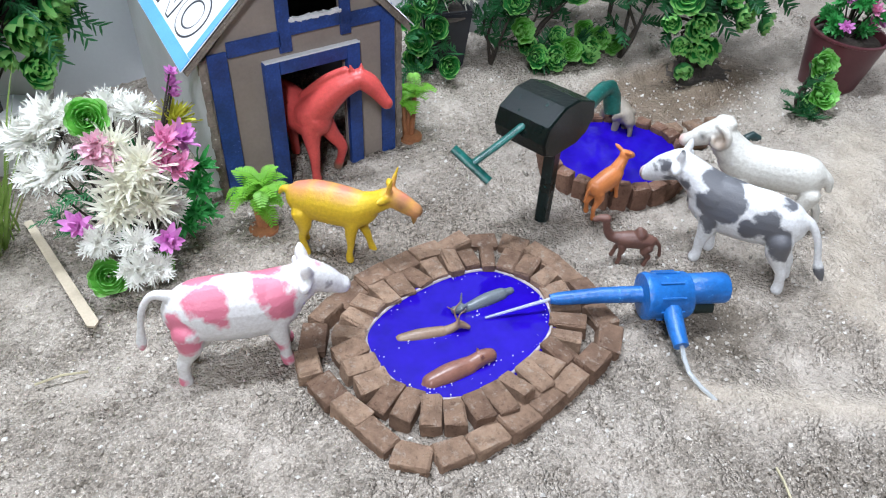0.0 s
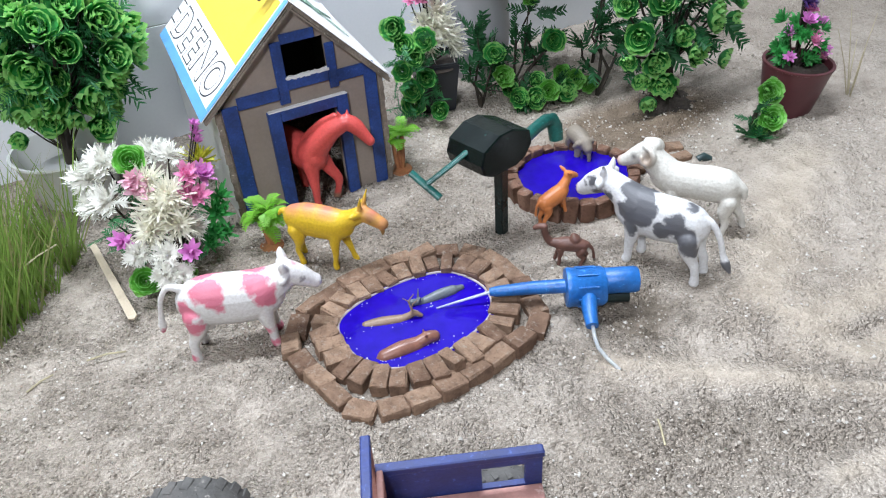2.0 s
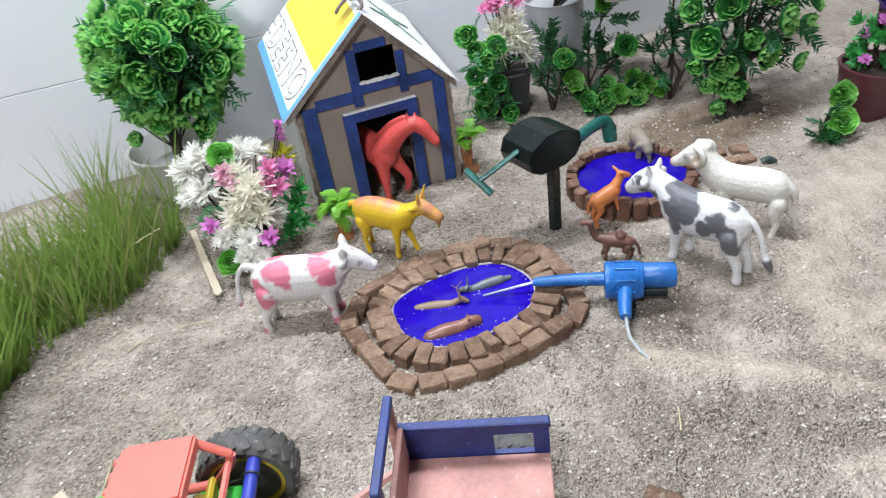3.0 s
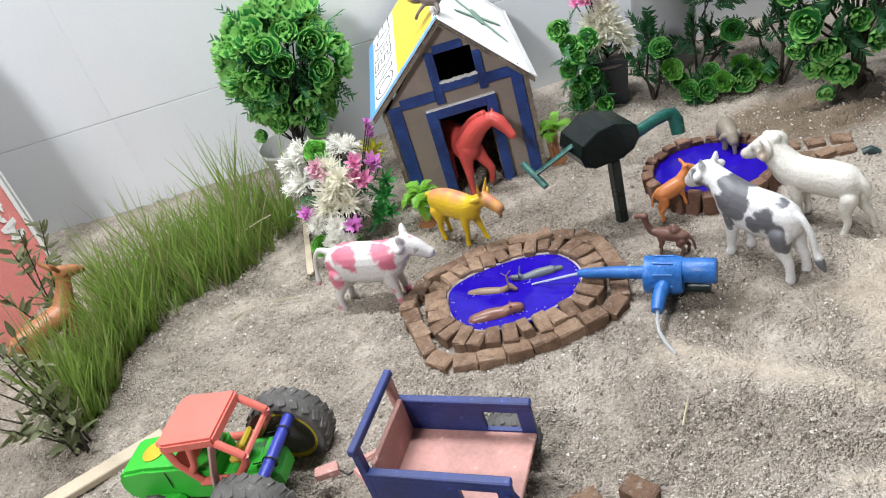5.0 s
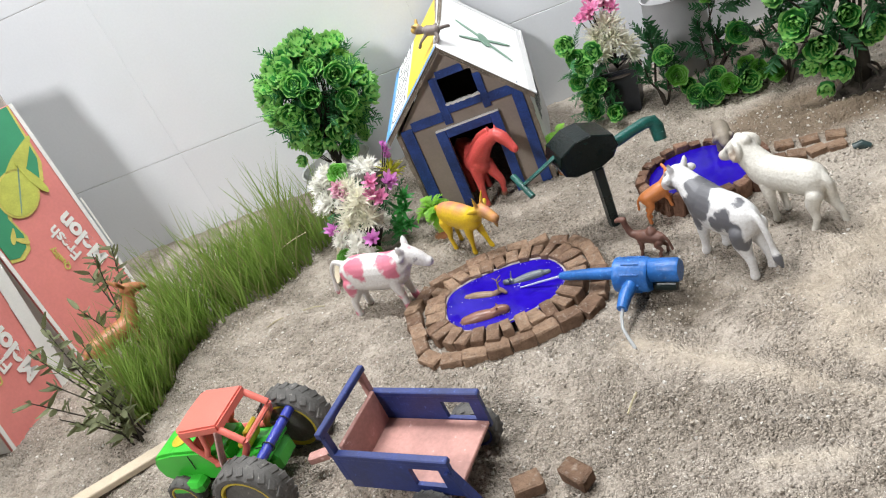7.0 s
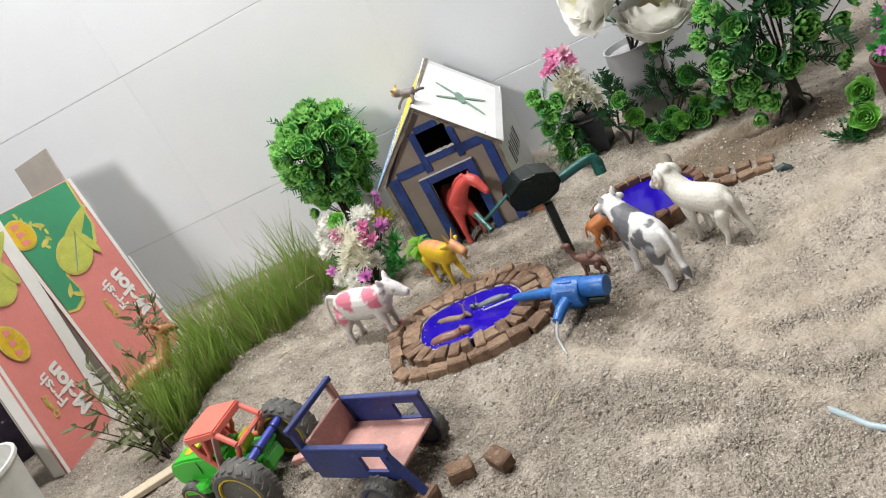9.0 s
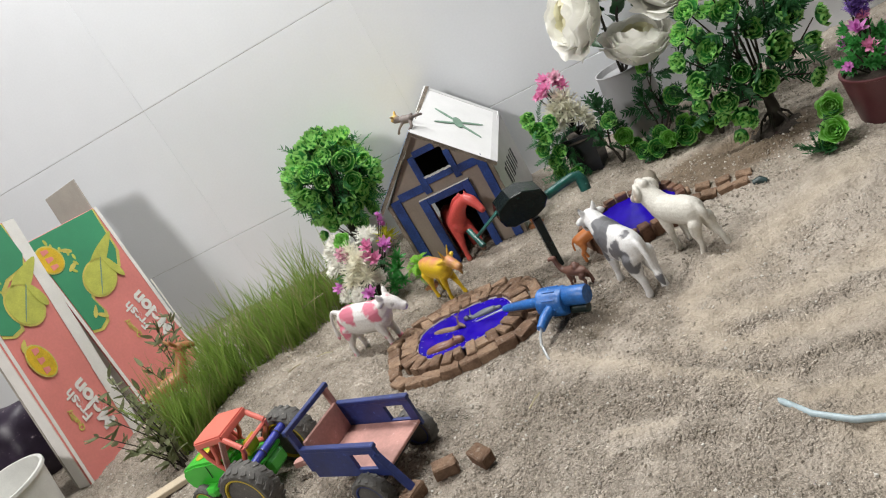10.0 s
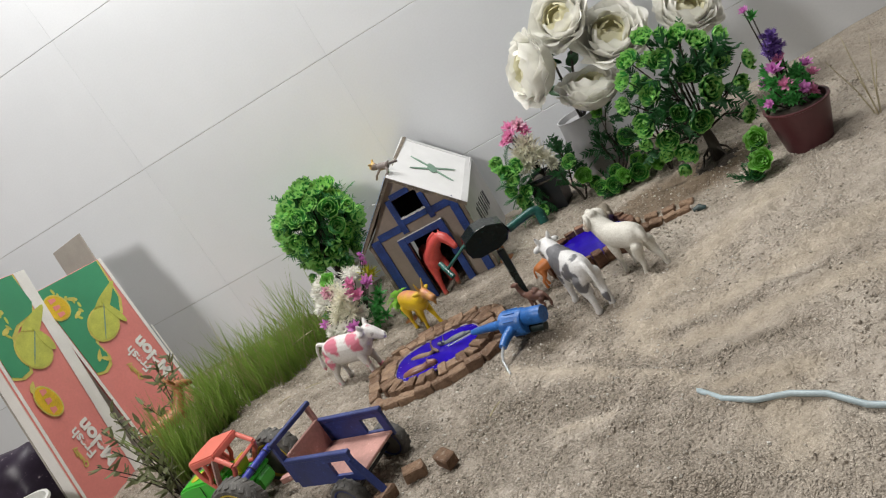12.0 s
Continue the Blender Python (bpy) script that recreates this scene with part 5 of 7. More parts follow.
def make_wheel(parent, m, r, w, rim_mat, lugs):
    """A wheel whose axle lies along its y, on m."""
    turn = m @ Matrix.Rotation(math.radians(90), 4, "X")
    bm = bmesh.new()
    add_lathe(bm, [(r * 0.69, -w * 0.38), (r * 0.75, -w * 0.48), (r * 0.87, -w * 0.49), (r * 0.945, -w * 0.38), (r * 0.970, -w * 0.18), (r * 0.975, 0), (r * 0.970, w * 0.18), (r * 0.945, w * 0.38), (r * 0.87, w * 0.49), (r * 0.75, w * 0.48), (r * 0.69, w * 0.38)], 30, turn)
    tyre = part("tyre", bm, RUBBER, parent, "dusty black rubber tyre", smooth=True)
    for k in range(lugs):
        a = 360 * k / lugs
        for s in (-1, 1):
            bm = bmesh.new()
            add_box(bm, (r * 0.16, w * 0.36, r * 0.07), m @ Matrix.Rotation(math.radians(a + s * 180 / lugs / 2), 4, "Y") @ pose(0, s * w * 0.25, r * 0.945, 0, 0, s * 24), bevel=r * 0.015)
            part("lug", bm, RUBBER, tyre)
    bm = bmesh.new()
    add_lathe(bm, [(r * 0.08, -w * 0.34), (r * 0.20, -w * 0.32), (r * 0.24, -w * 0.20), (r * 0.58, -w * 0.18), (r * 0.67, -w * 0.46), (r * 0.73, -w * 0.46), (r * 0.73, w * 0.46), (r * 0.67, w * 0.46), (r * 0.58, w * 0.18), (r * 0.24, w * 0.20), (r * 0.20, w * 0.32), (r * 0.08, w * 0.34)], 24, turn)
    part("rim", bm, rim_mat, parent, smooth=False)


def make_tractor():
    tractor = thing("toy_tractor", "green plastic toy tractor with coral cab and blue axle bar", "toy tractor", pose(0.0095, 0.1220, -0.006, 0, 0, 164))
    # local x points to the front, y to its left
    bm = bmesh.new()
    outline = [(0.052, 0.022), (0.138, 0.022), (0.148, 0.028), (0.151, 0.040), (0.149, 0.050), (0.142, 0.057), (0.120, 0.061), (0.088, 0.062), (0.052, 0.060)]
    add_slab(bm, outline, 0.040, pose(0, 0.020, 0, 90, 0, 0))
    bmesh.ops.bevel(bm, geom=bm.edges[:], offset=0.0028, segments=2, affect="EDGES")
    part("hood", bm, GREEN_PLASTIC, tractor, "glossy green hood")
    bm = bmesh.new()
    add_lathe(bm, [(0.0105, 0.0), (0.0105, 0.0006), (0.0070, 0.0010)], 20, pose(0.117, 0.0, 0.0612, 0, 5, 0))
    part("sticker", bm, GOLD, tractor, "yellow and red round sticker")
    bm = bmesh.new()
    add_box(bm, (0.058, 0.034, 0.022), pose(0.030, 0, 0.034), bevel=0.005)
    add_box(bm, (0.040, 0.044, 0.007), pose(0.025, 0, 0.046), bevel=0.003)
    add_box(bm, (0.010, 0.034, 0.009), pose(0.012, 0, 0.051), bevel=0.003)
    part("chassis", bm, GREEN_PLASTIC, tractor)
    for s in (-1, 1):
        bm = bmesh.new()
        add_box(bm, (0.040, 0.018, 0.014), pose(0.110, s * 0.027, 0.026), bevel=0.004)
        part("fender", bm, GREEN_PLASTIC, tractor)
    # cab
    bm = bmesh.new()
    outline = [(0.027, -0.026), (0.074, -0.028), (0.080, -0.024), (0.082, 0.0), (0.080, 0.024), (0.074, 0.028), (0.027, 0.026)]
    add_slab(bm, outline, 0.0100, pose(0.002, 0, 0.0935, 0, 4, 0))
    bmesh.ops.bevel(bm, geom=bm.edges[:], offset=0.0018, segments=2, affect="EDGES")
    roof = part("cab_roof", bm, CORAL, tractor, "coral pink plastic cab roof")
    for k in range(4):
        bm = bmesh.new()
        add_box(bm, (0.010, 0.0080, 0.0060), pose(0.0825, -0.018 + 0.012 * k, 0.0925, 0, 8, 0), bevel=0.0022)
        part("roof_tooth", bm, CORAL, roof)
    # each side: a leaning quarter frame behind, two raked posts and a sill in front
    for s in (-1, 1):
        for name, pts, r in (("cab_post", [(0.079, s * 0.0235, 0.092), (0.076, s * 0.0235, 0.072), (0.062, s * 0.0225, 0.047)], 0.0036), ("cab_post", [(0.056, s * 0.0235, 0.092), (0.061, s * 0.0235, 0.070), (0.070, s * 0.0230, 0.058)], 0.0032), ("cab_post", [(0.031, s * 0.0235, 0.094), (0.012, s * 0.0240, 0.078)], 0.0036), ("cab_post", [(0.012, s * 0.0240, 0.078), (0.014, s * 0.0235, 0.070), (0.030, s * 0.0225, 0.050)], 0.0036), ("cab_rail", [(0.028, s * 0.0225, 0.051), (0.064, s * 0.0225, 0.048)], 0.0042)):
            bm = bmesh.new()
            add_tube(bm, pts, r, 10, flat=0.75)
            part(name, bm, CORAL, tractor, smooth=True)
    bm = bmesh.new()
    add_tube(bm, [(0.014, -0.023, 0.074), (0.014, 0.023, 0.074)], 0.0026, 6)
    part("cab_rail", bm, CORAL, tractor)
    bm = bmesh.new()
    add_box(bm, (0.003, 0.042, 0.020), pose(0.074, 0, 0.067, 0, 22, 0), bevel=0.001)
    part("windscreen_panel", bm, CORAL, tractor)
    bm = bmesh.new()
    add_box(bm, (0.016, 0.022, 0.006), pose(0.034, 0, 0.056), bevel=0.002)
    add_box(bm, (0.005, 0.022, 0.018), pose(0.025, 0, 0.066, 0, -10, 0), bevel=0.002)
    part("seat", bm, GOLD, tractor)
    for s in (-1, 1):
        hub = new("rear_wheel")
        hub.parent = tractor
        make_wheel(hub, pose(0.014, s * 0.0455, 0.0335), 0.0385, 0.027, GOLD, 22)
        hub = new("front_wheel")
        hub.parent = tractor
        make_wheel(hub, pose(0.118, s * 0.0300, 0.0160), 0.0205, 0.014, GOLD, 14)
    bm = bmesh.new()
    add_tube(bm, [(0.002, -0.034, 0.058), (0.002, 0.034, 0.058)], 0.0050, 12)
    bar = part("axle_bar", bm, ROD_BLUE, tractor, "blue plastic rod tied on behind the cab", smooth=True)
    for y in (-0.018, 0.014):
        bm = bmesh.new()
        loop = [(0.002 + 0.0062 * math.cos(a), y, 0.058 + 0.0062 * math.sin(a)) for a in (2 * math.pi * k / 12 for k in range(13))]
        add_tube(bm, loop + [(0.018, y, 0.056)], 0.0007, 5)
        part("wire_tie", bm, WIRE, bar)
    bm = bmesh.new()
    add_tube(bm, [(0.112, -0.024, 0.052), (0.107, -0.012, 0.0605), (0.100, 0.006, 0.0612), (0.098, 0.020, 0.058), (0.098, 0.0215, 0.040)], 0.0006, 5)
    part("wire", bm, WIRE, tractor)
    bm = bmesh.new()
    for k in range(3):
        add_tube(bm, [(0.034, 0.021 + 0.003 * k, 0.094), (0.040, 0.028 + 0.003 * k, 0.070), (0.044, 0.036 + 0.003 * k, 0.040), (0.048, 0.046 + 0.003 * k, 0.012), (0.052, 0.052 + 0.002 * k, 0.002)], 0.0017, 6)
    part("strap", bm, PINK_STRAP, tractor, "bundle of pinkish cords hanging from the cab")
    bm = bmesh.new()
    add_box(bm, (0.020, 0.010, 0.008), pose(-0.032, 0.0, 0.026, 0, 0, 20), bevel=0.001, rough=0.0008, seed=2)
    part("hitch", bm, PINK_CARD, tractor)
    return tractor


make_tractor()


def make_trailer():
    trailer = thing("toy_trailer", "toy farm trailer of painted card, navy sides and salmon bed", "toy trailer", pose(0.152, 0.0650, -0.005, 0, 0, 157))
    # local x points to the hitch
    L, W, floor_z, top = 0.106, 0.074, 0.043, 0.075
    bm = bmesh.new()
    add_box(bm, (L, W - 0.008, 0.004), pose(0, 0, floor_z), bevel=0.0008)
    part("bed", bm, PINK_CARD, trailer, "salmon pink painted bed")
    for s in (-1, 1):
        bm = bmesh.new()
        framed_wall(bm, [(-L / 2, floor_z - 0.006), (L / 2, floor_z - 0.006), (L / 2, top), (-L / 2, top)], [(-0.042, -0.014, floor_z + 0.003, floor_z + 0.023)], 0.004)
        bmesh.ops.translate(bm, vec=(0, s * (W / 2 - 0.002) - 0.002, 0), verts=bm.verts)
        side = part("side_board", bm, NAVY, trailer, "navy painted side board with a cut-out")
        bm = bmesh.new()
        add_box(bm, (L + 0.002, 0.0068, 0.0055), pose(0, s * (W / 2 - 0.002), top), bevel=0.0008, rough=0.0004, seed=4)
        part("side_rail", bm, NAVY, side)
    bm = bmesh.new()
    add_box(bm, (0.004, W - 0.012, 0.040), pose(L / 2 - 0.004, 0, floor_z + 0.018), bevel=0.0008)
    part("front_board", bm, PINK_CARD, trailer, "salmon painted front board")
    for s in (-1, 1):
        bm = bmesh.new()
        add_box(bm, (0.0065, 0.0065, 0.055), pose(L / 2 + 0.002, s * (W / 2 - 0.003), floor_z + 0.029), bevel=0.0008)
        part("front_post", bm, PINK_CARD if s == -1 else NAVY, trailer)
    bm = bmesh.new()
    add_box(bm, (0.0062, W + 0.006, 0.0062), pose(L / 2 + 0.002, 0, 0.1010), bevel=0.0008)
    part("front_rail", bm, NAVY, trailer)
    for s in (-1, 1):
        bm = bmesh.new()
        add_tube(bm, [(L / 2 + 0.001, s * 0.030, floor_z - 0.003), (L / 2 + 0.036, s * 0.004, floor_z - 0.008)], 0.0032, 6)
        part("drawbar", bm, PINK_CARD, trailer)
        wheel = new("wheel")
        wheel.parent = trailer
        make_wheel(wheel, pose(-0.026, s * 0.0465, 0.0215), 0.0245, 0.016, NAVY, 16)
    bm = bmesh.new()
    add_tube(bm, [(-0.026, -0.040, 0.0215), (-0.026, 0.040, 0.0215)], 0.0022, 8)
    part("axle", bm, WIRE, trailer)
    bm = bmesh.new()
    add_tube(bm, [(L / 2 + 0.034, 0.0, floor_z - 0.008), (L / 2 + 0.044, 0.006, floor_z - 0.012), (L / 2 + 0.054, 0.002, floor_z - 0.012)], 0.0009, 5)
    part("hitch_wire", bm, WIRE, trailer)
    bm = bmesh.new()
    add_box(bm, (0.0045, 0.0085, 0.058), pose(-L / 2 - 0.007, W / 2 - 0.001, floor_z - 0.004, 0, 22, 0), bevel=0.0008)
    part("tail_stake", bm, NAVY, trailer)
    return trailer


make_trailer()


# ---- plants ----
def leaf_mat(name, colour, rough=0.4, per_object=0.25, sub=0.30):
    """Thin moulded leaf; sub: the share of light that comes through."""
    m = surface(name, colour, rough, large=60, small=500, vary=0.3, bump=0.15, per_object=per_object)
    nt = m.node_tree
    bsdf, out = nt.nodes["Principled BSDF"], nt.nodes["Material Output"]
    thin, mix = nt.nodes.new("ShaderNodeBsdfTranslucent"), nt.nodes.new("ShaderNodeMixShader")
    thin.inputs[0].default_value = (*shade(colour, 1.3), 1)
    mix.inputs[0].default_value = sub
    nt.links.new(bsdf.outputs[0], mix.inputs[1])
    nt.links.new(thin.outputs[0], mix.inputs[2])
    nt.links.new(mix.outputs[0], out.inputs[0])
    return m


LEAF = leaf_mat("green_plastic_leaf", (0.080, 0.415, 0.100))
LEAF_RIM = leaf_mat("bright_leaf_rim", (0.40, 0.78, 0.24))
LEAF_LIME = leaf_mat("lime_green_leaf", (0.22, 0.60, 0.09))
LEAF_DARK = leaf_mat("dark_green_leaf", (0.016, 0.085, 0.022), sub=0.1)
LEAF_SPRIG = leaf_mat("deep_green_sprig", (0.055, 0.245, 0.085), 0.45)
LEAF_FROND = leaf_mat("dark_fern_frond", (0.028, 0.140, 0.045), 0.45)
STEM = surface("dark_stem", (0.045, 0.035, 0.025), 0.7, large=80, vary=0.4)
GRASS = leaf_mat("grass_blade", (0.265, 0.395, 0.085), 0.5, sub=0.40)
STRAW_BLADE = leaf_mat("yellowed_blade", (0.40, 0.40, 0.17), 0.6)
STRAW = surface("pale_straw", (0.48, 0.42, 0.27), 0.7, large=60, vary=0.3)


def petal_mat(name, colour, rough=0.5, large=60, vary=0.1):
    """Thin cloth: part of the light comes through."""
    m = surface(name, colour, rough, large=large, vary=vary, bump=0.05)
    nt = m.node_tree
    bsdf, out = nt.nodes["Principled BSDF"], nt.nodes["Material Output"]
    thin, mix = nt.nodes.new("ShaderNodeBsdfTranslucent"), nt.nodes.new("ShaderNodeMixShader")
    thin.inputs[0].default_value = (*colour, 1)
    mix.inputs[0].default_value = 0.32
    nt.links.new(bsdf.outputs[0], mix.inputs[1])
    nt.links.new(thin.outputs[0], mix.inputs[2])
    nt.links.new(mix.outputs[0], out.inputs[0])
    return m


WHITE_PETAL = petal_mat("white_petal", (0.91, 0.90, 0.84), 0.5, large=60, vary=0.08)
CREAM_PETAL = petal_mat("cream_petal", (0.95, 0.93, 0.80), 0.5, large=60, vary=0.10)
PINK_PETAL = petal_mat("pink_petal", (0.90, 0.38, 0.62), 0.5, large=60, vary=0.15)
PALE_PINK = petal_mat("pale_pink_petal", (0.88, 0.55, 0.66), 0.5, large=60, vary=0.12)
MAGENTA = petal_mat("magenta_petal", (0.82, 0.33, 0.74), 0.5, large=60, vary=0.15)
VIOLET = petal_mat("violet_petal", (0.22, 0.12, 0.46), 0.5, large=60, vary=0.2)
YELLOW_PETAL = petal_mat("yellow_green_petal", (0.58, 0.58, 0.05), 0.5, large=60, vary=0.15)
ROSE_PETAL = petal_mat("cream_white_rose_petal", (0.97, 0.96, 0.91), 0.6, large=30, vary=0.06)
ROSE_HEART = petal_mat("pale_yellow_rose_heart", (0.90, 0.87, 0.66), 0.6, large=30, vary=0.08)
TRUNK = surface("orange_brown_trunk", (0.40, 0.165, 0.07), 0.55, large=60, vary=0.3, bump=0.4)
PALM = leaf_mat("lime_palm_frond", (0.25, 0.58, 0.050))
WEED = leaf_mat("dusty_olive_weed", (0.22, 0.245, 0.125), 0.7)


def add_petal(bm, m, length, width, lift, curl, cup, nu=4, nv=2, rim=False, pointed=0.0, wave=0.0, phase=0.0):
    """A leaf or petal that grows along +x of m. lift: first angle in degrees; curl: how much it turns up by its end; cup: how far the sides rise."""
    rows, x, z, angle = [], 0.0, 0.0, math.radians(lift)
    for i in range(nu + 1):
        t = i / nu
        w = width * (math.sin(math.pi * min(1.0, 0.16 + 0.72 * t)) ** 0.8) * (1 - pointed * t**1.5)
        row = []
        for j in range(-nv, nv + 1):
            s = j / nv
            droop = -length * 0.10 * s * s * t * (1 - pointed)
            row.append(bm.verts.new(m @ Vector((x + droop, s * w / 2, z + cup * width * s * s * (0.4 + t) + wave * math.sin(phase + 5 * s + 4 * t) * t))))
        rows.append(row)
        x += math.cos(angle) * length / nu
        z += math.sin(angle) * length / nu
        angle += math.radians(curl) / nu
    for i, (a, b) in enumerate(zip(rows, rows[1:])):
        for j in range(2 * nv):
            f = bm.faces.new((a[j], b[j], b[j + 1], a[j + 1]))
            f.smooth = True
            if rim and i == nu - 1:
                f.material_index = 1


def mesh_of(name, bm, *mats):
    mesh = bpy.data.meshes.new(name)
    bm.to_mesh(mesh)
    bm.free()
    for mat in mats:
        mesh.materials.append(mat)
    return mesh


def rosette_mesh(seed, r=0.020, layers=((9, 1.0, 14, 42), (8, 0.84, 30, 42), (7, 0.68, 46, 38), (6, 0.52, 60, 32), (4, 0.36, 74, 20)), mats=None, width=0.95, wave=0.0):
    rng = random.Random(seed)
    bm = bmesh.new()
    for n, (count, size, lift, curl) in enumerate(layers):
        for k in range(count):
            yaw = 360 * k / count + 23 * n + rng.uniform(-9, 9)
            m = pose(0, 0, 0.0006 * n, 0, 0, yaw) @ pose(0.0012, 0, 0)
            add_petal(bm, m, r * size * rng.uniform(0.9, 1.1), r * width * size, lift + rng.uniform(-8, 8), curl, 0.20, nu=5, rim=True, wave=wave * r, phase=rng.uniform(0, 6))
    return mesh_of("leaf_rosette", bm, *(mats or (LEAF, LEAF_RIM)))


def dahlia_mesh(seed, r, mat, layers=((12, 1.0, 4), (11, 0.95, 28), (8, 0.84, 52), (4, 0.66, 74)), width=0.15, fork=2, pointed=0.5):
    """A head of narrow petals in layers; fork: side leaflets on each edge of a petal."""
    rng = random.Random(seed)
    bm = bmesh.new()
    for n, (count, size, lift) in enumerate(layers):
        for k in range(count):
            m = pose(0, 0, 0.0008 * n, 0, 0, 360 * k / count + 17 * n + rng.uniform(-12, 12)) @ pose(0, 0, 0, rng.uniform(-25, 25), -(lift + rng.uniform(-18, 18)), 0)
            long, curl = r * size * rng.uniform(0.75, 1.25), rng.uniform(-10, 30)
            add_petal(bm, m, long, r * width * rng.uniform(0.8, 1.2), 0, curl, 0.08, nu=4, nv=1, pointed=pointed, wave=0.05 * r, phase=rng.uniform(0, 6))
            for side in (-1, 1):
                for t in [0.34 + 0.46 * i / max(1, fork) for i in range(fork)]:
                    add_petal(bm, m @ pose(long * t, 0, 0.006 * r, 0, 0, side * rng.uniform(30, 48)), long * 0.36, r * width * 0.7, 0, curl, 0.08, nu=2, nv=1, pointed=0.6)
    return mesh_of("flower", bm, mat)


def sprig_mesh(seed, length=0.038, pairs=11, leaflet=0.0095, mat=None, broad=0.30):
    """A stem with needle leaflets in pairs."""
    rng = random.Random(seed)
    bm = bmesh.new()
    pts = [Vector((length * t, length * 0.10 * math.sin(3 * t + seed), length * 0.16 * t * t)) for t in (k / pairs for k in range(pairs + 1))]
    add_tube(bm, pts, [0.0006 * (1 - 0.6 * k / pairs) for k in range(pairs + 1)], 4)
    for k in range(1, pairs + 1):
        for s in (-1, 1):
            size = leaflet * (1.0 - 0.55 * abs(k / pairs - 0.45)) * rng.uniform(0.85, 1.1)
            m = Matrix.Translation(pts[k]) @ pose(0, 0, 0, rng.uniform(-25, 25), rng.uniform(-25, 5), s * rng.uniform(38, 60))
            add_petal(bm, m, size, size * broad, 5, 12, 0.2, nu=2, nv=1, pointed=0.7)
    return mesh_of("fern_sprig", bm, mat or LEAF_SPRIG)


ROSETTES = [rosette_mesh(k) for k in range(4)] + [rosette_mesh(9, layers=((7, 1.0, 35, 50), (6, 0.8, 52, 40), (5, 0.6, 66, 30), (3, 0.4, 78, 20)))]
SPRIGS = [sprig_mesh(k) for k in range(4)]
LIME_ROSETTE = rosette_mesh(12, mats=(LEAF_LIME, LEAF_RIM))
FRONDS = [sprig_mesh(20 + k, 0.046, 9, 0.0165, LEAF_FROND, 0.40) for k in range(4)]


def facing(p, way, turn=0.0, scale=1.0):
    """A pose at p whose +z looks along way."""
    q = Vector(way).normalized().to_track_quat("Z", "Y").to_matrix().to_4x4()
    return Matrix.Translation(p) @ q @ pose(0, 0, 0, 0, 0, turn) @ Matrix.Scale(scale, 4)


def along(p, way, turn=0.0, scale=1.0):
    """A pose at p whose +x looks along way."""
    q = Vector(way).normalized().to_track_quat("X", "Z").to_matrix().to_4x4()
    return Matrix.Translation(p) @ q @ pose(0, 0, 0, turn, 0, 0) @ Matrix.Scale(scale, 4)


def one_stem(plant, pts, radii, name="stem", mat=None):
    bm = bmesh.new()
    add_tube(bm, pts, radii, 5)
    return part(name, bm, mat or STEM, plant, smooth=True)


def leafy_crown(plant, rng, root, centre, radii, rosettes, sprigs, size=1.0, stems=True):
    """Rosettes looking outwards over an uneven egg, sprigs between and behind them, and stems to a common root."""
    c, root = Vector(centre), Vector(root)
    for k in range(rosettes):
        t = (k + 0.5) / rosettes
        z = 1 - 1.86 * t
        a = 2.39996 * k + rng.uniform(-0.2, 0.2)
        d = Vector((math.cos(a) * math.sqrt(max(0, 1 - z * z)), math.sin(a) * math.sqrt(max(0, 1 - z * z)), z))
        p = c + Vector((d.x * radii[0], d.y * radii[1], d.z * radii[2])) * rng.uniform(0.80, 1.06)
        put("leaf_rosette", rng.choice(ROSETTES), plant, facing(p, d + Vector((0, -0.15, 0.25)) + Vector([rng.uniform(-0.3, 0.3) for _ in range(3)]), rng.uniform(0, 360), size * rng.uniform(0.75, 1.15)))
        if stems:
            mid = root.lerp(p, 0.55) + Vector((0, 0, -0.1 * (p - root).length))
            one_stem(plant, [root, mid, p], [0.0016, 0.0012, 0.0008])
    for k in range(sprigs):
        a, z = rng.uniform(0, 2 * math.pi), rng.uniform(-0.95, 0.95)
        d = Vector((math.cos(a) * math.sqrt(1 - z * z), math.sin(a) * math.sqrt(1 - z * z), z))
        p = c + Vector((d.x * radii[0], d.y * radii[1], d.z * radii[2])) * rng.uniform(0.30, 0.70)
        put("fern_sprig", rng.choice(SPRIGS), plant, along(p, d + Vector([rng.uniform(-0.5, 0.5) for _ in range(3)]), rng.uniform(0, 360), size * rng.uniform(0.8, 1.25)))


CLEAR_CUP = clear_material("milky_clear_plastic", (0.88, 0.88, 0.86), 0.25, 0.80)


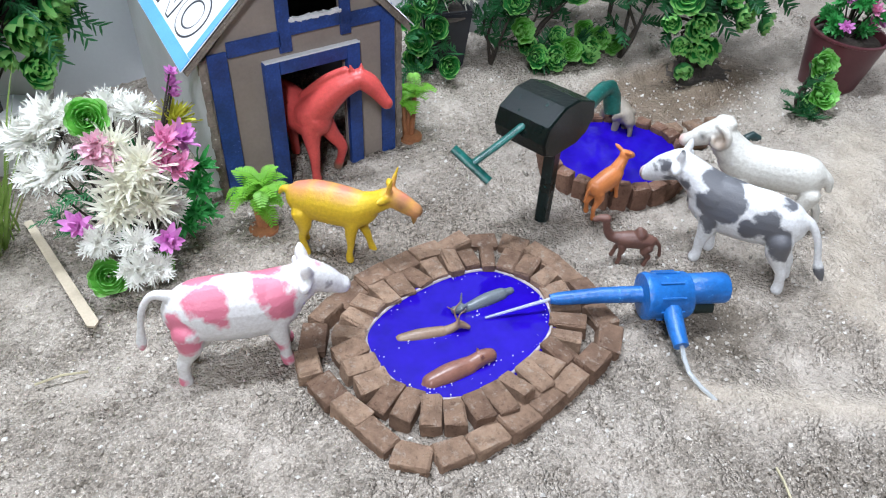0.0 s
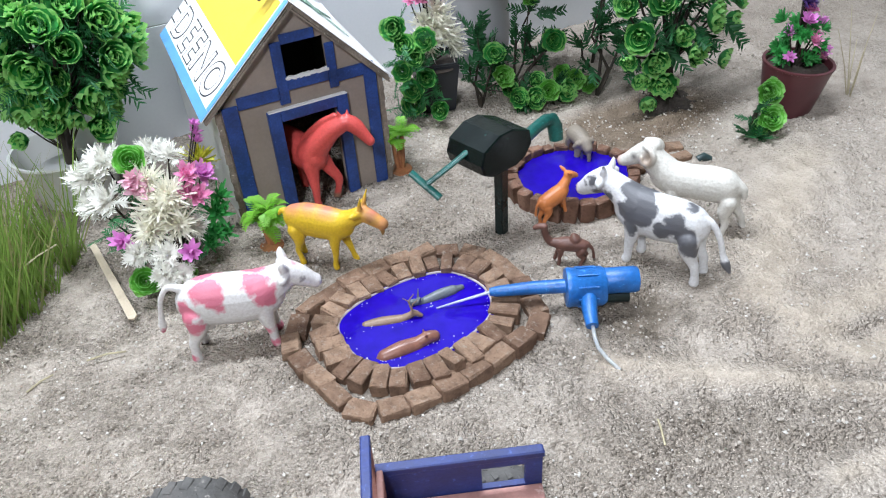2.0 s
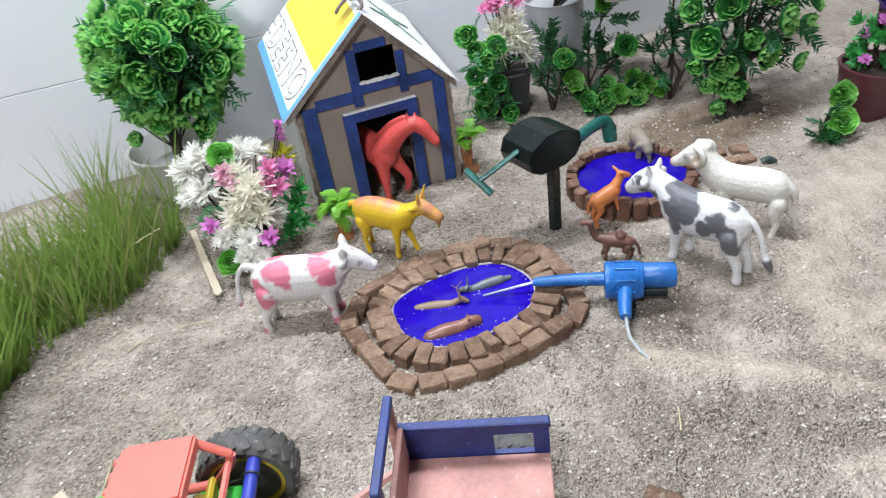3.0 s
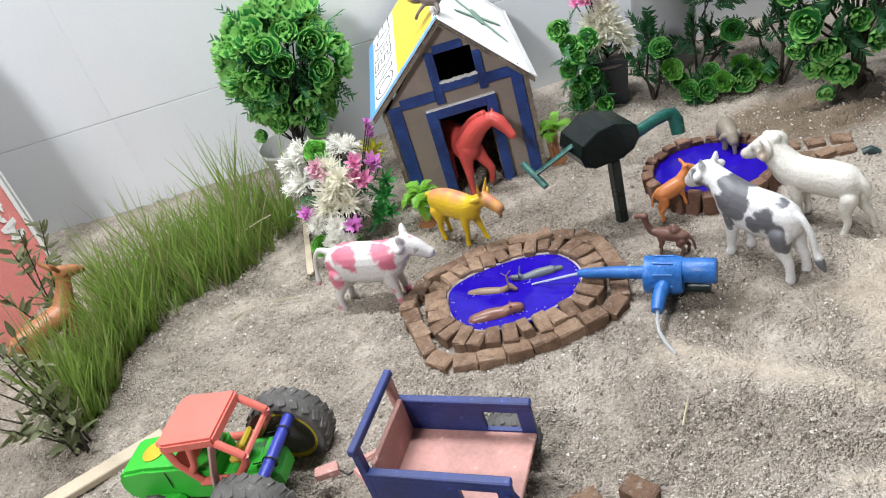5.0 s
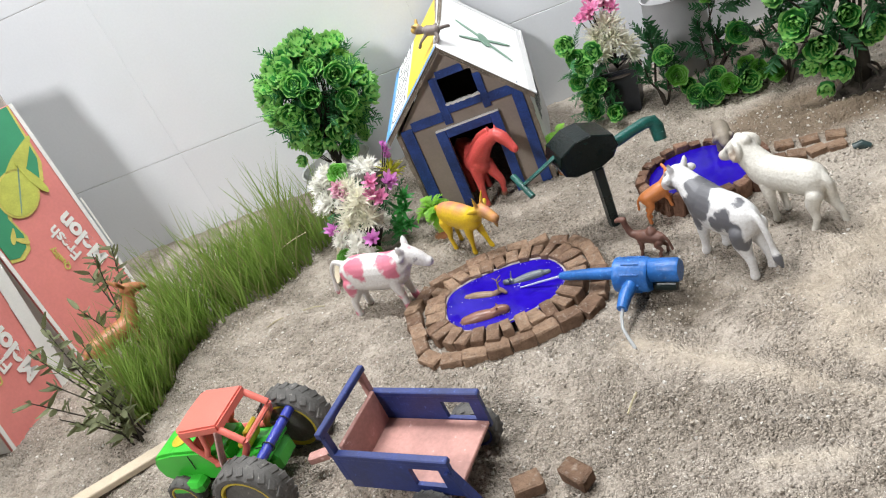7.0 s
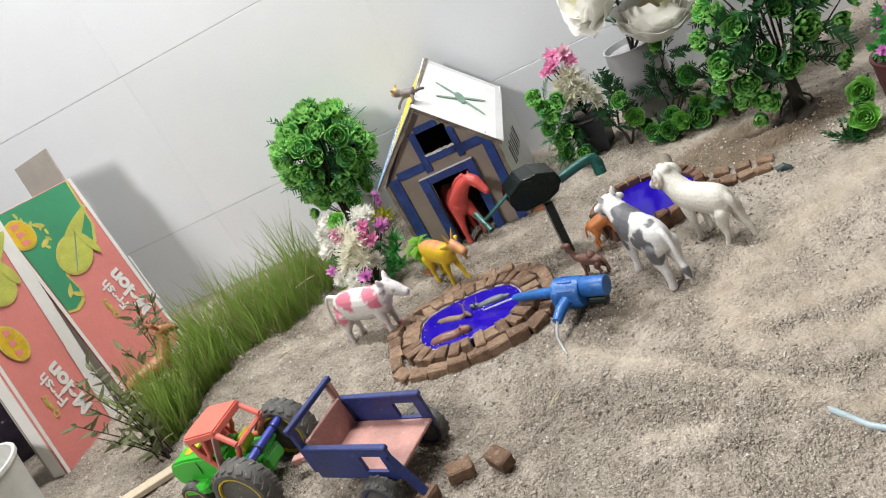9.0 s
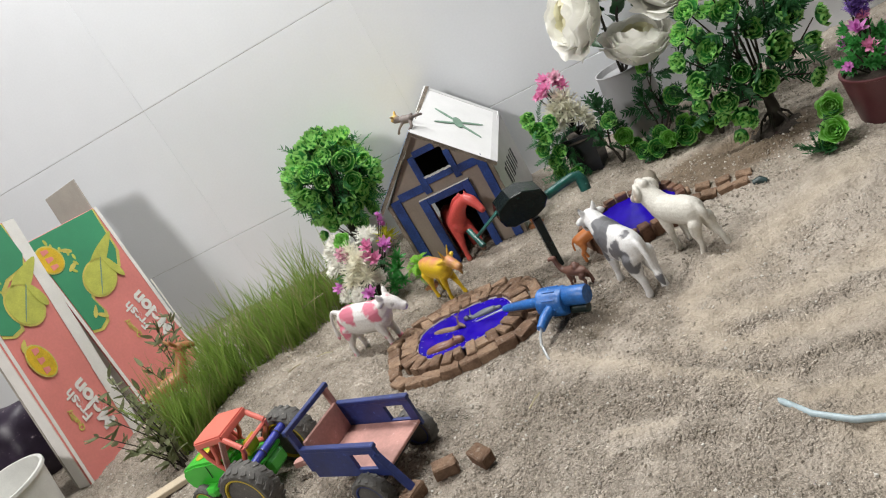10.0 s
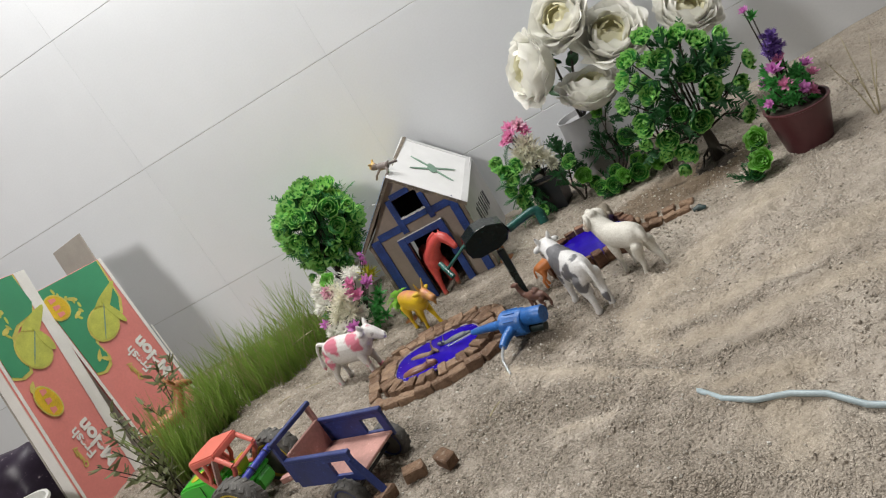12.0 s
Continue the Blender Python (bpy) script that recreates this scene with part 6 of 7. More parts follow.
def make_topiary():
    rng = random.Random(21)
    cup = thing("plastic_cup", "milky clear plastic cup used as a plant pot", "plant pot", pose(0.000, 0.706, 0.0))
    bm = bmesh.new()
    add_lathe(bm, [(0.040, 0.0), (0.0415, 0.004), (0.0565, 0.066), (0.0590, 0.0675), (0.0590, 0.0700), (0.0555, 0.0700), (0.0545, 0.0655), (0.0395, 0.006)], 36)
    part("cup_wall", bm, CLEAR_CUP, cup, smooth=True)
    bm = bmesh.new()
    add_lathe(bm, [(0.036, 0.005), (0.046, 0.040), (0.030, 0.046), (0.010, 0.048)], 24)
    part("filling", bm, GREY_PAPER, cup, "crumpled white filling", smooth=True)
    tree = thing("rosette_tree", "round artificial tree of green plastic rosettes in a clear cup", "artificial tree", pose(0, 0, 0))
    bm = bmesh.new()
    add_tube(bm, [(0.002, 0.706, 0.030), (0.004, 0.705, 0.075), (0.010, 0.703, 0.115), (0.022, 0.700, 0.150)], [0.0075, 0.0068, 0.0060, 0.0045], 9)
    part("trunk", bm, STEM, tree, smooth=True)
    leafy_crown(tree, rng, (0.012, 0.703, 0.110), (0.027, 0.695, 0.188), (0.068, 0.062, 0.074), 50, 110, 1.28)
    for k in range(9):
        p = Vector((0.012 + 0.046 * math.cos(k * 0.9), 0.695 + 0.036 * math.sin(k * 0.9), rng.uniform(0.098, 0.130)))
        put("leaf_rosette", rng.choice(ROSETTES), tree, facing(p, (math.cos(k * 0.9), math.sin(k * 0.9) - 0.4, 0.1), rng.uniform(0, 360), rng.uniform(0.7, 1.0)))
    for k in range(9):
        a = k * 0.7
        one_stem(tree, [(0.003, 0.705, 0.060), (0.003 + 0.018 * math.cos(a), 0.705 + 0.018 * math.sin(a), 0.085), (0.005 + 0.040 * math.cos(a), 0.70 + 0.035 * math.sin(a), 0.120)], [0.0011, 0.0010, 0.0008])


make_topiary()


def put_flowers(plant, rng, spots, root):
    """spots: (mesh, x, y, z, size). Each flower leans outwards from the root and has its own stem."""
    for mesh, x, y, z, size in spots:
        p = Vector((x, y, z))
        way = (p - Vector(root)).normalized() + Vector((0.0, -0.55, 0.15))
        put("flower", mesh, plant, facing(p, way, rng.uniform(0, 360), size))
        one_stem(plant, [root, Vector(root).lerp(p, 0.6), p], [0.0013, 0.0010, 0.0008])


SPIDER = ((15, 1.05, 0), (14, 1.0, 26), (11, 0.95, 50), (7, 0.9, 74))
CUPPED = ((8, 1.0, 18), (7, 0.95, 38), (6, 0.85, 58), (4, 0.7, 76))
WHITE_D, VIO_D = (dahlia_mesh(60 + k, 0.020, mat, fork=3) for k, mat in enumerate((WHITE_PETAL, VIOLET)))
CREAM_D = dahlia_mesh(62, 0.020, CREAM_PETAL, SPIDER, 0.12, 1)
PINK_D, PALE_D, MAG_D = (dahlia_mesh(63 + k, 0.020, mat, CUPPED, 0.44, 0, 0.15) for k, mat in enumerate((PINK_PETAL, PALE_PINK, MAGENTA)))
YEL_D = dahlia_mesh(66, 0.020, YELLOW_PETAL, SPIDER, 0.16, 0)
BUSHY = dahlia_mesh(80, 0.020, LEAF, CUPPED, 0.34, 0, 0.6)


def make_bouquet():
    rng = random.Random(33)
    plant = thing("flower_bunch", "bunch of white, cream and pink artificial flowers by the barn", "artificial flowers")
    put_flowers(plant, rng, [
        (WHITE_D, 0.016, 0.548, 0.098, 1.20), (WHITE_D, 0.034, 0.542, 0.112, 1.15), (WHITE_D, 0.078, 0.562, 0.100, 1.10), (WHITE_D, 0.092, 0.540, 0.104, 0.85), (WHITE_D, 0.026, 0.520, 0.084, 1.10), (WHITE_D, 0.050, 0.534, 0.114, 0.85), (WHITE_D, 0.012, 0.530, 0.078, 0.90),
        (CREAM_D, 0.064, 0.486, 0.080, 1.40), (CREAM_D, 0.076, 0.484, 0.092, 1.25), (CREAM_D, 0.052, 0.480, 0.064, 1.25), (CREAM_D, 0.076, 0.476, 0.064, 1.15), (CREAM_D, 0.064, 0.500, 0.104, 1.05), (CREAM_D, 0.086, 0.492, 0.076, 0.90),
        (PINK_D, 0.097, 0.490, 0.104, 0.72), (PALE_D, 0.052, 0.494, 0.102, 0.75), (PALE_D, 0.053, 0.496, 0.112, 0.60), (PINK_D, 0.101, 0.484, 0.082, 0.75), (PINK_D, 0.093, 0.484, 0.090, 0.60), (MAG_D, 0.114, 0.515, 0.086, 0.78),
        (MAG_D, 0.121, 0.538, 0.112, 0.42), (MAG_D, 0.122, 0.538, 0.121, 0.40), (MAG_D, 0.123, 0.538, 0.130, 0.34), (YEL_D, 0.117, 0.535, 0.092, 0.95),
        (MAG_D, 0.025, 0.480, 0.062, 0.62), (MAG_D, 0.077, 0.452, 0.046, 0.66), (WHITE_D, 0.034, 0.470, 0.050, 0.80), (WHITE_D, 0.050, 0.448, 0.034, 0.80), (WHITE_D, 0.090, 0.484, 0.052, 0.80), (WHITE_D, 0.064, 0.446, 0.030, 0.72), (WHITE_D, 0.058, 0.458, 0.048, 0.80)], (0.062, 0.500, 0.0))
    for x, y, z, size in ((0.056, 0.522, 0.118, 0.85), (0.032, 0.462, 0.024, 0.80), (0.070, 0.470, 0.012, 0.6)):
        put("leaf_rosette", LIME_ROSETTE, plant, facing((x, y, z), (-0.1, -0.8, 0.6), rng.uniform(0, 360), size))
    for x, y, z, size in ((0.116, 0.505, 0.046, 0.95), (0.124, 0.512, 0.060, 0.80), (0.108, 0.498, 0.030, 0.85), (0.118, 0.500, 0.024, 0.7), (0.100, 0.496, 0.020, 0.7)):
        put("leafy_tuft", BUSHY, plant, facing((x, y, z), (0.3, -0.7, 0.6), rng.uniform(0, 360), size))
    for k in range(46):
        p = Vector((rng.uniform(0.025, 0.115), rng.uniform(0.490, 0.535), rng.uniform(0.006, 0.075)))
        put("fern_sprig", rng.choice(SPRIGS), plant, along(p, (rng.uniform(-1, 1), rng.uniform(-0.8, 0.4), rng.uniform(-0.1, 0.9)), rng.uniform(0, 360), rng.uniform(0.6, 0.95)))
    return plant


make_bouquet()

POT_BLACK = surface("black_plastic_pot", (0.022, 0.025, 0.032), 0.4, large=30, vary=0.3)
POT_MAROON = surface("maroon_plastic_pot", (0.105, 0.030, 0.036), 0.38, large=25, vary=0.2, bump=0.1)
SOIL = surface("dark_soil", (0.085, 0.068, 0.055), 0.95, large=200, vary=0.5)
VASE = surface("pale_grey_vase", (0.40, 0.40, 0.41), 0.35, large=14, vary=0.08, bump=0.05)


def make_pot(name, label, m, r0, r1, h, mat, square=False):
    pot = thing(name, label, "plant pot", m)
    bm = bmesh.new()
    seg = 4 if square else 30
    add_lathe(bm, [(r0, 0.0), (r1, h), (r1 * 1.03, h + 0.0006), (r1 * 1.03, h + 0.003), (r1 * 0.94, h + 0.003), (r1 * 0.90, h - 0.006), (r1 * 0.5, h - 0.005)], seg)
    part("pot_wall", bm, mat, pot, smooth=not square)
    bm = bmesh.new()
    add_lathe(bm, [(r1 * 0.89, h - 0.0055), (r1 * 0.86, h - 0.004), (0.004, h - 0.003)], 20)
    part("soil", bm, SOIL, pot)
    return pot


def make_black_pot():
    rng = random.Random(41)
    make_pot("flower_pot", "small black plastic flower pot against the tiled wall", pose(0.4560, 0.6640, 0.0, 0, 0, 28), 0.030, 0.040, 0.072, POT_BLACK, True)
    plant = thing("pot_flowers", "cream and pink artificial flowers with green rosettes in a pot", "artificial flowers")
    spots = [(CREAM_D, 0.456, 0.650, 0.118, 1.5), (CREAM_D, 0.440, 0.648, 0.104, 1.4), (CREAM_D, 0.470, 0.652, 0.104, 1.35), (CREAM_D, 0.455, 0.650, 0.138, 1.35), (CREAM_D, 0.478, 0.650, 0.086, 1.0), (CREAM_D, 0.437, 0.650, 0.128, 1.0)]
    spots += [(PINK_D, 0.450 + 0.016 * math.cos(k), 0.650 + 0.010 * math.sin(k), 0.158 + 0.009 * (k % 3), 0.75) for k in range(5)] + [(PALE_D, 0.460, 0.652, 0.176, 0.7), (PALE_D, 0.438, 0.650, 0.165, 0.6), (PINK_D, 0.423, 0.652, 0.158, 0.5)]
    put_flowers(plant, rng, spots, (0.456, 0.664, 0.070))
    for x, y, z in ((0.402, 0.640, 0.112), (0.399, 0.640, 0.078), (0.418, 0.632, 0.095), (0.410, 0.634, 0.052), (0.425, 0.628, 0.066), (0.430, 0.630, 0.115), (0.436, 0.616, 0.024), (0.412, 0.640, 0.030), (0.400, 0.650, 0.130)):
        put("leaf_rosette", rng.choice(ROSETTES), plant, facing((x, y, z), (-0.5 + rng.uniform(-0.4, 0.4), -0.9, 0.45), rng.uniform(0, 360), rng.uniform(0.75, 1.0)))
    for k in range(60):
        p = Vector((rng.uniform(0.396, 0.446), rng.uniform(0.622, 0.665), rng.uniform(0.015, 0.120)))
        put("fern_sprig", rng.choice(SPRIGS), plant, along(p, (rng.uniform(-1, 0.4), rng.uniform(-1, 0.3), rng.uniform(-0.6, 0.6)), rng.uniform(0, 360), rng.uniform(0.6, 1.0)))


make_black_pot()


def make_shrub(label, seed, root, twigs, rosettes, sprigs_each=7, size=1.0, thick=0.0022):
    """A small plant with bent dark twigs, sprigs near their ends and rosettes at given places."""
    rng = random.Random(seed)
    plant = thing("artificial_shrub", label, "artificial plant", group="shrubs along the wall")
    for tip in twigs:
        a, b = Vector(root), Vector(tip)
        side = Vector((rng.uniform(-1, 1), rng.uniform(-1, 1), 0)) * 0.10 * (b - a).length
        pts = [a, a.lerp(b, 0.35) + side, a.lerp(b, 0.7) - side * 0.6, b]
        one_stem(plant, pts, [thick, thick * 0.85, thick * 0.65, thick * 0.35], "twig")
        for k in range(sprigs_each):
            t = rng.uniform(0.45, 1.0)
            p = a.lerp(b, t)
            put("fern_frond", rng.choice(FRONDS), plant, along(p, (b - a).normalized() * 0.7 + Vector([rng.uniform(-0.9, 0.9) for _ in range(3)]), rng.uniform(0, 360), size * rng.uniform(0.5, 0.85)))
    for x, y, z, s in rosettes:
        put("leaf_rosette", rng.choice(ROSETTES[:2] + [LIME_ROSETTE] * 2), plant, facing((x, y, z), (rng.uniform(-0.5, 0.2), -0.9, rng.uniform(0.2, 0.8)), rng.uniform(0, 360), s))
        near = min(twigs, key=lambda q: (Vector(q) - Vector((x, y, z))).length)
        one_stem(plant, [Vector(root).lerp(Vector(near), 0.4), (x, y, z - 0.004)], [0.0012, 0.0008], "twig")
    return plant


make_shrub("thin dark-stemmed artificial fern with green rosettes by the wall", 51, (0.503, 0.625, 0.0), [(0.500, 0.628, 0.118), (0.520, 0.618, 0.075), (0.486, 0.622, 0.070)], [(0.513, 0.606, 0.082, 0.85), (0.521, 0.602, 0.052, 0.85), (0.535, 0.604, 0.030, 0.7)], 9)
make_shrub("artificial fern with one rosette growing from the sand", 52, (0.574, 0.648, 0.0), [(0.603, 0.640, 0.130), (0.572, 0.646, 0.100), (0.625, 0.632, 0.075), (0.590, 0.650, 0.055)], [(0.617, 0.622, 0.072, 0.95), (0.590, 0.640, 0.130, 0.6)], 9)
make_shrub("low row of green plastic rosettes lying on the sand", 53, (0.575, 0.600, 0.002), [(0.545, 0.596, 0.020), (0.600, 0.590, 0.026), (0.635, 0.584, 0.030), (0.560, 0.588, 0.014)], [(0.540, 0.592, 0.020, 0.8), (0.560, 0.586, 0.018, 0.9), (0.582, 0.582, 0.024, 0.85), (0.603, 0.578, 0.022, 0.95), (0.622, 0.580, 0.030, 0.8), (0.572, 0.598, 0.034, 0.7), (0.612, 0.596, 0.036, 0.7), (0.640, 0.572, 0.022, 0.7)], 8, 0.85)
make_shrub("bare-stemmed artificial twig with dark fern tips", 54, (0.652, 0.566, 0.0), [(0.646, 0.566, 0.125), (0.690, 0.560, 0.085), (0.628, 0.575, 0.085), (0.662, 0.580, 0.165)], [], 8, 1.0, 0.0026)


def make_bush():
    rng = random.Random(61)
    bush = thing("rosette_bush", "large artificial bush of green rosettes and ferns in sand", "artificial bush", group="shrubs along the wall")
    root = Vector((0.716, 0.505, 0.004))
    bm = bmesh.new()
    add_tube(bm, [root - Vector((0, 0, 0.01)), root + Vector((0.002, 0, 0.030)), root + Vector((0.0, 0.004, 0.060))], [0.0115, 0.0085, 0.0065], 9)
    for k in range(6):
        a = k * 1.05
        add_tube(bm, [root + Vector((0, 0, 0.028)), root + Vector((0.018 * math.cos(a), 0.018 * math.sin(a), 0.014)), root + Vector((0.026 * math.cos(a), 0.026 * math.sin(a), -0.004))], [0.0022, 0.0018, 0.0012], 5)
    part("trunk", bm, STEM, bush, smooth=True)
    bm = bmesh.new()
    grid = {}
    for i in range(25):
        for j in range(25):
            x, y = 0.630 + 0.005 * i, 0.440 + 0.0046 * j
            edge = 1 - math.hypot((x - 0.706) / 0.036, (y - 0.490) / 0.032) + 0.45 * noise.noise((x * 60, y * 60, 2))
            grid[i, j] = bm.verts.new((x, y, ground_height(x, y) + 0.0034 * min(1.0, max(-1.2, edge * 2.2)) + 0.0020 * noise.noise((x * 190, y * 190, 4))))
    for i in range(24):
        for j in range(24):
            bm.faces.new((grid[i, j], grid[i + 1, j], grid[i + 1, j + 1], grid[i, j + 1]))
    part("soil", bm, SOIL, bush, "dark damp soil round the trunk")
    spots = [(0.672, 0.482, 0.150, 1.0), (0.646, 0.486, 0.112, 1.0), (0.662, 0.478, 0.082, 0.9), (0.681, 0.478, 0.052, 1.0), (0.735, 0.470, 0.120, 1.1), (0.775, 0.478, 0.105, 0.9), (0.760, 0.474, 0.150, 0.95), (0.700, 0.478, 0.185, 0.95), (0.660, 0.490, 0.205, 0.85), (0.735, 0.490, 0.205, 0.8), (0.690, 0.490, 0.225, 0.85), (0.780, 0.490, 0.175, 0.8), (0.632, 0.496, 0.150, 0.8), (0.655, 0.486, 0.060, 0.8), (0.770, 0.472, 0.062, 0.75), (0.708, 0.462, 0.088, 0.9), (0.645, 0.500, 0.180, 0.8), (0.800, 0.490, 0.125, 0.8), (0.718, 0.480, 0.150, 0.8), (0.690, 0.470, 0.110, 0.9), (0.668, 0.484, 0.028, 0.75), (0.750, 0.482, 0.185, 0.9), (0.636, 0.492, 0.085, 0.75), (0.712, 0.488, 0.215, 0.7)]
    for x, y, z, s in spots:
        d = Vector((x - 0.712, y - 0.53, (z - 0.12) * 0.8))
        put("leaf_rosette", rng.choice(ROSETTES), bush, facing((x, y, z), d + Vector((rng.uniform(-0.03, 0.03), -0.02, 0.02)), rng.uniform(0, 360), s * 1.12))
        a, b = root + Vector((0, 0, 0.050)), Vector((x, y + 0.01, z))
        one_stem(bush, [a, a.lerp(b, 0.5) + Vector((rng.uniform(-0.012, 0.012), rng.uniform(0, 0.02), rng.uniform(-0.006, 0.012))), b], [0.0024, 0.0017, 0.0009], "branch")
    for k in range(7):
        d = Vector((rng.uniform(-1, 1), rng.uniform(-0.6, 1), rng.uniform(-0.1, 1))).normalized()
        p = Vector((0.714, 0.512, 0.118)) + Vector((d.x * 0.070, d.y * 0.055, d.z * 0.075))
        put("leaf_rosette", rng.choice(ROSETTES), bush, facing(p, d + Vector((0, -0.2, 0.1)), rng.uniform(0, 360), rng.uniform(0.7, 0.95)))
    for k in range(88):
        d = Vector((rng.uniform(-1, 1), rng.uniform(-1, 1), rng.uniform(-0.9, 1))).normalized()
        p = Vector((0.714, 0.506, 0.132)) + Vector((d.x * 0.074, d.y * 0.046, d.z * 0.088)) * rng.uniform(0.25, 0.95)
        put("fern_frond", rng.choice(FRONDS), bush, along(p, d + Vector([rng.uniform(-0.6, 0.6) for _ in range(3)]), rng.uniform(0, 360), rng.uniform(0.65, 1.05)))


make_bush()


def make_maroon_pot():
    rng = random.Random(71)
    make_pot("flower_pot", "maroon plastic flower pot standing on the sand", pose(0.8180, 0.3960, 0.002, 3, 2, 0), 0.030, 0.0415, 0.064, POT_MAROON)
    plant = thing("pot_flowers", "magenta and violet artificial flowers with green leaves in a pot", "artificial flowers")
    small = [(MAG_D, -0.034, -0.012, 0.084, 0.45), (PINK_D, -0.006, -0.022, 0.100, 0.60), (MAG_D, 0.014, -0.024, 0.086, 0.60), (PINK_D, 0.026, -0.012, 0.074, 0.6), (MAG_D, -0.010, -0.010, 0.122, 0.65), (PINK_D, 0.004, 0.0, 0.130, 0.6), (MAG_D, 0.036, 0.0, 0.108, 0.55), (PINK_D, 0.042, 0.008, 0.090, 0.55), (MAG_D, -0.026, 0.0, 0.108, 0.5), (VIO_D, 0.004, 0.004, 0.150, 0.8), (VIO_D, 0.006, 0.004, 0.162, 0.7), (VIO_D, 0.002, 0.004, 0.140, 0.8), (MAG_D, -0.012, 0.006, 0.208, 0.40), (BUSHY, -0.004, 0.006, 0.196, 0.55), (VIO_D, 0.016, 0.006, 0.145, 0.5)]
    put_flowers(plant, rng, [(f, 0.818 + x * 0.85, 0.396 + y, z, s) for f, x, y, z, s in small], (0.818, 0.396, 0.055))
    bunch = dahlia_mesh(88, 0.015, LEAF, CUPPED, 0.40, 0, 0.5)
    for k in range(36):
        a = rng.uniform(0, 6.28)
        r = 0.030 * math.sqrt(rng.random())
        put("leafy_tuft", bunch, plant, facing((0.818 + r * math.cos(a), 0.396 + r * math.sin(a), rng.uniform(0.062, 0.118)), (math.cos(a), math.sin(a) - 0.4, 0.5), rng.uniform(0, 360), rng.uniform(0.6, 1.0)))


make_maroon_pot()
make_shrub("two bright green plastic rosettes growing beside the maroon pot", 55, (0.748, 0.382, 0.0), [(0.740, 0.376, 0.030), (0.752, 0.384, 0.048), (0.720, 0.368, 0.010), (0.735, 0.362, 0.006)], [(0.756, 0.378, 0.050, 0.90), (0.748, 0.362, 0.024, 0.92), (0.738, 0.368, 0.014, 0.65)], 6, 0.75)


def rose_petal_mesh(seed, radius, opening, half, flare):
    """A broad soft petal lying on a bowl of the given radius; its rim is wavy and turns outwards."""
    rng = random.Random(seed)
    bm = bmesh.new()
    nu, nv, ph = 8, 6, rng.uniform(0, 6)
    rows = []
    for i in range(nu + 1):
        u = i / nu
        row = []
        for j in range(-nv, nv + 1):
            s = j / nv
            top = u * (1 - 0.16 * s * s - 0.03 * math.sin(7 * s + ph))
            polar = math.radians(12 + (opening - 12) * top)
            az = math.radians(half) * s * (0.55 + 0.45 * math.sin(math.pi * min(1.0, 0.15 + 0.6 * u)))
            rim = max(0.0, u - 0.72) / 0.28
            rad = radius * (math.sin(polar) * (1 + 0.05 * math.sin(4 * s + ph + 2 * u) * u) + flare * rim * rim * (0.75 + 0.35 * math.sin(5 * s + ph)))
            z = radius * (1 - math.cos(polar)) - radius * 0.10 * flare * rim * rim * 4
            row.append(bm.verts.new((rad * math.cos(az), rad * math.sin(az), z)))
        rows.append(row)
    for a, b in zip(rows, rows[1:]):
        for j in range(2 * nv):
            bm.faces.new((a[j], b[j], b[j + 1], a[j + 1])).smooth = True
    return bm


ROSE_LAYERS = ((0.050, 82, 44, 0.24, 6), (0.045, 96, 46, 0.22, 6), (0.040, 108, 48, 0.18, 6), (0.035, 120, 50, 0.14, 5), (0.030, 132, 54, 0.10, 5), (0.025, 143, 58, 0.06, 4), (0.020, 152, 62, 0.03, 4))


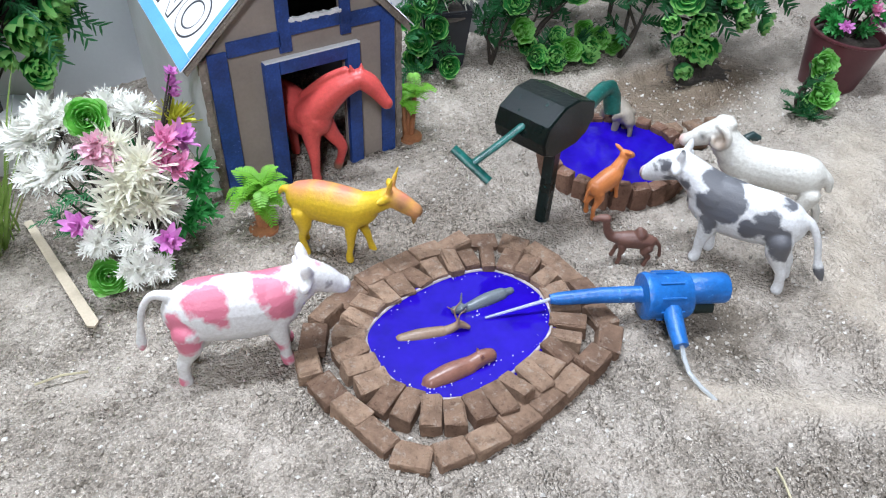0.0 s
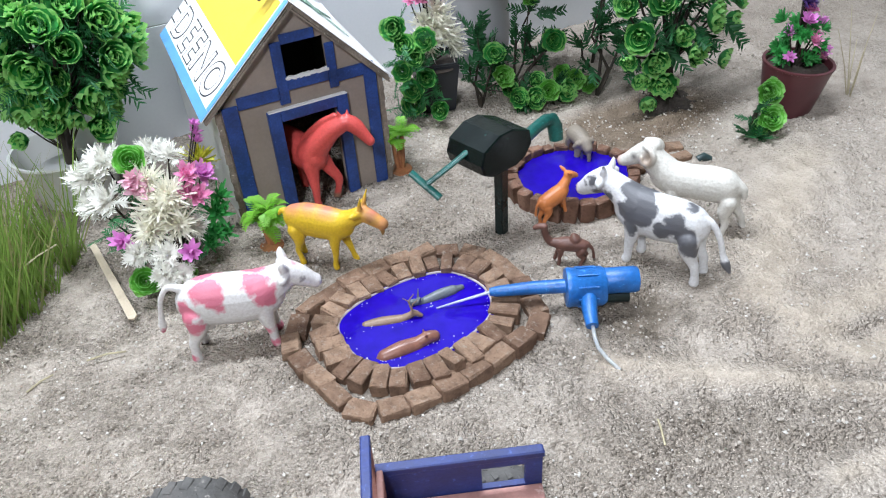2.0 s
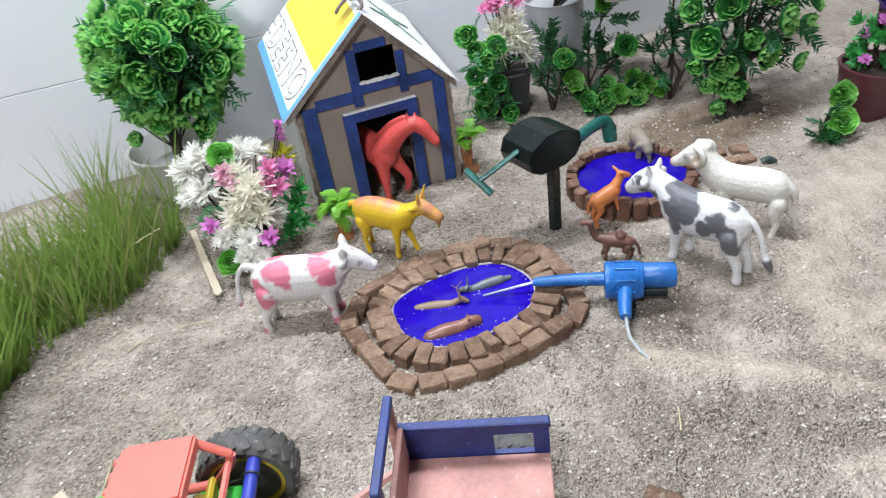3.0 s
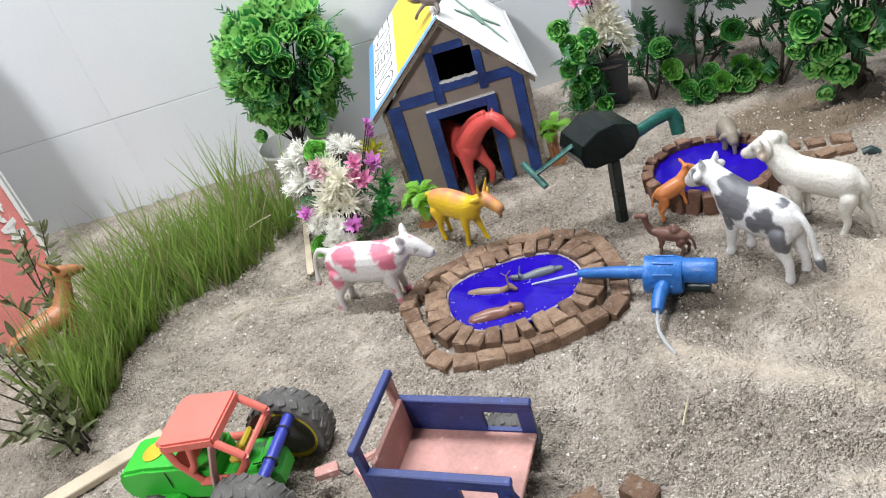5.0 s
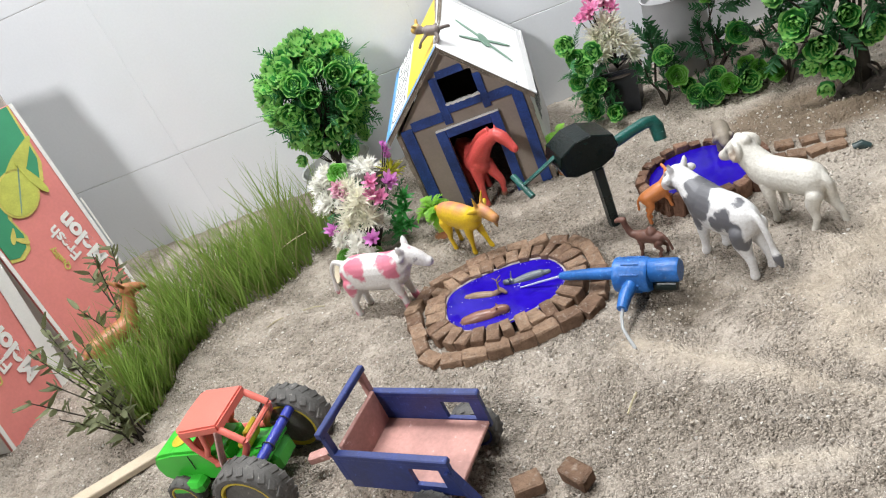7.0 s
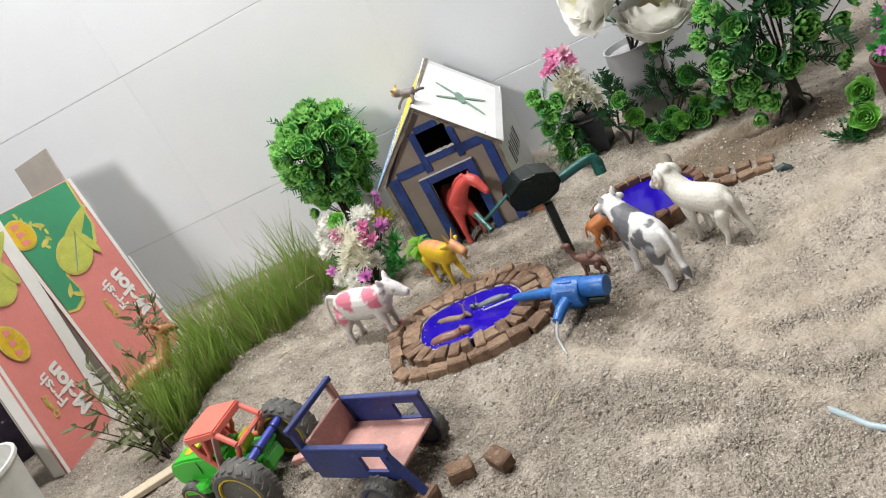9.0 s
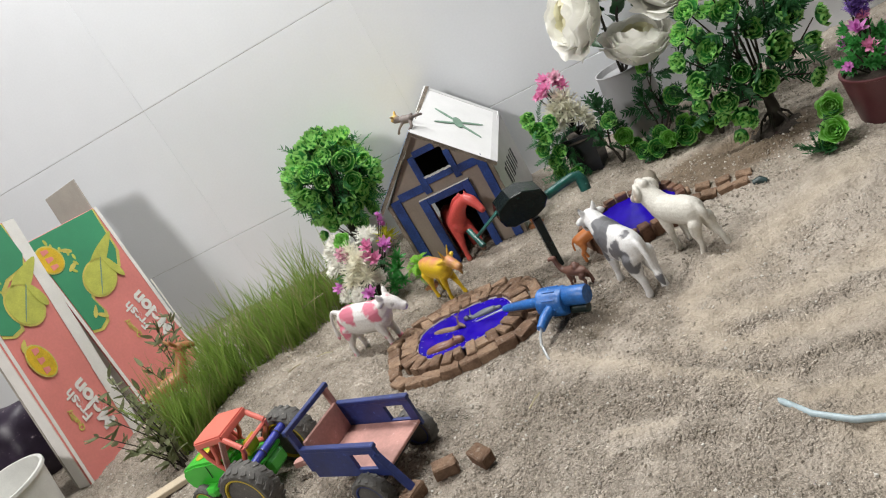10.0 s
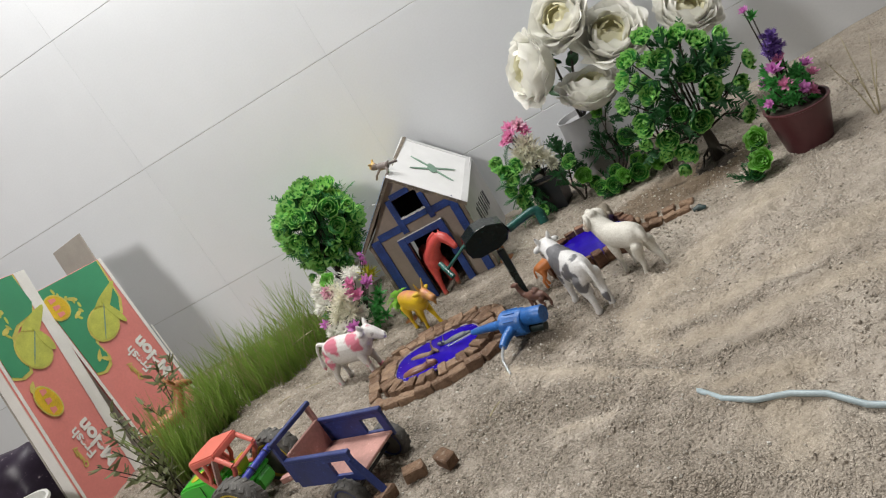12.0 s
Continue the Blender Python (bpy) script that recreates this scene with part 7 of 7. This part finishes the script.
def make_roses():
    rng = random.Random(81)
    vase = thing("rose_vase", "pale grey vase standing against the tiled wall", "vase", pose(0.560, 0.722, 0.0))
    bm = bmesh.new()
    add_lathe(bm, [(0.034, 0.0), (0.039, 0.008), (0.045, 0.075), (0.042, 0.122), (0.044, 0.128), (0.041, 0.128), (0.039, 0.118), (0.012, 0.108)], 30)
    part("vase_wall", bm, VASE, vase, smooth=True)
    plant = thing("white_roses", "large cream white artificial roses with dark leaves in a vase", "artificial flowers")
    petals = [[mesh_of("petal", rose_petal_mesh(200 + 10 * n + k, *layer[:4]), ROSE_HEART if n > 4 else ROSE_PETAL) for k in range(2)] for n, layer in enumerate(ROSE_LAYERS)]
    core = bmesh.new()
    add_lathe(core, [(0.002, -0.006), (0.007, -0.003), (0.013, 0.008), (0.015, 0.024), (0.012, 0.034), (0.006, 0.036), (0.002, 0.033)], 12)
    core = mesh_of("rose", core, ROSE_HEART)
    for x, y, z, s, way in ((0.528, 0.620, 0.252, 1.18, (-0.85, -0.35, 0.35)), (0.662, 0.620, 0.238, 1.10, (0.15, -0.75, 0.65)), (0.603, 0.630, 0.300, 1.0, (-0.3, -0.7, 0.6)), (0.597, 0.615, 0.175, 1.05, (0.25, -0.22, 0.92)), (0.784, 0.630, 0.212, 1.0, (0.4, -0.7, 0.55))):
        back = Vector(way).normalized()
        rose = put("rose", core, plant, facing(Vector((x, y, z)) - back * 0.030 * s, way, rng.uniform(0, 360), s))
        for n, layer in enumerate(ROSE_LAYERS):
            for k in range(layer[4]):
                put("petal", petals[n][k % 2], rose, pose(0, 0, 0.0018 * n, rng.uniform(-5, 5), rng.uniform(-5, 5), 360 * k / layer[4] + 29 * n + rng.uniform(-10, 10)))
        b = Vector((x, y, z)) - back * 0.034 * s
        a = Vector((0.560, 0.722, 0.110)) if x < 0.72 else Vector((0.700, 0.640, 0.0))
        one_stem(plant, [a, a.lerp(b, 0.5) + Vector((0, 0.012, 0.015)), b], [0.0026, 0.0024, 0.0022])
    for k in range(26):
        bm = bmesh.new()
        add_petal(bm, Matrix.Identity(4), 0.045, 0.030, 10, -30, 0.15, nu=4, nv=2, pointed=0.5)
        p = Vector((rng.uniform(0.535, 0.665), rng.uniform(0.690, 0.730), rng.uniform(0.160, 0.300)))
        leaf = part("leaf", bm, LEAF_DARK, plant)
        leaf.matrix_local = along(p, (rng.uniform(-1, 1), rng.uniform(-1, 0.2), rng.uniform(-0.8, 0.5)), rng.uniform(-60, 60), rng.uniform(0.6, 1.0))


make_roses()


def make_palm(m, trunks, fronds, size, label):
    rng = random.Random(int(1000 * m.translation.x))
    palm = thing("toy_palm", label, "toy tree", m, "toy palms")
    bm = bmesh.new()
    add_lathe(bm, [(0.0135 * size, -0.002), (0.0125 * size, 0.0025), (0.006 * size, 0.0045)], 14)
    part("base", bm, TRUNK, palm)
    frond = bmesh.new()
    n = 12
    for k in range(1, n + 1):
        t = k / n
        x, z = 0.021 * t, 0.010 * math.sin(2.4 * t) - 0.006 * t
        for s in (-1, 1):
            w = 0.0068 * math.sin(math.pi * (0.15 + 0.75 * t))
            add_petal(frond, Matrix.Translation((x, 0, z)) @ pose(0, 0, 0, s * 18, 0, s * 62), w + 0.0015, 0.0016, 0, -12, 0.1, nu=2, nv=1)
    add_tube(frond, [(0.021 * t, 0, 0.010 * math.sin(2.4 * t) - 0.006 * t) for t in (0, 0.33, 0.66, 1.0)], [0.0009, 0.0008, 0.0006, 0.0004], 5)
    frond = mesh_of("frond", frond, PALM)
    for dx, dy, h in trunks:
        bm = bmesh.new()
        add_tube(bm, [(dx * 0.4, dy * 0.4, 0.002), (dx * 0.8, dy * 0.8, h * 0.5), (dx, dy, h)], [0.0030 * size, 0.0025 * size, 0.0022 * size], 8)
        part("trunk", bm, TRUNK, palm)
        for k in range(fronds):
            put("frond", frond, palm, pose(dx, dy, h - 0.001, 0, rng.uniform(-35, 25), 360 * k / fronds + rng.uniform(-15, 15)) @ Matrix.Scale(size * rng.uniform(0.85, 1.1), 4))


make_palm(pose(0.1595, 0.4830, 0.0), [(0.0, 0.0, 0.034), (0.003, -0.004, 0.045), (-0.004, 0.003, 0.040), (0.0, 0.003, 0.026)], 9, 1.0, "dense lime green plastic toy palm with brown foot by the barn")
make_palm(pose(0.3425, 0.5460, 0.0), [(-0.007, 0.001, 0.044), (0.004, -0.003, 0.049), (0.001, 0.004, 0.038)], 7, 1.05, "three-trunked plastic toy palm with lime green fronds")


def make_grass():
    rng = random.Random(91)
    bm = bmesh.new()
    line = [Vector((-0.226, 0.272, 0)), Vector((-0.212, 0.330, 0)), Vector((-0.212, 0.366, 0)), Vector((-0.192, 0.398, 0)), Vector((-0.160, 0.430, 0)), Vector((-0.098, 0.470, 0)), Vector((-0.050, 0.530, 0)), Vector((-0.012, 0.585, 0))]
    for k in range(5000):
        t = rng.random() ** 0.9 * (len(line) - 1.001)
        i = int(t)
        p = line[i].lerp(line[i + 1], t - i)
        way = (line[i + 1] - line[i]).normalized()
        back = Vector((-way.y, way.x, 0))
        depth = 0.115 * rng.random() ** 1.3 * (0.25 + 0.75 * min(1, t / 3.5))
        clump = 0.006 * noise.noise((p.x * 70, p.y * 70, 9))
        p = p + back * (depth + clump) + Vector((rng.uniform(-0.004, 0.004), rng.uniform(-0.004, 0.004), 0))
        if p.y > 0.76 or math.hypot((p.x + 0.290) / 0.046, (p.y - 0.394) / 0.034) < 1 or noise.noise((p.x * 55, p.y * 55, 3)) < rng.uniform(-0.55, 0.12):
            continue
        h = (0.040 + 0.100 * rng.random() ** 1.3) * (0.95 + 0.70 * noise.noise((p.x * 28, p.y * 28, 2)))
        lean = Vector((rng.uniform(-0.40, 0.40) + 0.10, rng.uniform(-0.34, 0.30) - 0.05, 1)).normalized()
        bend = Vector((rng.uniform(-0.3, 0.3), rng.uniform(-0.3, 0.3), -0.10)) * h * 0.5
        z0 = ground_height(p.x, p.y) - 0.004
        a = Vector((p.x, p.y, z0))
        side = Vector((math.cos(k), math.sin(k), 0)) * rng.uniform(0.0006, 0.0012)
        mat = 1 if rng.random() < 0.16 else 0
        prev = None
        for s, w in ((0.0, 1.0), (0.4, 0.9), (0.75, 0.6), (1.0, 0.06)):
            c = a + lean * h * s + bend * s * s
            row = (bm.verts.new(c - side * w), bm.verts.new(c + side * w))
            if prev:
                f = bm.faces.new((prev[0], prev[1], row[1], row[0]))
                f.material_index = mat
            prev = row
    return tagged(part("grass", bm, [GRASS, STRAW_BLADE]), "thick strip of thin green grass blades on the sand", "grass", kind="stuff")


make_grass()


def make_weed(seed, root, stems, label):
    rng = random.Random(seed)
    weed = thing("weed", label, "weed")
    leaf = bmesh.new()
    add_petal(leaf, Matrix.Identity(4), 0.0185, 0.0072, 10, -20, 0.15, nu=3, nv=1, pointed=0.6)
    leaf = mesh_of("leaf", leaf, WEED)
    for dx, dy, h in stems:
        h = h * 0.86
        a, b = Vector(root) + Vector((rng.uniform(-0.008, 0.008), rng.uniform(-0.008, 0.008), -0.004)), Vector(root) + Vector((dx, dy, h))
        mid = a.lerp(b, 0.5) + Vector((rng.uniform(-0.01, 0.01), rng.uniform(-0.01, 0.01), 0))
        one_stem(weed, [a, mid, b], [0.0013, 0.0010, 0.0006], "stalk")
        for k in range(int(h / 0.006)):
            t = rng.uniform(0.18, 1.0)
            p = a.lerp(mid, t * 2) if t < 0.5 else mid.lerp(b, t * 2 - 1)
            put("leaf", leaf, weed, along(p, (rng.uniform(-1, 1), rng.uniform(-1, 1), rng.uniform(-0.2, 0.9)), rng.uniform(0, 360), rng.uniform(0.7, 1.25)))


make_weed(101, (-0.226, 0.250, 0.0), [(-0.05, 0.0, 0.13), (-0.03, -0.04, 0.10), (0.005, -0.04, 0.08), (-0.07, 0.03, 0.16), (-0.02, 0.02, 0.14), (-0.08, -0.01, 0.12), (0.012, -0.02, 0.11), (-0.05, 0.05, 0.18), (0.0, 0.03, 0.12), (-0.03, 0.06, 0.14)], "dusty olive leafy weed growing in front of the cartons")
make_weed(102, (-0.300, 0.450, 0.0), [(0.01, 0.02, 0.18), (-0.02, 0.03, 0.15), (0.03, 0.0, 0.14), (-0.03, -0.02, 0.12), (0.02, 0.05, 0.17)], "tall dusty leafy weed standing behind the grass")
bm = bmesh.new()
for k, (dx, dy, h) in enumerate(((-0.03, 0.02, 0.10), (0.0, 0.03, 0.12), (0.025, 0.01, 0.11), (-0.012, -0.01, 0.08), (0.03, 0.03, 0.07))):
    add_tube(bm, [(0.900, 0.365, -0.003), (0.900 + dx * 0.4, 0.365 + dy * 0.5, h * 0.5), (0.900 + dx, 0.365 + dy, h)], [0.0010, 0.0008, 0.0004], 4)
tagged(part("dry_twig", bm, STRAW), "thin dry pale twig sticking out of the sand", "twig")


# ---- cartons and clutter ----
CARTON_RED = surface("red_carton_print", (0.80, 0.26, 0.235), 0.45, large=8, small=200, vary=0.10, bump=0.06)
CARTON_GREEN = surface("green_carton_print", (0.045, 0.300, 0.150), 0.5, large=10, vary=0.12)
CARTON_LIME = surface("lime_carton_print", (0.56, 0.58, 0.11), 0.5, large=40, vary=0.2)
CARTON_RIM = surface("yellow_carton_print", (0.70, 0.62, 0.15), 0.5)
CARTON_GOLD = surface("golden_carton_print", (0.80, 0.52, 0.03), 0.5)
CARTON_WHITE = surface("white_carton_board", (0.83, 0.81, 0.78), 0.6, large=20, vary=0.08)
CARTON_GREY = surface("grey_board_inside", (0.40, 0.37, 0.33), 0.85, large=20, vary=0.12)


def carton_frame(x, y, yaw, lean, roll, z=0.0):
    """Axes of a carton's printed face: u across, v up, w out of the face."""
    u = Vector((math.cos(yaw), math.sin(yaw), 0))
    n = Vector((-math.sin(yaw), math.cos(yaw), 0))
    v = Vector((0, 0, math.cos(lean))) + n * math.sin(lean)
    u2, v2 = u * math.cos(roll) + v * math.sin(roll), v * math.cos(roll) - u * math.sin(roll)
    w = u2.cross(v2)
    return Matrix(((u2.x, v2.x, w.x, x), (u2.y, v2.y, w.y, y), (u2.z, v2.z, w.z, z), (0, 0, 0, 1)))


def make_carton(m, w, h, depth, label, flap, field, mark, words, edge_w):
    box = thing("fruit_carton", label, "carton", m, "fruit cartons")
    bm = bmesh.new()
    add_box(bm, (w, h, 0.004), pose(w / 2, h / 2, -0.002), bevel=0.0006)
    face = part("front_panel", bm, CARTON_RED, box, "red printed carton panel")
    for x in (0.002, w - 0.002):
        bm = bmesh.new()
        add_box(bm, (0.004, h - 0.004, depth), pose(x, h / 2 - 0.001, -depth / 2 - 0.0045), bevel=0.0006)
        part("side_panel", bm, CARTON_WHITE, box, "white board side panel")
    bm = bmesh.new()
    add_box(bm, (w, h - 0.03, 0.004), pose(w / 2, h / 2 - 0.012, -depth - 0.007), bevel=0.0006)
    part("back_panel", bm, CARTON_GREY, box)
    if flap:
        bm = bmesh.new()
        add_box(bm, (0.003, 0.064, 0.100), pose(w - 0.003, h + 0.030, -0.0545, 0, 0, -4), bevel=0.0006)
        part("flap", bm, CARTON_GREY, box, "open grey board flap")

    def print_on(name, outline, lift, mat):
        b = bmesh.new()
        add_slab(b, outline, 0.0003, pose(0, 0, 0.0004 + lift))
        return part(name, b, mat, face)

    for x0, x1 in ((0.0, 0.006), (w - edge_w, w)):
        print_on("white_edge", [(x0, 0), (x1, 0), (x1, h), (x0, h)], 0.0004, CARTON_WHITE)
    inner = [(0.007, h - 0.001)] + [(w * x, h * y) for x, y in field] + [(w - edge_w - 0.005, h - 0.001)]
    edge = [(min(w - edge_w - 0.001, x + (0.004 if x > 0.02 else 0)), y - (0.006 if y < h - 0.01 else 0)) for x, y in inner]
    print_on("green_border", edge, 0.0004, CARTON_RIM)
    print_on("green_field", inner, 0.0009, CARTON_GREEN)
    print_on("leaf_print", egg(w * 0.62, h * 0.770, w * 0.26, h * 0.035, 0.55, point=0.5), 0.0014, CARTON_LIME)
    print_on("fruit_outline", egg(w * 0.50, h * 0.690, w * 0.235, h * 0.088, 0.5), 0.0014, CARTON_RIM)
    print_on("fruit_print", egg(w * 0.50, h * 0.690, w * 0.215, h * 0.080, 0.5), 0.0019, CARTON_LIME)
    print_on("fruit_crease", egg(w * 0.53, h * 0.700, w * 0.235, 0.0012, 0.95), 0.0024, INSECT_GREEN)
    print_on("leaf_print", egg(w * 0.72, h * 0.700, w * 0.15, h * 0.020, 1.9, point=0.5), 0.0024, CARTON_LIME)
    for x, y, turn in ((0.30, 0.80, 0.4), (0.24, 0.86, 1.6), (0.36, 0.88, 2.6), (0.20, 0.56, 0.9), (0.26, 0.53, 2.4)):
        print_on("blossom_print", egg(w * x, h * y, w * 0.060, h * 0.011, turn, point=0.5), 0.0014, CARTON_RIM)
    for k in range(7):
        a = 0.8 * k
        print_on("vine_print", egg(w * (0.30 + 0.09 * math.sin(a)), h * (0.78 + 0.030 * k), w * 0.016, h * 0.016, 0.7 * math.cos(a)), 0.0014, CARTON_LIME)
    mx, my = mark
    print_on("emblem", egg(w * mx, h * my, w * 0.150, h * 0.074, 0.35), 0.0019, CARTON_RIM)
    print_on("emblem", egg(w * mx, h * my, w * 0.132, h * 0.068, 0.35), 0.0024, CARTON_GOLD)
    for k in range(3):
        print_on("emblem_mark", [(w * (mx - 0.040), h * (my - 0.052 + 0.040 * k)), (w * (mx + 0.040), h * (my - 0.046 + 0.040 * k)), (w * (mx + 0.040), h * (my - 0.030 + 0.040 * k)), (w * (mx - 0.040), h * (my - 0.024 + 0.040 * k))], 0.0029, CARTON_RED)
    # lettering that runs down the panel
    tx, ty = words
    for text, dx, dy, size, fat, mat in (("Fresh", -0.06, 0.012, 0.027, 0.0007, CARTON_WHITE), ("Melon", 0.125, -0.020, 0.038, 0.0017, CARTON_WHITE), ("Quality", -0.20, -0.03, 0.014, 0.0003, CARTON_RIM)):
        cu = bpy.data.curves.new("text", "FONT")
        cu.body, cu.size, cu.extrude, cu.offset, cu.align_x, cu.align_y = text, size, 0.0002, fat, "CENTER", "CENTER"
        tmp = new("lettering", cu)
        mesh = bpy.data.meshes.new_from_object(tmp)
        bpy.data.objects.remove(tmp)
        mesh.materials.append(mat)
        put("lettering", mesh, face, pose(w * (tx + dx), h * (ty + dy), 0.0012, 0, 0, 100))
    print_on("unreadable_line", [(w * (tx + 0.36), h * ty - 0.050), (w * (tx + 0.36) + 0.003, h * ty - 0.050), (w * (tx + 0.36) + 0.003, h * ty + 0.045), (w * (tx + 0.36), h * ty + 0.045)], 0.0009, CARTON_WHITE)
    return box


make_carton(carton_frame(-0.440, 0.303, 1.490, -0.015, -0.150), 0.146, 0.431, 0.024, "red and green printed fruit carton standing on its end", False,
            [(0.05, 0.635), (0.16, 0.615), (0.30, 0.625), (0.34, 0.66), (0.30, 0.72), (0.33, 0.77), (0.47, 0.805), (0.62, 0.815), (0.76, 0.825), (0.84, 0.865)], (0.29, 0.485), (0.46, 0.26), 0.025)
make_carton(carton_frame(-0.4140, 0.4664, 1.317, 0.072, -0.089), 0.165, 0.363, 0.120, "red and green fruit carton with open grey flap", True,
            [(0.05, 0.500), (0.14, 0.485), (0.25, 0.505), (0.30, 0.55), (0.27, 0.63), (0.34, 0.68), (0.55, 0.68), (0.78, 0.70), (0.88, 0.77), (0.90, 0.86)], (0.135, 0.88), (0.66, 0.42), 0.007)

BUCKET = surface("white_bucket_plastic", (0.66, 0.66, 0.63), 0.4, large=25, vary=0.12)
BAG = surface("dark_printed_bag", (0.035, 0.022, 0.045), 0.4, spot=(0.40, 0.34, 0.36), large=18, vary=0.5)
WOOD = surface("pale_wood", (0.55, 0.46, 0.34), 0.7, large=20, vary=0.2)
bucket = thing("bucket", "white plastic bucket beside the cartons", "bucket", pose(-0.500, 0.215, 0.0))
bm = bmesh.new()
add_lathe(bm, [(0.064, 0.0), (0.078, 0.088), (0.082, 0.089), (0.082, 0.094), (0.077, 0.094), (0.075, 0.086), (0.062, 0.006)], 36)
part("bucket_wall", bm, BUCKET, bucket, smooth=True)
bm = bmesh.new()
bmesh.ops.create_icosphere(bm, subdivisions=3, radius=1.0)
for v in bm.verts:
    k = 1 + 0.28 * noise.noise(v.co * 1.7)
    v.co = Vector((v.co.x * 0.085 * k, v.co.y * 0.075 * k, max(-0.055, v.co.z * 0.085 * k) + 0.055))
bag = part("plastic_bag", bm, BAG, smooth=True)
bag.matrix_world = pose(-0.640, 0.440, 0.0)
tagged(bag, "crumpled dark purple printed plastic bag on the floor", "bag")
bm = bmesh.new()
add_box(bm, (0.160, 0.016, 0.008), pose(-0.205, 0.192, 0.008, 6, 2, 28), bevel=0.001, rough=0.0006, seed=3)
tagged(part("wooden_strip", bm, WOOD), "pale flat wooden strip lying on the sand", "wood strip")
bm = bmesh.new()
add_slab(bm, [(-0.080, -0.0030), (0.070, -0.0042), (0.074, 0.0), (0.070, 0.0042), (-0.080, 0.0034)], 0.0018, pose(0.003, 0.505, 0.007, 4, -1, -84))
tagged(part("craft_stick", bm, WOOD), "flat pale craft stick lying in the sand", "stick")
for k, (x, y, z, a, l) in enumerate(((-0.020, 0.400, 0.005, -12, 0.030), (-0.075, 0.395, 0.006, 25, 0.022), (-0.050, 0.520, 0.050, 35, 0.040), (0.330, 0.085, 0.004, 60, 0.022), (-0.105, 0.235, 0.005, 75, 0.034))):
    bm = bmesh.new()
    c, s = math.cos(math.radians(a)), math.sin(math.radians(a))
    l = l * 0.55
    add_tube(bm, [(x - c * l, y - s * l, z), (x + 0.001, y + 0.0015, z + 0.001), (x + c * l, y + s * l, z)], 0.0009, 5)
    tagged(part("straw", bm, STRAW), "short dry straw stalk lying on the sand", "straw", "dry stalks")


def make_grit():
    """Small stones strewn over the sand, thickest where the camera passes."""
    rng = random.Random(7)
    verts, faces = [], []
    shape = [(1, 0, 0), (-1, 0, 0), (0, 1, 0), (0, -1, 0), (0, 0, 1), (0, 0, -1)]
    tris = [(0, 2, 4), (2, 1, 4), (1, 3, 4), (3, 0, 4), (2, 0, 5), (1, 2, 5), (3, 1, 5), (0, 3, 5)]
    for k in range(70000):
        x, y = rng.uniform(-0.45, 0.95), rng.uniform(-0.20, 0.74)
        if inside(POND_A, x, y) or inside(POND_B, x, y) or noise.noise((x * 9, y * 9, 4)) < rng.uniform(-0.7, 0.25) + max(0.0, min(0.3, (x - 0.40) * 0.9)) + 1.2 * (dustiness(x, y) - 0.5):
            continue
        r = 0.0006 + 0.0019 * rng.random() ** 4
        z = ground_height(x, y) + 0.0004
        n, q = len(verts), Euler((rng.uniform(0, 6), rng.uniform(0, 6), rng.uniform(0, 6))).to_matrix()
        for v in shape:
            w = q @ Vector((v[0] * r * rng.uniform(0.7, 1.4), v[1] * r, v[2] * r * 0.8))
            verts.append((x + w.x, y + w.y, z + w.z))
        faces += [(a + n, b + n, c + n) for a, b, c in tris]
    mesh = bpy.data.meshes.new("grit")
    mesh.from_pydata(verts, [], faces)
    mesh.materials.append(GRIT)
    tagged(new("grit", mesh), "small grey and white stones strewn over the sand", "gravel", kind="stuff")


make_grit()
